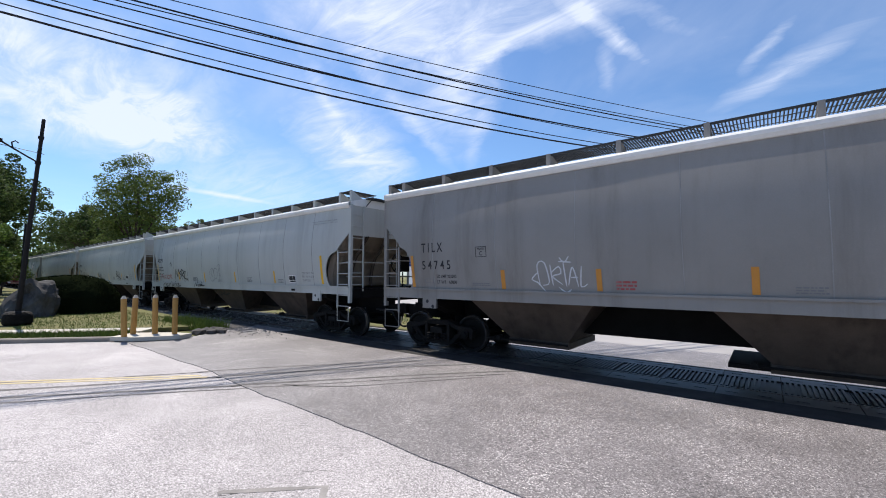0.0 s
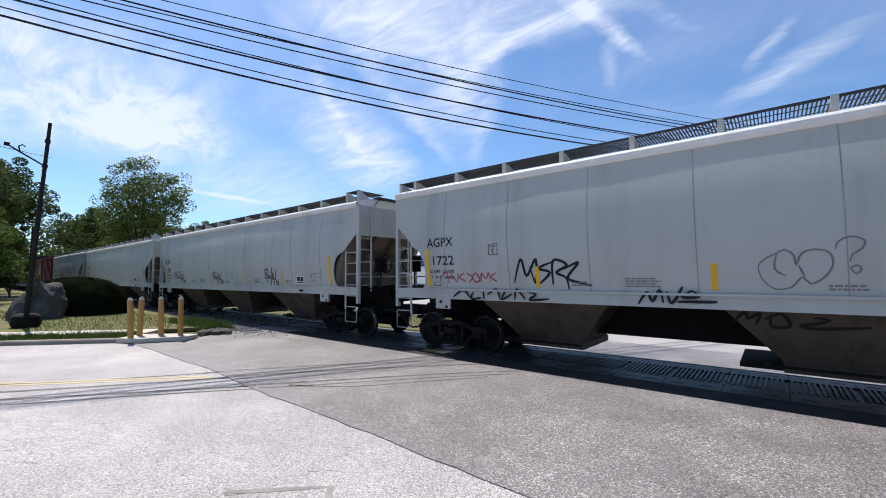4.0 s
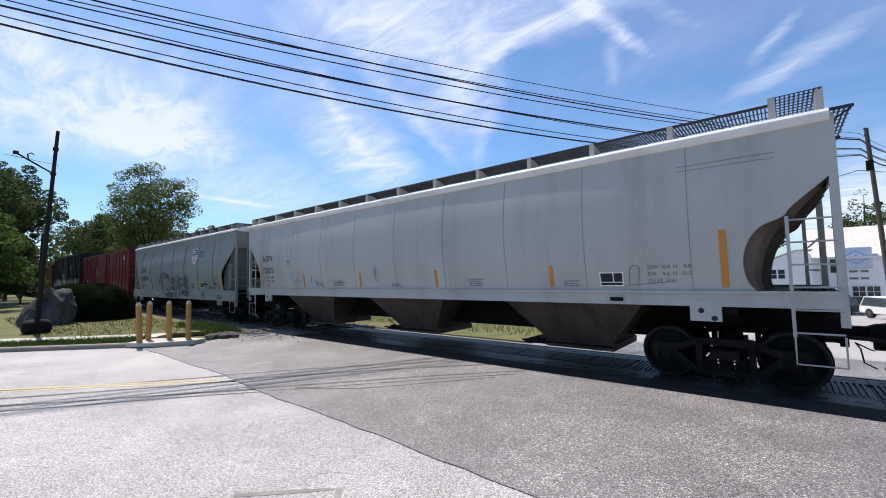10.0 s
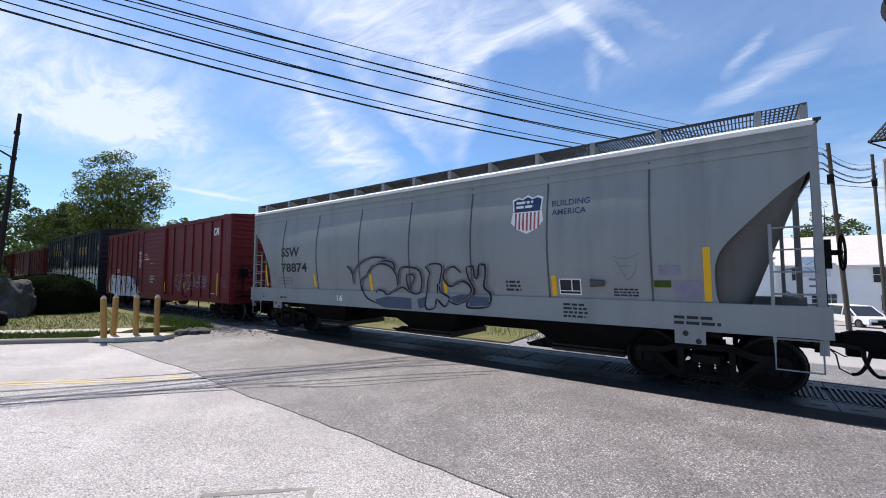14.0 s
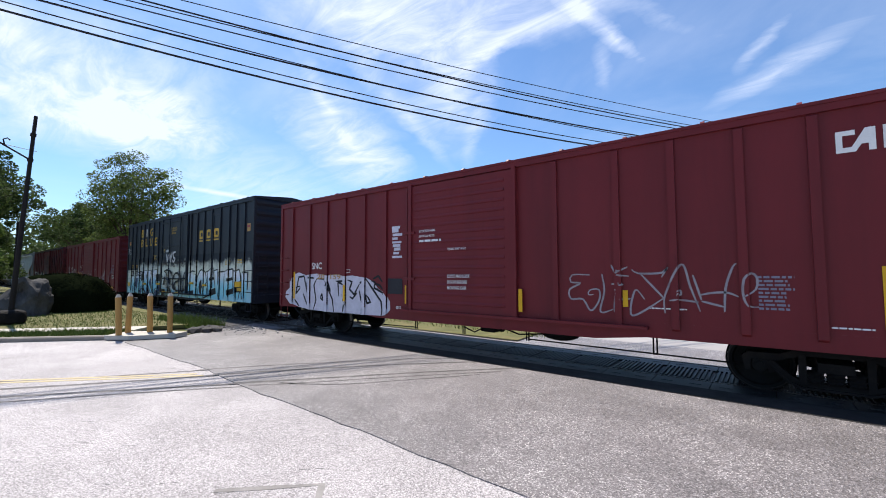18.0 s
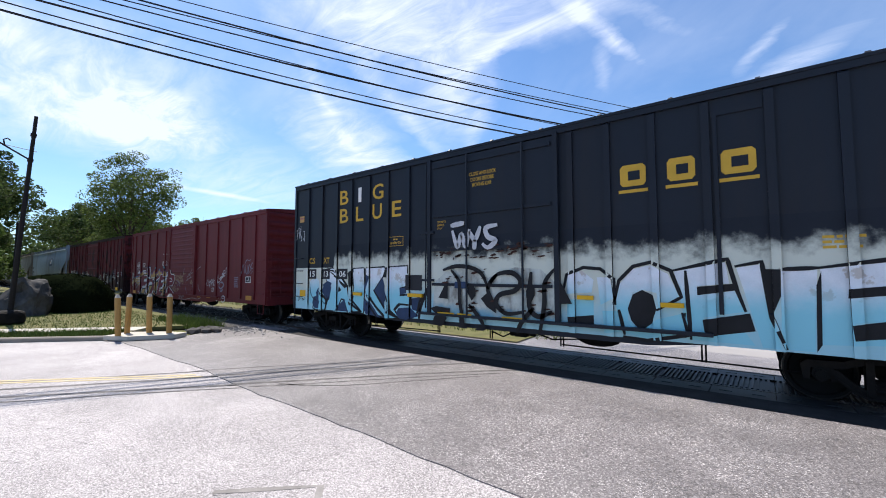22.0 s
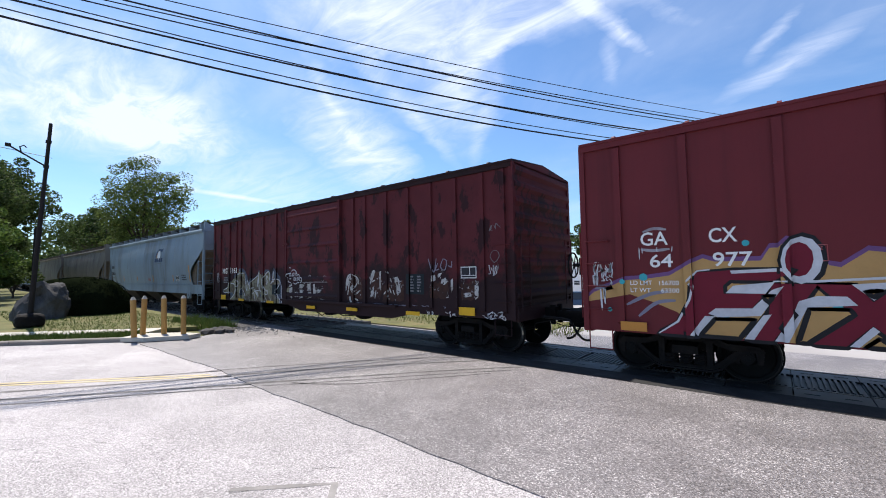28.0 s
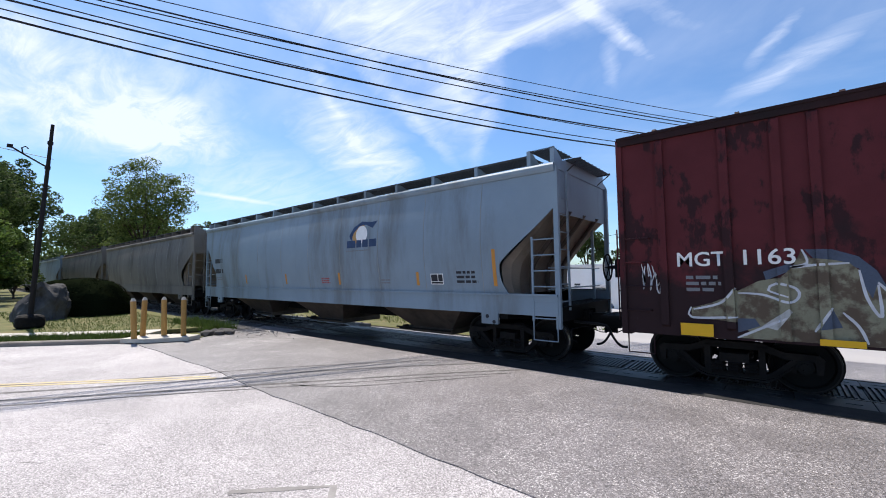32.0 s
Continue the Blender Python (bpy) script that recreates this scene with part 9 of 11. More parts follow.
    for k in range(90):
        x, z = rng.choice((-1.15, -0.85, -0.5, -0.1, 0.3, 0.6)) + rng.uniform(-0.16, 0.1), 1.12 + 0.03 * rng.randint(0, 17)
        stroke(bm, ds, ((x, z), (x + rng.uniform(0.06, 0.24), z + rng.uniform(-0.006, 0.006))), rng.uniform(0.010, 0.024), 0.006)
    tagged(part("worn_graffiti", bm, M_WORN, car, "worn white paint streaks"), kind="stuff")
    spray_lines(car, ds, M_SPT2, 0.02, ((-0.40, 1.66), (0.3, 1.68), (1.08, 1.68)), ((0.43, 1.76), (0.50, 1.88)), ((0.61, 1.75), (0.65, 1.83)), ((0.75, 1.74), (0.79, 1.83), (0.90, 1.89), (1.00, 1.86)), ((0.79, 1.69), (1.00, 1.84)), ((0.0, 1.78), (0.0, 1.9), (0.1, 1.9), (0.1, 1.78)))
    # a speech cloud round the words
    spray_lines(car, ds, M_SPW, 0.03, ((-1.05, 2.00), (-1.38, 1.96), (-1.43, 1.92), (-1.38, 1.85), (-1.28, 1.83)), ((-1.27, 1.79), (-1.26, 1.70), (-1.16, 1.66), (-1.07, 1.66)), ((-1.05, 2.06), (-0.95, 2.11), (-0.83, 2.10), (-0.71, 2.02), (-0.64, 1.91)),
                ((-0.64, 1.91), (-0.61, 1.95), (-0.55, 1.94), (-0.53, 1.84)), ((-0.53, 1.81), (-0.46, 1.84), (-0.39, 1.80), (-0.38, 1.73), (-0.44, 1.67), (-0.50, 1.66)), ((-0.91, 1.65), (-0.82, 1.61), (-0.73, 1.62), (-0.64, 1.67), (-0.54, 1.66)), ((-1.20, 2.20), (-1.08, 2.18)), lift=0.045)
    letter(car, "I'LL GO TO", -1.17, -0.70, 1.88, 2.02, M_SPW, -W - 0.135, bold=0.02)
    letter(car, "FOR YOU...", -0.89, -0.45, 1.72, 1.85, M_SPW, -W - 0.135, bold=0.02)
    spray_lines(car, ds, M_SPW, 0.022, ((-1.13, 1.84), (-1.12, 1.74)), ((-1.18, 1.80), (-1.07, 1.81)), lift=0.045)
    spray_lines(car, side, M_SPV, 0.03, ((5.44, 2.30), (5.59, 1.95), (5.67, 2.29)), ((5.72, 2.18), (5.64, 2.00), (5.76, 2.03)), ((5.89, 2.28), (5.81, 2.08), (5.95, 2.00), (6.01, 2.23), (5.89, 2.28)), ((6.05, 2.12), (6.16, 2.07), (6.17, 2.22)))
    scribble(car, side, M_SPW, 7.25, 7.5, 1.85, 2.1, 67, 0.02, 4)
    scribble(car, side, M_SPW, -7.6, -7.3, 1.55, 2.1, 68, 0.02, 5)
    scribble(car, side, M_SPW, 7.2, 7.75, 0.88, 1.05, 69, 0.025, 4)
    bars(car, -6.9, -6.4, 1.6, 1.9, 3, M_LETG, y, seed=63)


def paint_hopper_5(car, side, W):
    y = -W - 0.016
    for x, z1 in ((7.39, 2.50), (5.02, 2.02), (1.66, 2.04), (-1.5, 2.04), (-4.6, 2.04)):
        reflector(car, x, 1.67, z1, y, 0.09, M_ORA)
    data_panel(car, y, 5.47, 5.88, 1.70, 1.97)
    # plain emblem: a globe, a swoosh and a dark word bar
    n = 18
    spray_fill(car, side, M_SPO, [(2.72 + 0.34 * math.cos(2 * math.pi * k / n), 3.18 + 0.30 * math.sin(2 * math.pi * k / n)) for k in range(n)], lift=0.004, name="emblem")
    spray_fill(car, side, M_LETW, [(2.82 + 0.26 * math.cos(2 * math.pi * k / n), 3.16 + 0.26 * math.sin(2 * math.pi * k / n)) for k in range(n)], lift=0.006, name="emblem")
    spray_fill(car, side, M_SPD, ((2.25, 3.15), (2.45, 3.40), (2.8, 3.55), (3.2, 3.5), (3.5, 3.52), (3.3, 3.32), (3.0, 3.44), (2.7, 3.42), (2.45, 3.22), (2.35, 2.98)), lift=0.008, name="emblem")
    for x0, x1 in ((2.15, 2.55), (2.60, 2.82), (2.87, 3.12), (3.18, 3.48)):
        spray_fill(car, side, M_SPD, ((x0, 2.78), (x1, 2.78), (x1, 3.0), (x0, 3.0)), lift=0.008, name="emblem")
    bars(car, 2.1, 3.5, 2.66, 2.72, 1, M_LETG, y, seed=70)
    bars(car, -7.5, -6.7, 2.5, 2.85, 1, M_LETK, y, seed=71)
    bars(car, -7.5, -6.7, 2.05, 2.4, 1, M_LETK, y, seed=72)
    bars(car, -7.4, -6.8, 1.8, 1.98, 2, M_LETG, y, seed=73)
    bars(car, 6.3, 7.0, 1.72, 2.05, 3, M_LETK, y, seed=74)
    bars(car, 0.7, 1.2, 1.7, 1.9, 3, M_LETR, y, seed=75)
    bars(car, 3.6, 4.0, 1.7, 1.85, 2, M_LETG, y, seed=76)


PAINT = (paint_hopper_0, paint_hopper_1, paint_hopper_2, paint_hopper_3, paint_hopper_4, paint_boxcar_1, paint_boxcar_2, paint_boxcar_3, paint_boxcar_4, paint_hopper_5)


# ---------- the train, from its head ----------
CARS = []


BOWED = {"side_sheet", "weld_seam", "side_rib", "lettering", "small_lettering", "weld_line", "graffiti", "tag", "reflector", "stencil_box", "stencil_panel", "stencil_field", "emblem", "emblem_line", "sticker", "paint_patch",
         "vent"}


def bow_sides(car, W, h, z0, z1, out=0.14):
    """Round the sides of a hopper outwards, with all that is painted on them."""
    for ob in car.children_recursive:
        kind_of = ob.name.split(".")[0]
        if kind_of not in BOWED or ob.type != "MESH":
            continue
        bm = B()
        bm.from_mesh(ob.data)
        zs = [v.co.z for v in bm.verts]
        lo, hi = max(min(zs), z0), min(max(zs), z1)
        cuts = [((0, 0, k * 0.12), (0, 0, 1)) for k in range(int(lo / 0.12) + 1, int(hi / 0.12) + 1)] if hi - lo > 0.15 else []
        if kind_of in ("side_sheet", "weld_line"):
            cuts += [((q * (h - 0.2 - 0.22 * k), 0, 0), (1, 0, 0)) for q in (-1, 1) for k in range(6)]
        for co, no in cuts:
            bmesh.ops.bisect_plane(bm, geom=bm.verts[:] + bm.edges[:] + bm.faces[:], plane_co=co, plane_no=no, dist=1e-5)
        for v in bm.verts:
            if abs(v.co.y) > W - 0.1 and z0 < v.co.z < z1:
                v.co.y += math.copysign(out * math.sin(math.pi * (v.co.z - z0) / (z1 - z0)) * (1 - step01(h - 1.35, h - 0.15, abs(v.co.x))), v.co.y)
        if kind_of == "side_sheet":
            for e in bm.edges:
                e.smooth = e.calc_face_angle(3.0) < 0.5
            for fc in bm.faces:
                fc.smooth = True
        bm.to_mesh(ob.data)
        bm.free()


def keep(car, side, W, centre):
    if len(CARS) < len(PAINT):
        PAINT[len(CARS)](car, side, W)
    if side.shell:
        bow_sides(car, W, *side.shell)
    CARS.append((car, centre))


def train():
    car, side, W = hopper(0.28, 9.05, M_GREY0, "dirty grey covered hopper car with white tags", "a")
    keep(car, side, W, 0.28)
    car, side, W = hopper(-19.2, 8.82, M_WHITE, "white covered hopper car with black tags", "a")
    keep(car, side, W, -19.2)
    car, side, W = hopper(-38.55, 8.8, M_WHITE, "white covered hopper car with large black spray numbers", "a", 1)
    keep(car, side, W, -38.55)
    car, side, W = hopper(-57.63, 8.86, M_WHITE, "white covered hopper car with orange reflectors", "a")
    keep(car, side, W, -57.63)
    car, side, W = hopper(-75.6, 7.74, M_SSW, "blue-grey covered hopper car with ribs and graffiti", "b", 1)
    keep(car, side, W, -75.6)
    ribs1 = [-7.3, -6.27, -5.33, -4.43, -3.54, -2.65, 2.3, 3.5, 4.42, 5.38, 6.26, 7.14]
    car, side, W = boxcar(-93.3, 7.98, 4.42, M_RED, "red ribbed boxcar with a silver graffiti piece", ribs1, (-1.65, 1.4), "h")
    keep(car, side, W, -93.3)
    ribs2 = [-7.15, -6.41, -5.63, -4.93, -4.15, -3.37, -2.58, 1.83, 2.55, 3.33, 4.14, 4.98, 5.81, 6.46, 7.16]
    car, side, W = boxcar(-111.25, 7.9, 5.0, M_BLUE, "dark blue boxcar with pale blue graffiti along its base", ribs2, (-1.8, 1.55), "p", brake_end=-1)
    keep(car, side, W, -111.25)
    ribs3 = [-7.29, -6.2, -4.94, -3.74, -2.40, 2.66, 3.81, 4.86, 6.01, 7.1]
    car, side, W = boxcar(-129.06, 7.94, 4.42, M_RED2, "oxide red boxcar with a crimson graffiti piece", ribs3, (-1.55, 1.58), "h", rods=False, brake_end=-1)
    keep(car, side, W, -129.06)
    ribs4 = [-7.23, -6.3, -5.64, -5.2, -4.3, -3.3, -2.3, 2.32, 2.87, 3.8, 4.67, 5.49, 6.3, 7.1, 7.67]
    car, side, W = boxcar(-146.5, 7.9, 4.45, M_RUST, "rusted maroon boxcar with faded olive graffiti", ribs4, (-1.48, 1.7), "w", sill=0.86, belly=(-0.6, 4.0, 0.18), rods=False, brake_end=-1)
    keep(car, side, W, -146.5)
    car, side, W = hopper(-164.5, 8.82, M_MN, "pale blue covered hopper car with streaked dirt", "m")
    keep(car, side, W, -164.5)
    for c, mt, lb in ((-183.9, M_BROWNH, "tan weathered covered hopper car"), (-203.2, M_BROWNH, "tan weathered covered hopper car"), (-222.4, M_MN, "faded blue covered hopper car"), (-241.6, M_BROWNH, "tan weathered covered hopper car")):
        car, side, W = hopper(c, 8.82, mt, lb, "m")
        keep(car, side, W, c)


train()


# ---------- trees, bushes, rock ----------
def leaf_quads(verts, faces, c, r, count, size, rng, flat_z=1.0):
    for _ in range(count):
        while True:
            d = Vector((rng.uniform(-1, 1), rng.uniform(-1, 1), rng.uniform(-1, 1)))
            if 0.15 < d.length < 1:
                break
        d = d.normalized() * (d.length ** 0.5)
        p = Vector((c[0] + d.x * r[0], c[1] + d.y * r[1], c[2] + d.z * r[2]))
        u = Vector((rng.uniform(-1, 1), rng.uniform(-1, 1), rng.uniform(-0.7, 0.7) * flat_z)).normalized()
        w = u.cross(Vector((rng.uniform(-1, 1), rng.uniform(-1, 1), rng.uniform(-1, 1)))).normalized()
        s = size * rng.uniform(0.55, 1.25)
        n = len(verts)
        a, b = u * s, w * s * 0.6
        verts += [tuple(p - a), tuple(p - b), tuple(p + a), tuple(p + b)]
        faces.append((n, n + 1, n + 2, n + 3))


def leaves(name, verts, faces, material, parent):
    me = bpy.data.meshes.new(name)
    me.from_pydata(verts, [], faces)
    me.materials.append(material)
    ob = new(name, me)
    ob.parent = parent
    return ob


def tree(x, y, height, spread, material, seed, label, leaf=0.22, clumps=60, per=110, bare=0.22, trunk_r=None, oval=0.0):
    z0 = gz(x, y) - 0.1
    rng = random.Random(seed)
    t = thing("tree", label, "tree", pose(x, y, z0))
    bm = B()
    tr = trunk_r or height * 0.018
    fork = height * (bare + 0.12)
    rod(bm, (0, 0, 0), (0.1, 0, fork), tr * 1.25, 9, tr * 0.9)
    verts, faces = [], []
    tips = []
    nl = 7
    for k in range(nl):
        a = 2 * math.pi * (k + rng.uniform(-0.3, 0.3)) / nl
        q = rng.uniform(0.35, 0.95)
        top = Vector((math.cos(a) * spread * 0.42 * q, math.sin(a) * spread * 0.42 * q, height * (0.97 - 0.38 * q * q + rng.uniform(-0.06, 0.02))))
        mid = Vector((top.x * 0.45, top.y * 0.45, fork + (top.z - fork) * 0.5))
        st = Vector((0.1, 0, fork * rng.uniform(0.75, 1.0)))
        rod(bm, st, mid, tr * 0.55, 6, tr * 0.33)
        rod(bm, mid, top, tr * 0.33, 5, tr * 0.08)
        tips += [top, mid.lerp(top, 0.5), mid.lerp(top, 0.75)]
        for j in range(3):
            side_tip = mid.lerp(top, rng.uniform(0.0, 0.6)) + Vector((rng.uniform(-1, 1), rng.uniform(-1, 1), rng.uniform(-0.15, 0.5))) * spread * 0.24
            rod(bm, mid.lerp(top, rng.uniform(0, 0.4)), side_tip, tr * 0.2, 4, tr * 0.05)
            tips.append(side_tip)
    lead = Vector((spread * 0.03, 0, height))
    rod(bm, Vector((0.1, 0, fork)), lead, tr * 0.5, 6, tr * 0.06)
    tips += [lead - Vector((0, 0, spread * 0.08)), lead - Vector((0, 0, spread * 0.2)), Vector((0.1, 0, fork)).lerp(lead, 0.6)]
    part("trunk", bm, M_BARK, t)
    for k in range(clumps):
        c = rng.choice(tips) + Vector((rng.gauss(0, 1), rng.gauss(0, 1), rng.gauss(0, 0.9))) * spread * 0.09
        if rng.random() < oval:
            # twigs all round an upright crown, thinner towards its foot
            a, u = rng.uniform(0, 6.28), rng.uniform(-0.9, 0.95)
            rad = spread * 0.42 * math.sqrt(1 - u * u) * rng.uniform(0.45, 1.05)
            c = Vector((math.cos(a) * rad, math.sin(a) * rad, height * (0.64 + 0.33 * u)))
        c.z = max(c.z, height * bare)
        r = spread * rng.uniform(0.06, 0.13)
        leaf_quads(verts, faces, c, (r, r, r * 0.75), int(per * rng.uniform(0.6, 1.3)), leaf, rng)
    leaves("crown", verts, faces, material, t)
    return t


def spruce(x, y, height, spread, seed):
    z0 = gz(x, y)
    rng = random.Random(seed)
    t = thing("spruce", "tall dark green spruce behind the white building", "spruce", pose(x, y, z0))
    bm = B()
    rod(bm, (0, 0, 0), (0, 0, height), 0.25, 8, 0.03)
    part("trunk", bm, M_BARK, t)
    verts, faces = [], []
    z = height * 0.08
    while z < height * 0.985:
        f = 1 - z / height
        rad = spread * 0.5 * f ** 0.8 * rng.uniform(0.8, 1.1) + 0.12
        n = int(6 + 12 * f)
        for k in range(n):
            a = rng.uniform(0, 6.28)
            l = rad * rng.uniform(0.65, 1.12)
            for j in range(7):
                u = (j + 1) / 7
                p = Vector((math.cos(a) * l * u, math.sin(a) * l * u, z - 0.30 * l * u + 0.14 * l * u * u))
                leaf_quads(verts, faces, p, (0.22, 0.22, 0.14), 5, 0.17, rng)
        z += 0.36
    leaves("crown", verts, faces, M_NEEDLE, t)


tree(-61.0, 15.4, 17.0, 10.6, M_LEAF1, 21, "tall open-crowned tree behind the train", leaf=0.12, clumps=200, per=150, bare=0.24, oval=0.55)
tree(-70.0, 18.5, 11.0, 9.0, M_LEAF1, 22, "broad green tree behind the train", leaf=0.15, clumps=70, per=150)
tree(-49.0, 19.0, 8.4, 5.0, M_LEAF1, 35, "small green tree behind the train", leaf=0.12, clumps=40, per=130)
tree(-88.0, 17.0, 13.0, 11.0, M_LEAF2, 23, "dark green tree at the wood's edge", leaf=0.18, clumps=70, per=130)
tree(-100.0, 18.0, 15.0, 13.0, M_LEAF2, 24, "dark green tree at the wood's edge", leaf=0.2, clumps=70, per=130)
tree(-118.0, 19.0, 17.0, 14.0, M_LEAF2, 38, "dark green tree at the wood's edge", leaf=0.22, clumps=70, per=130)
tree(-56.5, 0.6, 13.6, 9.5, M_LEAF2, 25, "dark spreading tree on the lawn by the railway", leaf=0.13, clumps=190, per=190, bare=0.28)
tree(-66.0, 2.6, 15.5, 11.0, M_LEAF2, 26, "dark spreading tree near the railway", leaf=0.15, clumps=200, per=190, bare=0.1)
tree(-45.0, 0.9, 7.6, 6.4, M_LEAF3, 27, "bright green young tree on the lawn", leaf=0.11, clumps=90, per=170, bare=0.1)
tree(-74.0, 4.0, 11.0, 7.0, M_LEAF2, 28, "dark tree beside the railway", leaf=0.16, clumps=80, per=140, bare=0.02)
tree(-92.0, 4.4, 13.0, 8.0, M_LEAF2, 36, "dark tree beside the railway", leaf=0.18, clumps=80, per=140, bare=0.02)
tree(-58.0, 4.2, 4.6, 5.0, M_LEAF3, 37, "low bushy tree at the wood's edge", leaf=0.12, clumps=60, per=140, bare=0.02)
tree(-52.0, 2.4, 3.8, 5.0, M_LEAF2, 39, "low dark bush at the wood's edge", leaf=0.12, clumps=60, per=140, bare=0.02)
tree(-18.0, 72.0, 10.5, 9.0, M_LEAF2, 29, "round green tree behind the yard", clumps=50, per=90)
tree(-12.5, 76.0, 8.6, 8.0, M_LEAF1, 30, "round green tree behind the yard", clumps=50, per=90)
tree(-3.6, 78.0, 11.5, 9.0, M_LEAF2, 31, "dark round tree behind the white building", clumps=60, per=100)
tree(-1.6, 70.0, 6.4, 4.5, M_LEAF3, 32, "small bright tree behind the white building", clumps=30, per=80)
tree(8.4, 76.0, 14.6, 8.0, M_LEAF2, 33, "tree rising behind the house roof", leaf=0.17, clumps=60, per=45, bare=0.60)
tree(-24.0, 66.0, 12.0, 9.0, M_LEAF2, 34, "dark green tree behind the flat-roofed shop", clumps=50, per=90)
spruce(-9.0, 69.0, 17.4, 10.2, 40)


def far_woods():
    rng = random.Random(50)
    verts, faces = [], []
    for k in range(170):
        a = radians(rng.uniform(-93, -48))
        r = rng.uniform(130, 190)
        x, y = r * math.sin(a), r * math.cos(a)
        if y < 13 and a > radians(-88):
            y = 13 + rng.uniform(0, 10)
        hgt = rng.uniform(6, 15)
        for j in range(3):
            leaf_quads(verts, faces, (x + rng.gauss(0, 3), y + rng.gauss(0, 3), hgt * (0.25 + 0.3 * j)), (5, 5, hgt * 0.24), 90, 0.7, rng)
    for k in range(40):
        x = rng.uniform(-70, 60)
        leaf_quads(verts, faces, (x, rng.uniform(95, 130), rng.uniform(-1, 3)), (5, 4, 3.5), 120, 0.55, rng)
    me = bpy.data.meshes.new("far_woods")
    me.from_pydata(verts, [], faces)
    me.materials.append(M_LEAF2)
    tagged(new("far_woods", me), "distant line of green woods", "woods", kind="stuff")


far_woods()


def hedge():
    t = thing("hedge", "dense dark clipped evergreen hedge on the lawn", "hedge", pose(-28.3, 4.5, 0.05, 0, 0, 24) @ Matrix.Diagonal((1.0, 1.0, 0.94, 1.0)))
    rng = random.Random(60)
    bm = B()
    bmesh.ops.create_icosphere(bm, subdivisions=4, radius=1)
    for v in bm.verts:
        n = noise.noise(v.co * 3.0) * 0.09
        c = v.co
        e = 2.6
        k = (abs(c.x) ** e + abs(c.y) ** e + abs(c.z) ** e) ** (-1 / e)
        v.co = Vector((c.x * k * (2.7 + n), c.y * k * (1.45 + n), max(0, c.z * k * 2.0 * (1 + n))))
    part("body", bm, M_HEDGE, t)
    verts, faces = [], []
    for _ in range(7000):
        a, b = rng.uniform(0, 6.28), rng.uniform(0, 1.0)
        c = Vector((math.cos(a) * math.sqrt(1 - b * b), math.sin(a) * math.sqrt(1 - b * b), b))
        k = (abs(c.x) ** 2.6 + abs(c.y) ** 2.6 + abs(c.z) ** 2.6) ** (-1 / 2.6)
        leaf_quads(verts, faces, (c.x * k * 2.72, c.y * k * 1.47, c.z * k * 2.02), (0.07, 0.07, 0.07), 1, 0.04, rng)
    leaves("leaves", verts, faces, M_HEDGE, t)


hedge()


def boulder():
    rng = random.Random(61)
    bm = B()
    outline = ((-0.95, 0.12), (-0.78, 0.52), (-0.38, 0.74), (-0.22, 1.12), (0.12, 1.24), (0.66, 1.12), (0.95, 0.62), (0.88, -0.05), (-0.92, -0.05))
    for x, z in outline:
        for y in (-0.22, 0.45):
            bm.verts.new((x + rng.uniform(-0.05, 0.05), y + rng.uniform(-0.1, 0.1), z))
    for p in ((0.12, -0.66, 0.42), (-0.52, -0.60, 0.25), (0.55, -0.55, 0.66), (0.0, -0.38, 0.95), (0.5, -0.62, 0.0), (-0.6, -0.66, -0.05)):
        bm.verts.new(p)
    bmesh.ops.convex_hull(bm, input=bm.verts[:])
    bmesh.ops.subdivide_edges(bm, edges=bm.edges[:], cuts=5, use_grid_fill=True)
    bmesh.ops.triangulate(bm, faces=bm.faces[:])
    for v in bm.verts:
        c = v.co.copy()
        d = noise.noise(c * 1.7) * 0.16 + noise.noise(c * 4.5) * 0.07 + noise.noise(c * 11) * 0.03
        # a hollow worn into the upper face, with a ledge below it
        q = c - Vector((-0.02, -0.5, 0.78))
        if q.length < 0.34:
            v.co.y += (0.34 - q.length) * 1.2
        v.co += Vector((c.x, c.y, c.z * 0.4)).normalized() * d
    ob = solo("boulder", bm, M_ROCK, "large rough grey boulder standing on the lawn", "boulder")
    ob.matrix_world = pose(-26.1, 2.8, 0.08, 0, 0, 72) @ Matrix.Diagonal((1.0, 1.0, 1.38, 1.0))


boulder()


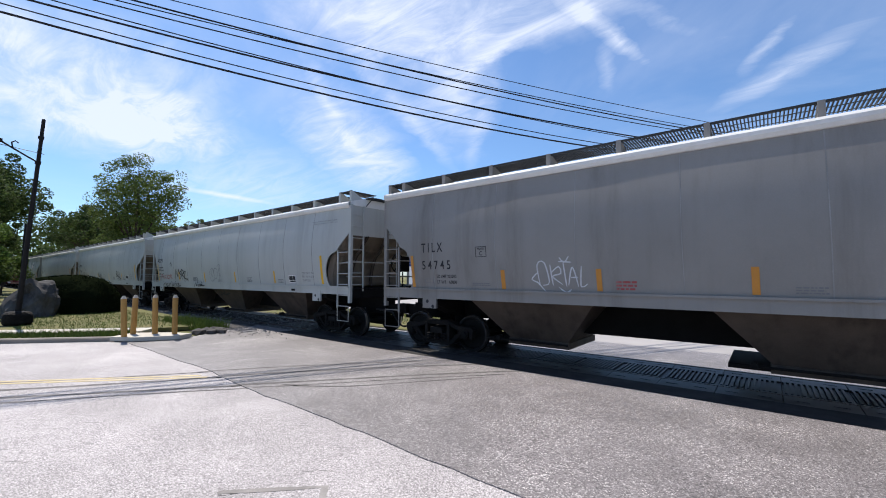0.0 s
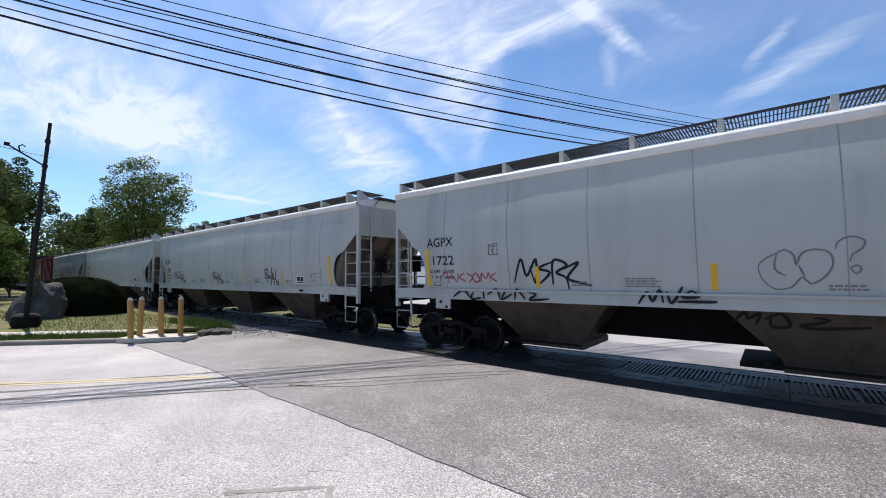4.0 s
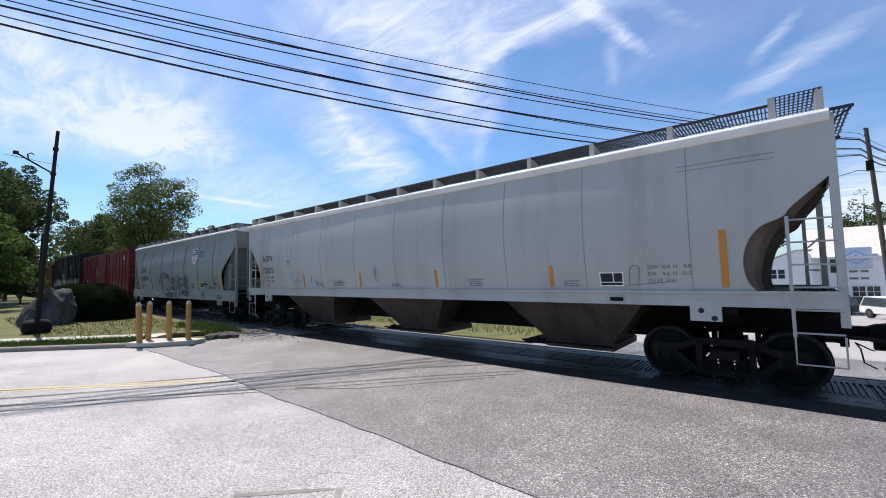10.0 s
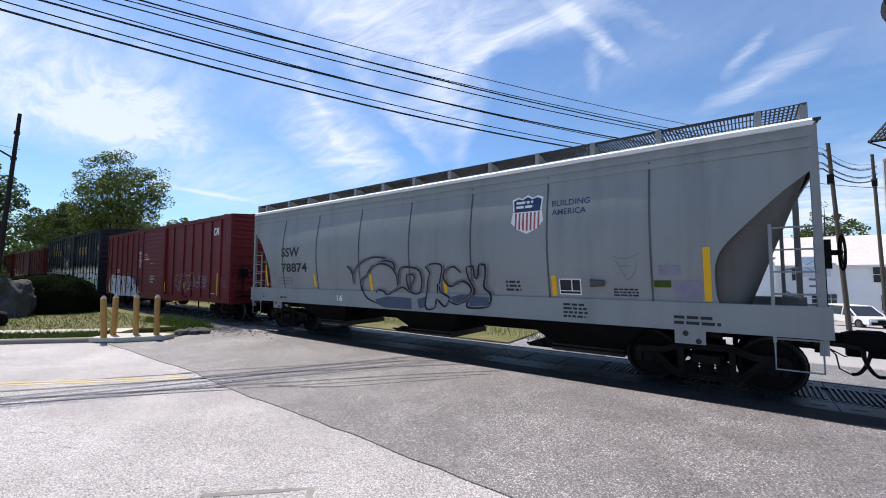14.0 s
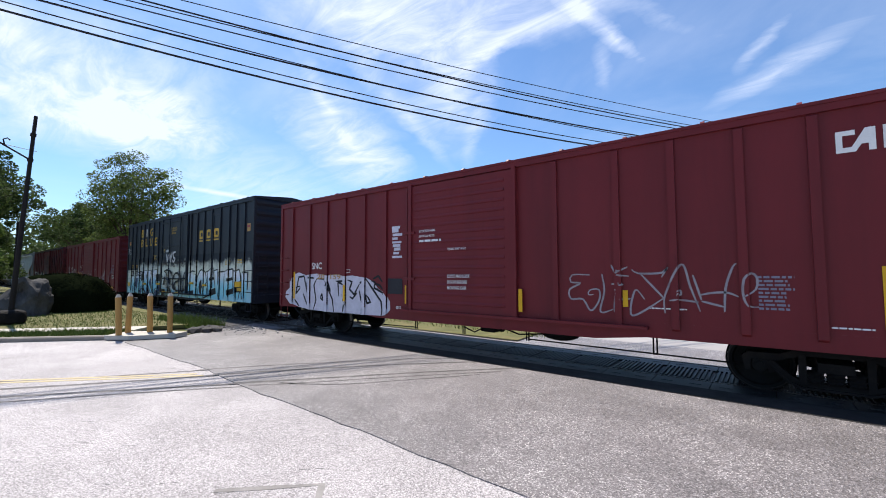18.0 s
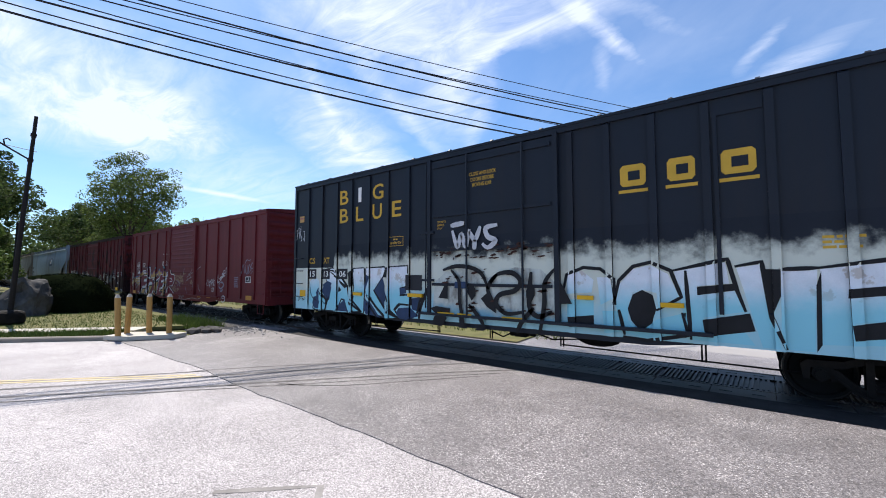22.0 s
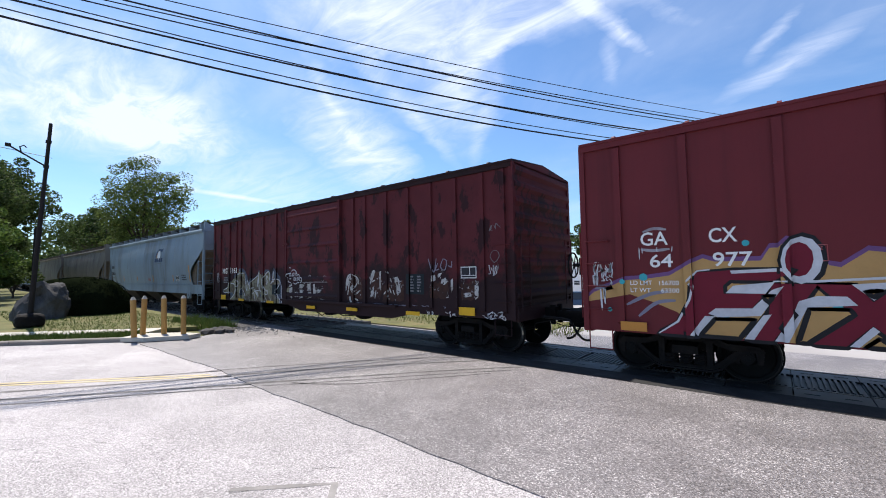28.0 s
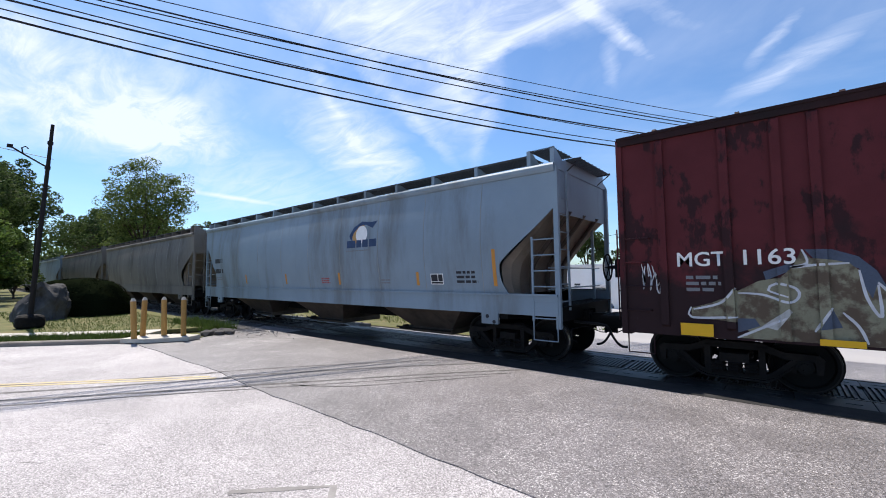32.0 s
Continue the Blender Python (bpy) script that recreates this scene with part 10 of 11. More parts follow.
# ---------- poles, wires, bollards ----------
def street_pole():
    t = thing("street_pole", "dark leaning pole with a bracket arm on a concrete base", "pole", pose(-22.1, 2.07, 0.1))
    bm = B()
    rod(bm, (0, 0, 0.3), (0.02, 0.37, 8.0), 0.088, 12, 0.058)
    part("shaft", bm, M_POLE, t)
    bm = B()
    bmesh.ops.create_icosphere(bm, subdivisions=3, radius=1)
    for v in bm.verts:
        e = 4
        c = v.co
        k = (abs(c.x) ** e + abs(c.y) ** e + abs(c.z) ** e) ** (-1 / e) * (1 + 0.06 * noise.noise(c * 3))
        v.co = Vector((c.x * k * 0.42, c.y * k * 0.42, c.z * k * 0.27 + 0.25))
    part("base", bm, M_STEEL, t, "dark rounded footing")
    bm = B()
    path_rod(bm, [(0, 0.29, 6.25), (0.1, -0.35, 6.6), (0.15, -0.75, 6.83)], 0.032, 7)
    box(bm, 0.05, 0.25, -0.85, -0.7, 6.8, 6.9)
    path_rod(bm, [(0.1, -0.42, 6.64), (0.1, -0.46, 6.86), (0.12, -0.36, 6.93), (0.12, -0.28, 6.86)], 0.025, 6)
    part("bracket_arm", bm, M_POLE, t)
    bm = B()
    path_rod(bm, [(0.0, 0.45, 6.62), (0.2, -1.1, 6.72)], 0.012, 5)
    part("tie_rod", bm, M_GALV, t)
    for z in (6.25, 7.25):
        bm = B()
        rod(bm, (0, 0.045 * z - 0.0, z - 0.06), (0, 0.046 * z, z + 0.06), 0.09, 12)
        part("pole_band", bm, M_POLE, t)


street_pole()
t2 = thing("pole", "thin dark pole at the wood's edge", "pole", pose(-55, 5.2, 0))
part("shaft", rod(B(), (0, 0, -0.1), (0, 0.1, 6.9), 0.12, 8, 0.09), M_POLE, t2)

WA, WB = Vector((-14.8, 0.7, 0)), Vector((4.0, 34.8, 0))


def utility_pole(x, y, top, lean, label):
    t = thing("utility_pole", label, "utility pole", pose(x, y, gz(x, y) - 0.05))
    z = top - gz(x, y)
    part("shaft", rod(B(), (0, 0, 0), (lean, 0, z), 0.14, 12, 0.10), M_WOODP, t)
    for k, dz in enumerate((0.12, 0.5, 1.0, 1.55)):
        bm = B()
        rod(bm, (lean - 0.02, -0.1, z - dz), (lean - 0.1, -0.22, z - dz), 0.02, 5)
        rod(bm, (lean - 0.1, -0.2, z - dz), (lean - 0.1, -0.2, z - dz + 0.12), 0.05, 8, 0.035)
        part("insulator", bm, M_GALV, t)
    bm = B()
    box(bm, lean - 0.16, lean + 0.16, -0.24, -0.12, z - 2.6, z - 2.0)
    part("terminal_box", bm, M_STEEL, t)
    return t


utility_pole(4.75, 34.8, 10.3, -0.45, "grey wooden utility pole carrying the overhead lines")
utility_pole(-17.6, -4.4, 10.3, 0.0, "grey wooden utility pole carrying the overhead lines")
utility_pole(8.4, 46.0, 11.6, -0.2, "grey wooden utility pole by the white house")
A1 = Vector((-17.6, -4.4, 0))
for h, hb, sag, r in ((7.43, 6.72, 1.61, 0.030), (7.63, 6.77, 1.52, 0.017), (7.72, 7.12, 1.19, 0.028), (8.02, 7.05, 1.36, 0.016), (8.04, 7.65, 1.00, 0.019), (8.35, 7.68, 0.96, 0.024), (8.01, 7.75, 0.73, 0.016), (8.38, 8.05, 0.66, 0.014)):
    bm = B()
    pts = []
    for i in range(33):
        s = i / 32
        p = A1.lerp(WB, s)
        pts.append((p.x, p.y, 1.95 + h + (hb - h) * s - sag * 4 * s * (1 - s)))
    path_rod(bm, pts, r, 5)
    solo("overhead_wire", bm, M_CABLE, "black overhead cable sagging between poles", "overhead wire", "overhead wires")
    bm = B()
    pts = [(4.0 + 4.4 * i / 8, 34.8 + 11.2 * i / 8, 1.95 + hb + 0.9 * i / 8 - 0.6 * 4 * (i / 8) * (1 - i / 8)) for i in range(9)]
    path_rod(bm, pts, r, 5)
    solo("overhead_wire", bm, M_CABLE, "black overhead cable sagging between poles", "overhead wire", "overhead wires")
for a, b, sag in (((3.8, 34.7, 7.75), (-22.0, 44.0, 5.2), 0.7), ((3.8, 34.7, 7.75), (14.0, 44.0, 8.2), 0.4)):
    bm = B()
    pts = []
    for i in range(17):
        s = i / 16
        p = Vector(a).lerp(Vector(b), s)
        pts.append((p.x, p.y, p.z - sag * 4 * s * (1 - s)))
    path_rod(bm, pts, 0.02, 5)
    solo("service_wire", bm, M_CABLE, "thin black service cable", "overhead wire", "overhead wires")


def bollards():
    pad = B()
    flat(pad, [(-15.25, 3.35), (-14.55, 3.75), (-13.95, 4.75), (-14.15, 5.15), (-14.9, 4.85), (-15.75, 4.05)], 0.15)
    solo("bollard_pad", pad, M_SIDEW, "low concrete pad at the end of the kerb", "concrete pad", kind="structure")
    bm = B()
    prof = [(0.075, 0.0), (0.075, 1.08), (0.068, 1.13), (0.05, 1.17), (0.02, 1.19)]
    n = 14
    rings = [[bm.verts.new((r * math.cos(2 * math.pi * k / n), r * math.sin(2 * math.pi * k / n), z)) for k in range(n)] for r, z in prof]
    for a, b in zip(rings, rings[1:]):
        for k in range(n):
            bm.faces.new((a[k], a[(k + 1) % n], b[(k + 1) % n], b[k]))
    bm.faces.new(rings[-1])
    me = mesh_of("bollard", bm, M_BOLL, True)
    cap = B()
    rod(cap, (0, 0, 1.12), (0, 0, 1.21), 0.078, 14, 0.03)
    cme = mesh_of("cap", cap, M_SIDEW)
    for (x, y), rx in zip(((-14.95, 3.62), (-15.4, 3.95), (-14.98, 4.4), (-14.4, 4.75)), (2, -1, 1, 0.5)):
        t = thing("bollard", "faded yellow steel bollard with a pale domed top", "bollard", pose(x, y, 0.14, rx, -rx, 0), "bollards")
        share("post", me, t)
        share("cap", cme, t)
    # broken asphalt heap by the track
    bm = B()
    rng = random.Random(77)
    for k in range(9):
        x, y, r = rng.gauss(-15.1, 0.35), rng.gauss(5.95, 0.2), rng.uniform(0.08, 0.24)
        v = bmesh.ops.create_icosphere(bm, subdivisions=1, radius=r)["verts"]
        for q in v:
            q.co = Vector((q.co.x * 1.5 + x, q.co.y + y, max(0, q.co.z * 0.7 + 0.06))) + Vector((rng.uniform(-1, 1), rng.uniform(-1, 1), rng.uniform(-1, 1))) * 0.03
    solo("asphalt_rubble", bm, M_APRON, "broken lumps of asphalt by the track", "rubble", kind="stuff")


bollards()


def crossing_signal():
    x, y = 0.605, 2.364
    t = thing("crossing_signal", "railway crossing signal with black hooded lamp", "crossing signal", pose(x, y, 0, 0, 0, -33))
    part("mast", rod(B(), (0.45, 0, 0), (0.45, 0, 3.6), 0.06, 12), M_GALV, t)
    bm = B()
    rod(bm, (0.45, 0, 0), (0.45, 0, 0.06), 0.18, 12)
    part("base", bm, M_STEEL, t)
    part("cross_arm", rod(B(), (0.0, 0.0, 2.98), (0.9, 0.0, 2.98), 0.03, 8), M_GALV, t)
    for cx in (0.0, 0.9):
        cz = 2.90
        # bowl-shaped housing with a drooping black hood over it
        bm = B()
        bmesh.ops.create_uvsphere(bm, u_segments=24, v_segments=14, radius=0.082)
        for v in bm.verts:
            v.co = Vector((cx + v.co.x, v.co.y * (0.85 if v.co.y > 0 else 0.45), cz + v.co.z))
        head = part("lamp_housing", bm, M_GALV, t, "grey lamp housing", smooth=True)
        bm = B()
        n = 20
        for yy0, yy1, r0, r1 in ((-0.03, -0.2, 0.105, 0.10),):
            rows = []
            for k in range(n + 1):
                a = radians(-12 + 204 * k / n)
                rows.append([bm.verts.new((cx + r * math.cos(a), yv, cz + 0.09 + r * math.sin(a))) for r, yv in ((r0, yy0), (r1, yy1 * max(0.35, math.sin(a))), (r1 - 0.012, yy1 * max(0.35, math.sin(a))), (r0 - 0.012, yy0))])
            for a, b in zip(rows, rows[1:]):
                for q in range(4):
                    bm.faces.new((a[q], a[(q + 1) % 4], b[(q + 1) % 4], b[q]))
        rod(bm, (cx, -0.10, cz + 0.115), (cx, -0.02, cz + 0.115), 0.10, 24)
        part("hood", bm, M_LETK, head, "black lamp hood")


crossing_signal()


# ---------- buildings behind the railway ----------
def window(parent, x, y, z, w, h, panes=(1, 2)):
    bm = B()
    y -= 0.035
    box(bm, x - w / 2, x + w / 2, y - 0.02, y + 0.06, z, z + h)
    wn = part("window", bm, M_GLASS, parent, "dark sash window")
    bm = B()
    f = 0.07
    for a in (x - w / 2 - f, x + w / 2):
        box(bm, a, a + f, y - 0.06, y + 0.05, z - f, z + h + f)
    for a in (z - f, z + h):
        box(bm, x - w / 2, x + w / 2, y - 0.06, y + 0.05, a, a + f)
    for k in range(1, panes[0]):
        a = x - w / 2 + w * k / panes[0]
        box(bm, a - 0.025, a + 0.025, y - 0.045, y, z, z + h)
    for k in range(1, panes[1]):
        a = z + h * k / panes[1]
        box(bm, x - w / 2, x + w / 2, y - 0.045, y, a - 0.025, a + 0.025)
    part("frame", bm, M_TRIM, wn)


def siding(parent, x0, x1, y0, y1, z0, z1, name="wall"):
    bm = B()
    box(bm, x0, x1, y0, y1, z0, z1)
    w = part(name, bm, M_SIDING, parent)
    bm = B()
    z = z0 + 0.2
    while z < z1 - 0.05:
        prism_x(bm, ((y0 - 0.028, z), (y0 - 0.002, z + 0.2), (y0 - 0.002, z)), x0, x1)
        z += 0.2
    tagged(part("cladding", bm, M_SIDING, w), kind="stuff")


def white_house():
    g = -3.0
    t = thing("house", "white two-storey house with a pale roof and a shop sign", "house", pose(0, 0, 0))
    siding(t, 2.4, 16.0, 62.0, 72.0, g, 3.0)
    bm = B()
    prism_x(bm, ((61.6, 2.9), (61.6, 3.05), (67.0, 6.6), (72.4, 3.05), (72.4, 2.9)), 2.2, 16.4)
    part("roof", bm, M_ROOF, t, "pale shingled roof")
    bm = B()
    box(bm, 2.42, 16.4, 61.5, 61.62, 2.82, 3.06)
    box(bm, 3.02, 3.12, 61.85, 62.0, g, 2.85)
    part("gutter", bm, M_TRIM, t)
    for x, z, w, h in ((4.35, 1.35, 0.75, 1.5), (3.7, -1.4, 1.0, 1.0), (11.0, 1.2, 0.95, 1.6), (13.5, 1.2, 0.95, 1.6)):
        window(t, x, 62.0, z, w, h)
    window(t, 6.05, 62.0, -1.75, 0.95, 1.6, (2, 3))
    window(t, 7.15, 62.0, -1.75, 0.95, 1.6, (2, 3))
    window(t, 11.5, 62.0, -1.75, 1.0, 1.6)
    bm = B()
    box(bm, 4.85, 7.2, 61.7, 61.85, 1.85, 4.0)
    box(bm, 4.8, 7.25, 61.85, 62.0, 1.8, 4.05)
    sg = part("sign", bm, M_SIGN, t, "pale blue rectangular shop sign with a blue diamond")
    bm = B()
    c = [(5.0, 2.95), (6.02, 3.65), (7.05, 2.95), (6.02, 2.25)]
    for a, b in zip(c, c[1:] + c[:1]):
        path_rod(bm, [(a[0], 61.68, a[1]), (b[0], 61.68, b[1])], 0.04, 4)
    for a, b in (((5.55, 3.15), (5.8, 2.7)), ((5.8, 2.7), (6.02, 3.2)), ((6.02, 3.2), (6.25, 2.7)), ((6.25, 2.7), (6.5, 3.15))):
        path_rod(bm, [(a[0], 61.68, a[1]), (b[0], 61.68, b[1])], 0.035, 4)
    part("emblem", bm, M_SIGNB, sg)
    bm = B()
    for z, x0, x1 in ((1.35, 5.4, 6.1), (1.35, 6.3, 6.9), (0.6, 5.4, 6.1), (0.6, 6.3, 6.9)):
        box(bm, x0, x1, 61.96, 62.0, z, z + 0.22)
    part("sign_lines", bm, M_LETG, t)
    # gabled wing in front
    w = thing("gabled_building", "white gabled building with a small upper window", "building", pose(0, 0, 0))
    bm = B()
    prism(bm, [(-2.35, g), (2.3, g), (2.3, 3.3), (1.9, 3.75), (1.1, 3.75), (-2.35, 2.35)], 57.5, 61.5)
    part("wall", bm, M_SIDING, w)
    bm = B()
    prism(bm, [(-2.6, 2.28), (1.1, 3.78), (2.4, 3.78), (2.4, 3.9), (1.05, 3.9), (-2.6, 2.42)], 57.2, 61.7)
    part("roof", bm, M_ROOF, w)
    window(w, -0.9, 57.5, 0.85, 0.55, 0.95)
    window(w, -0.2, 57.5, 0.85, 0.55, 0.95)
    bm = B()
    box(bm, 1.5, 2.1, 57.42, 57.5, -2.0, -0.9)
    for k in range(6):
        box(bm, 1.48, 2.12, 57.36, 57.44, -1.95 + 0.18 * k, -1.9 + 0.18 * k)
    part("louvre", bm, M_TRIM, w)
    # long low wing
    lw = thing("low_building", "long low white building with small paned windows", "building", pose(0, 0, 0))
    siding(lw, -8.6, -2.36, 58.0, 61.5, g, -0.35)
    bm = B()
    prism_x(bm, ((57.6, -0.42), (57.6, -0.3), (59.8, 0.1), (61.7, -0.3), (61.7, -0.42)), -8.9, -2.36)
    part("roof", bm, M_ROOF, lw)
    window(lw, -5.5, 58.0, -1.6, 1.2, 0.85, (3, 2))
    window(lw, -3.4, 58.0, -1.6, 1.3, 0.85, (3, 2))
    bm = B()
    box(bm, -7.0, -6.3, 57.95, 58.0, -1.5, -0.7)
    part("red_panel", bm, M_LETR, lw, "small red sign board")


def flat_shop():
    t = thing("shop", "flat-roofed white commercial building", "shop", pose(0, 0, 0))
    siding(t, -24.5, -11.2, 50.0, 58.0, -2.6, 2.75)
    bm = B()
    box(bm, -24.7, -11.0, 49.8, 58.2, 2.7, 2.95)
    part("parapet", bm, M_TRIM, t)
    for x in (-20.8, -19.4):
        window(t, x, 50.0, 0.1, 0.7, 0.5)
    bm = B()
    box(bm, -17.2, -15.9, 49.9, 50.02, -2.4, 0.1)
    part("doorway", bm, M_GLASS, t, "dark glazed doorway")
    bm = B()
    box(bm, -17.5, -17.2, 49.6, 50.0, -2.5, 0.3)
    box(bm, -15.9, -15.6, 49.6, 50.0, -2.5, 0.3)
    box(bm, -17.6, -15.5, 49.4, 50.0, 0.2, 0.55)
    part("door_surround", bm, M_TRIM, t)
    s = thing("blue_trimmed_building", "white building with a broad blue fascia band", "building", pose(0, 0, 0))
    siding(s, -34.0, -20.5, 36.0, 42.0, -1.6, 3.0)
    bm = B()
    box(bm, -34.3, -20.2, 35.6, 36.0, 3.0, 4.3)
    part("fascia", bm, M_BLUEP, s, "broad blue fascia")
    bm = B()
    prism_x(bm, ((35.5, 4.3), (35.8, 4.9), (38.0, 5.5), (42.3, 5.3), (42.3, 4.3)), -34.4, -20.0)
    part("roof", bm, M_TRIM, s)
    for k in range(5):
        window(s, -32.5 + 2.6 * k, 36.0, -0.4, 1.9, 1.3, (2, 1))


white_house()
flat_shop()


# ---------- vehicles behind the railway ----------
def wheel_parts(parent, spots, r, w):
    for x, y in spots:
        bm = B()
        rod(bm, (x, y - w / 2, r), (x, y + w / 2, r), r, 18)
        wh = part("wheel", bm, M_TYRE, parent, "black tyre with a grey rim")
        bm = B()
        rod(bm, (x, y - w / 2 - 0.01, r), (x, y + w / 2 + 0.01, r), r * 0.58, 12)
        part("rim", bm, M_GALV, wh)


def car_body(name, label, m, paint, L, H, W, suv=True):
    t = thing(name, label, "car", m)
    a = L / 2
    bm = B()
    hb = H * 0.56
    low = [(-a, 0.35), (a - 0.05, 0.35), (a, 0.6), (a - 0.05, hb * 0.92), (a - 1.15, hb), (-a + 0.05, hb * 1.02), (-a, 0.7)]
    prism(bm, low, -W / 2, W / 2)
    bmesh.ops.bevel(bm, geom=list(bm.edges), offset=0.06, segments=2, affect="EDGES")
    part("body", bm, paint, t)
    bm = B()
    v = []
    for x, z, w in ((-a + 0.1, hb, W / 2 - 0.05), (-a + (0.35 if suv else 0.9), H - 0.05, W / 2 - 0.2), (a - 2.1, H - 0.03, W / 2 - 0.2), (a - 1.2, hb, W / 2 - 0.05)):
        v.append((bm.verts.new((x, -w, z)), bm.verts.new((x, w, z))))
    for i in range(3):
        bm.faces.new((v[i][0], v[i + 1][0], v[i + 1][1], v[i][1]))
    bm.faces.new([p[0] for p in v][::-1])
    bm.faces.new([p[1] for p in v])
    bm.faces.new((v[0][0], v[0][1], v[3][1], v[3][0]))
    part("glazing", bm, M_GLASS, t, "dark tinted glass")
    bm = B()
    prism(bm, [(-a + (0.3 if suv else 0.85), H - 0.07), (-a + (0.45 if suv else 1.0), H), (a - 2.3, H), (a - 2.05, H - 0.06)], -W / 2 + 0.17, W / 2 - 0.17)
    part("roof", bm, paint, t)
    for s in (-1, 1):
        bm = B()
        for x0, z0, x1, z1 in ((-a + 0.1, hb, -a + 0.36, H - 0.05), (0.0, hb, 0.0, H - 0.05), (a - 1.2, hb, a - 2.1, H - 0.05)):
            path_rod(bm, [(x0, s * (W / 2 - 0.05), z0), (x1, s * (W / 2 - 0.2), z1)], 0.05, 5)
        part("pillars", bm, paint, t)
        bm = B()
        box(bm, a - 0.2, a + 0.01, s * (W / 2 - 0.25) - 0.18, s * (W / 2 - 0.25) + 0.18, hb * 0.70, hb * 0.86)
        part("headlight", bm, M_TRIM, t)
        bm = B()
        box(bm, -a - 0.01, -a + 0.1, s * (W / 2 - 0.2) - 0.12, s * (W / 2 - 0.2) + 0.12, hb * 0.78, hb * 1.0)
        part("taillight", bm, M_LETR, t)
        bm = B()
        box(bm, 0.75, 0.95, s * (W / 2 + 0.1) - 0.1, s * (W / 2 + 0.1) + 0.1, hb, hb + 0.15)
        part("mirror", bm, paint, t)
    bm = B()
    box(bm, a - 0.04, a + 0.015, -W / 2 + 0.5, W / 2 - 0.5, hb * 0.5, hb * 0.82)
    part("grille", bm, M_STEEL, t)
    bm = B()
    box(bm, a - 0.1, a + 0.06, -W / 2 + 0.1, W / 2 - 0.1, 0.38, 0.58)
    part("bumper", bm, M_STEEL, t)
    bm = B()
    box(bm, -a - 0.06, -a + 0.1, -W / 2 + 0.1, W / 2 - 0.1, 0.38, 0.6)
    part("bumper", bm, M_STEEL, t)
    wheel_parts(t, [(x, y) for x in (-a * 0.6, a * 0.62) for y in (-W / 2 + 0.1, W / 2 - 0.1)], 0.36, 0.24)
    return t


def at_ground(x, y, turn):
    return pose(x, y, gz(x, y) + 0.012, 0, 0, turn)


car_body("suv", "black sport utility vehicle parked by the house", at_ground(4.6, 56.0, 62), M_BLACKP, 4.8, 1.76, 1.92)
car_body("pickup_truck", "white full-size vehicle waiting on the road", at_ground(6.4, 44.0, -62), M_WHITEP, 5.0, 1.62, 1.95)
car_body("suv", "black sport utility vehicle parked in the yard", at_ground(-9.2, 56.0, 118), M_BLACKP, 4.7, 1.8, 1.9)
car_body("car", "dark blue car parked before the shop", at_ground(-13.4, 36.0, 20), M_TEAL, 4.6, 1.5, 1.8, False)
car_body("car", "black car parked behind the trailers", at_ground(0.2, 53.0, 0), M_BLACKP, 4.6, 1.6, 1.8, False)


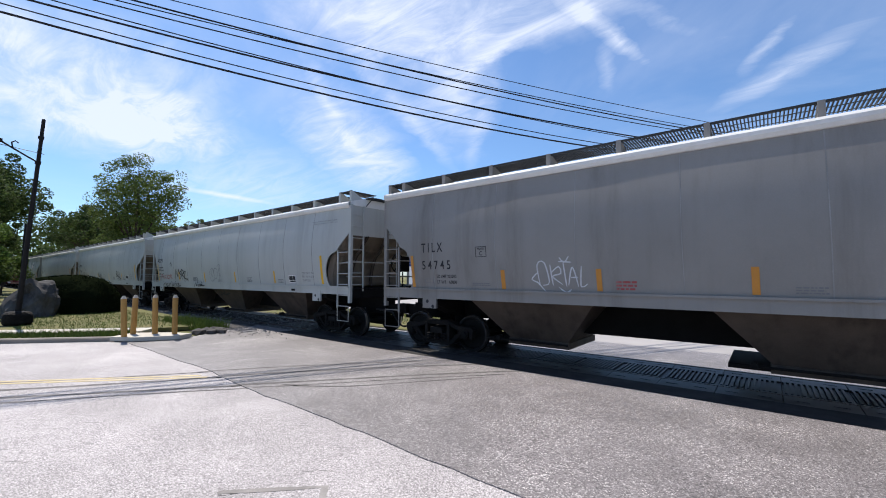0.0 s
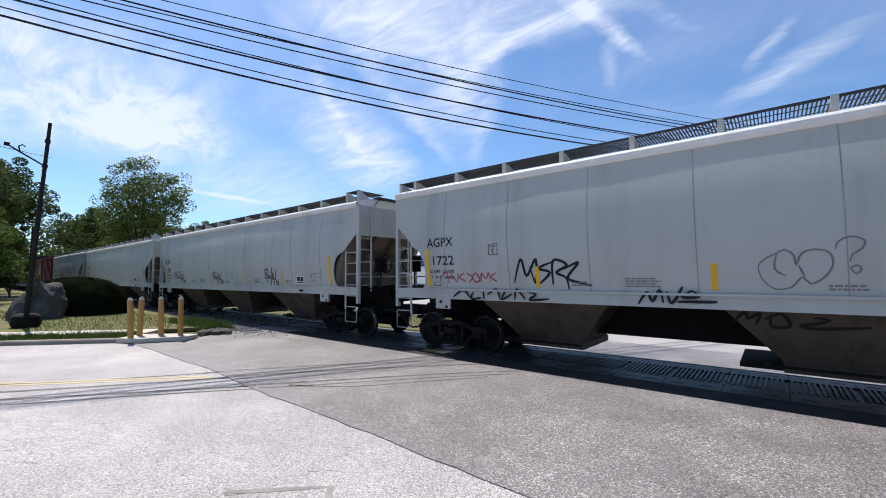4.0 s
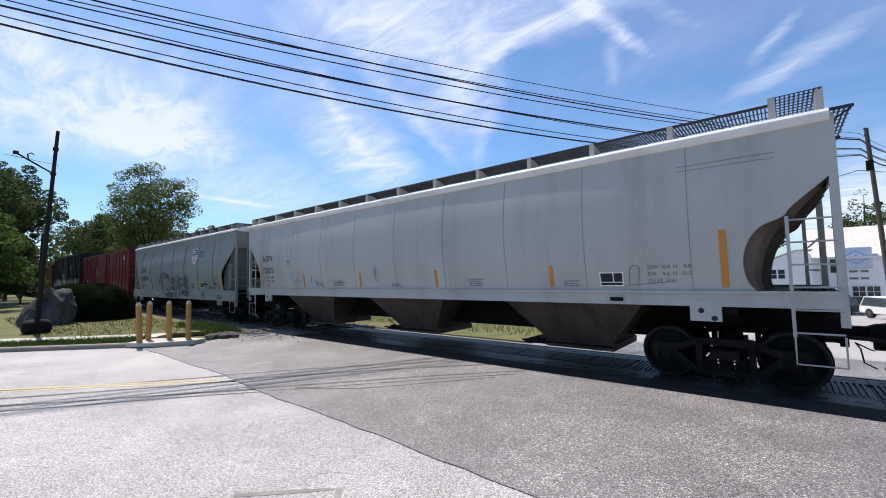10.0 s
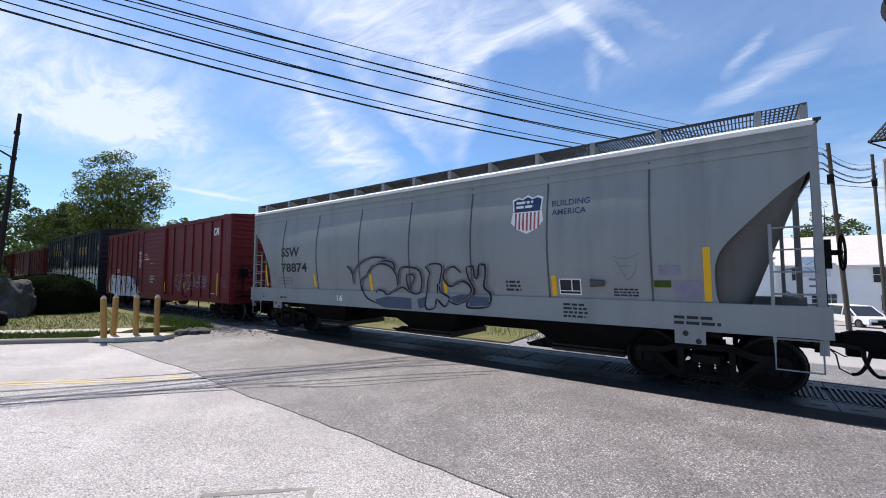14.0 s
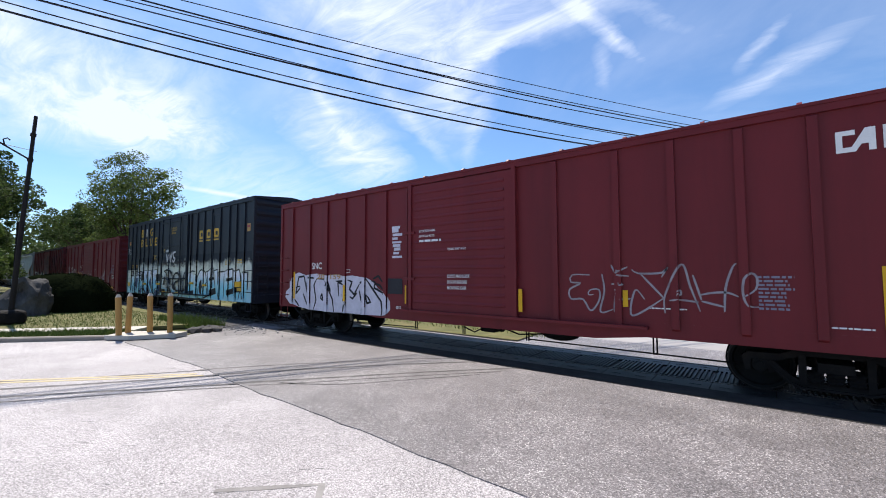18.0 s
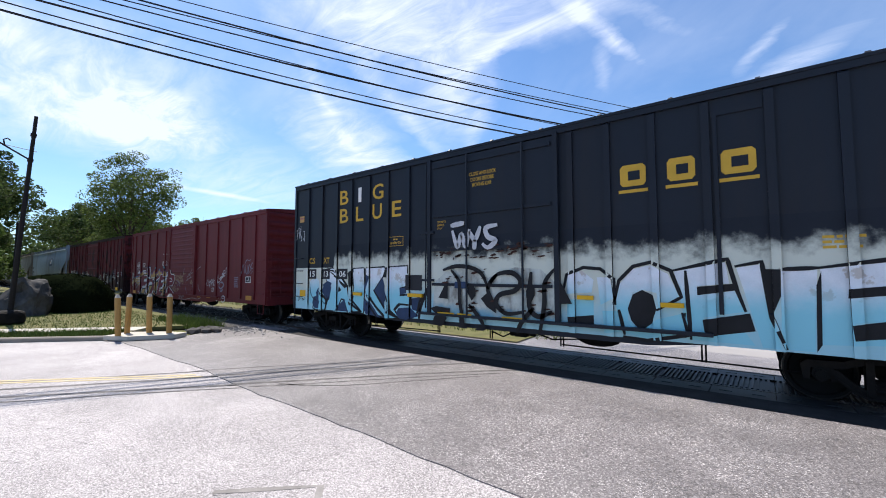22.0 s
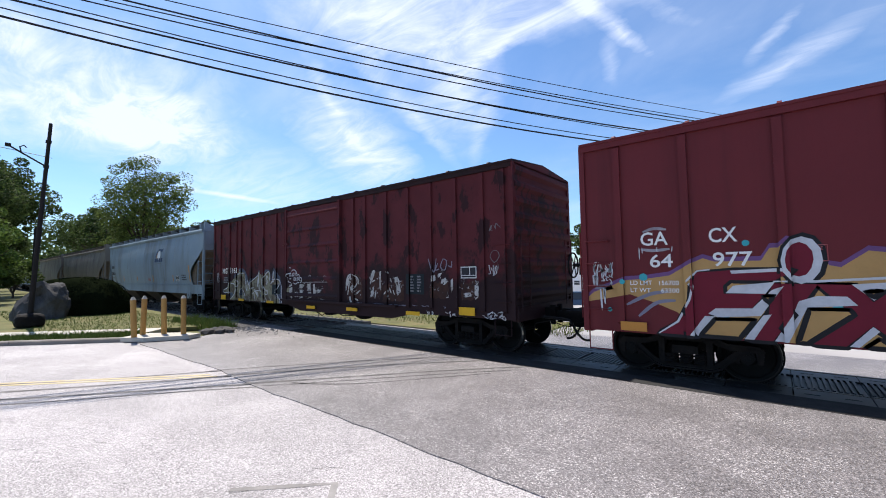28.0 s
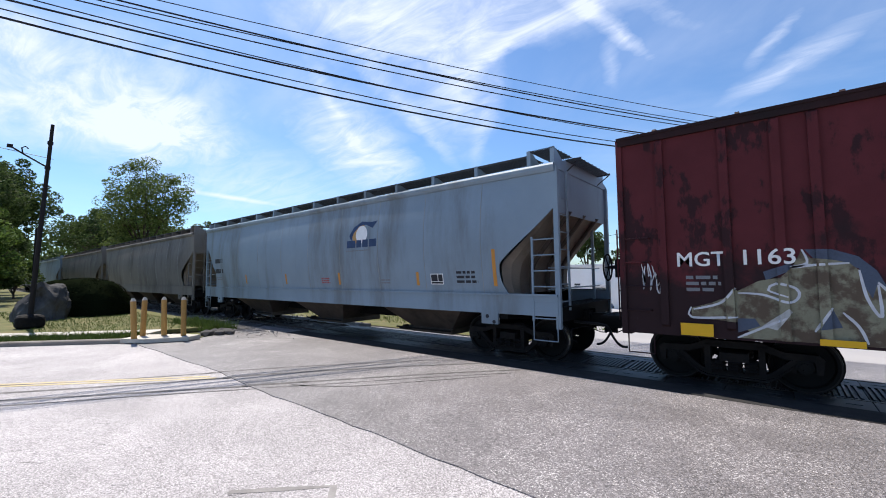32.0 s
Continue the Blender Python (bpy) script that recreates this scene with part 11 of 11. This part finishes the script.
def trailer(x, y, turn, label, gear=False):
    t = thing("trailer", label, "trailer", at_ground(x, y, turn), "trailers")
    bm = B()
    prism(bm, [(-1.0, 0.62), (1.0, 0.62), (1.02, 1.25), (0.84, 1.74), (-0.84, 1.74), (-1.02, 1.25)], -0.8, 0.8)
    bmesh.ops.bevel(bm, geom=list(bm.edges), offset=0.03, segments=1, affect="EDGES")
    part("body", bm, M_CREAM, t)
    bm = B()
    box(bm, -0.88, 0.88, -0.84, 0.84, 1.70, 1.77)
    part("lid", bm, M_CREAM, t)
    for s in (-1, 1):
        bm = B()
        box(bm, 0.15, 0.80, s * 0.81 - 0.02, s * 0.81 + 0.02, 0.95, 1.45)
        part("side_panel", bm, M_CREAM, t, "cream side locker door")
        bm = B()
        box(bm, -1.04, -1.0, s * 0.6 - 0.08, s * 0.6 + 0.08, 0.72, 0.86)
        part("taillight", bm, M_LETR, t)
    wheel_parts(t, [(-0.45, -0.86), (-0.45, 0.86)], 0.42, 0.24)
    bm = B()
    for s in (-1, 1):
        prism(bm, [(-1.0, 0.80), (-0.8, 0.92), (-0.1, 0.92), (0.1, 0.80), (0.06, 0.78), (-0.12, 0.88), (-0.78, 0.88), (-0.96, 0.78)], s * 0.88 - 0.12, s * 0.88 + 0.12)
    part("mudguard", bm, M_CREAM, t)
    bm = B()
    path_rod(bm, [(0.95, -0.4, 0.5), (1.9, 0, 0.48), (0.95, 0.4, 0.5)], 0.04, 6)
    rod(bm, (1.8, 0, 0.0), (1.8, 0, 0.6), 0.035, 6)
    part("tow_frame", bm, M_STEEL, t)
    if gear:
        bm = B()
        box(bm, 1.05, 1.35, -0.7, 0.7, 0.6, 0.66)
        for y, z, r in ((-0.55, 0.86, 0.2), (-0.15, 0.84, 0.18), (0.25, 0.9, 0.22), (0.6, 0.84, 0.17), (-0.35, 1.15, 0.15), (0.1, 1.2, 0.17), (0.5, 1.18, 0.14)):
            rod(bm, (1.08, y, z), (1.36, y + 0.05, z + 0.03), r, 8)
        part("gear_rack", bm, M_TYRE, t, "black gear strapped to the front rack")


for x, y, a, lb in ((1.75, 43.5, 190, "cream box trailer on a single axle"), (-0.7, 43.0, 185, "cream box trailer with a rack of gear"), (-3.7, 43.0, 188, "cream box trailer on a single axle")):
    trailer(x, y, a, lb, "gear" in lb)


# ---------- what moves ----------
def motions():
    for car, centre in CARS:
        walk(car, [(t, pose(centre + run(t), TRACK_Y, 0)) for t in range(0, 33, 2)])
    for w, centre, off, place in ROLLING:
        rows, t = [], 0.0
        while t < 32.0001:
            x = centre + off + run(t)
            near = -34 < x < 8
            if near or t == 0:
                rows.append((t, x))
            t = round(t + 4 / FPS, 4)
        # the wheel turns while its car is near, and rests at the ends
        keys = []
        for t, x in rows:
            keys.append((t, pose(*place) @ pose(0, 0, 0, 0, math.degrees(run(t) / WR) % 360, 0)))
        if len(keys) < 3:
            continue
        if keys[0][0] == 0 and keys[1][0] > 0.5:
            keys[0] = (0.0, keys[1][1])
        if keys[-1][0] < 31.9:
            keys.append((32.0, keys[-1][1]))
        walk(w, keys)


motions()
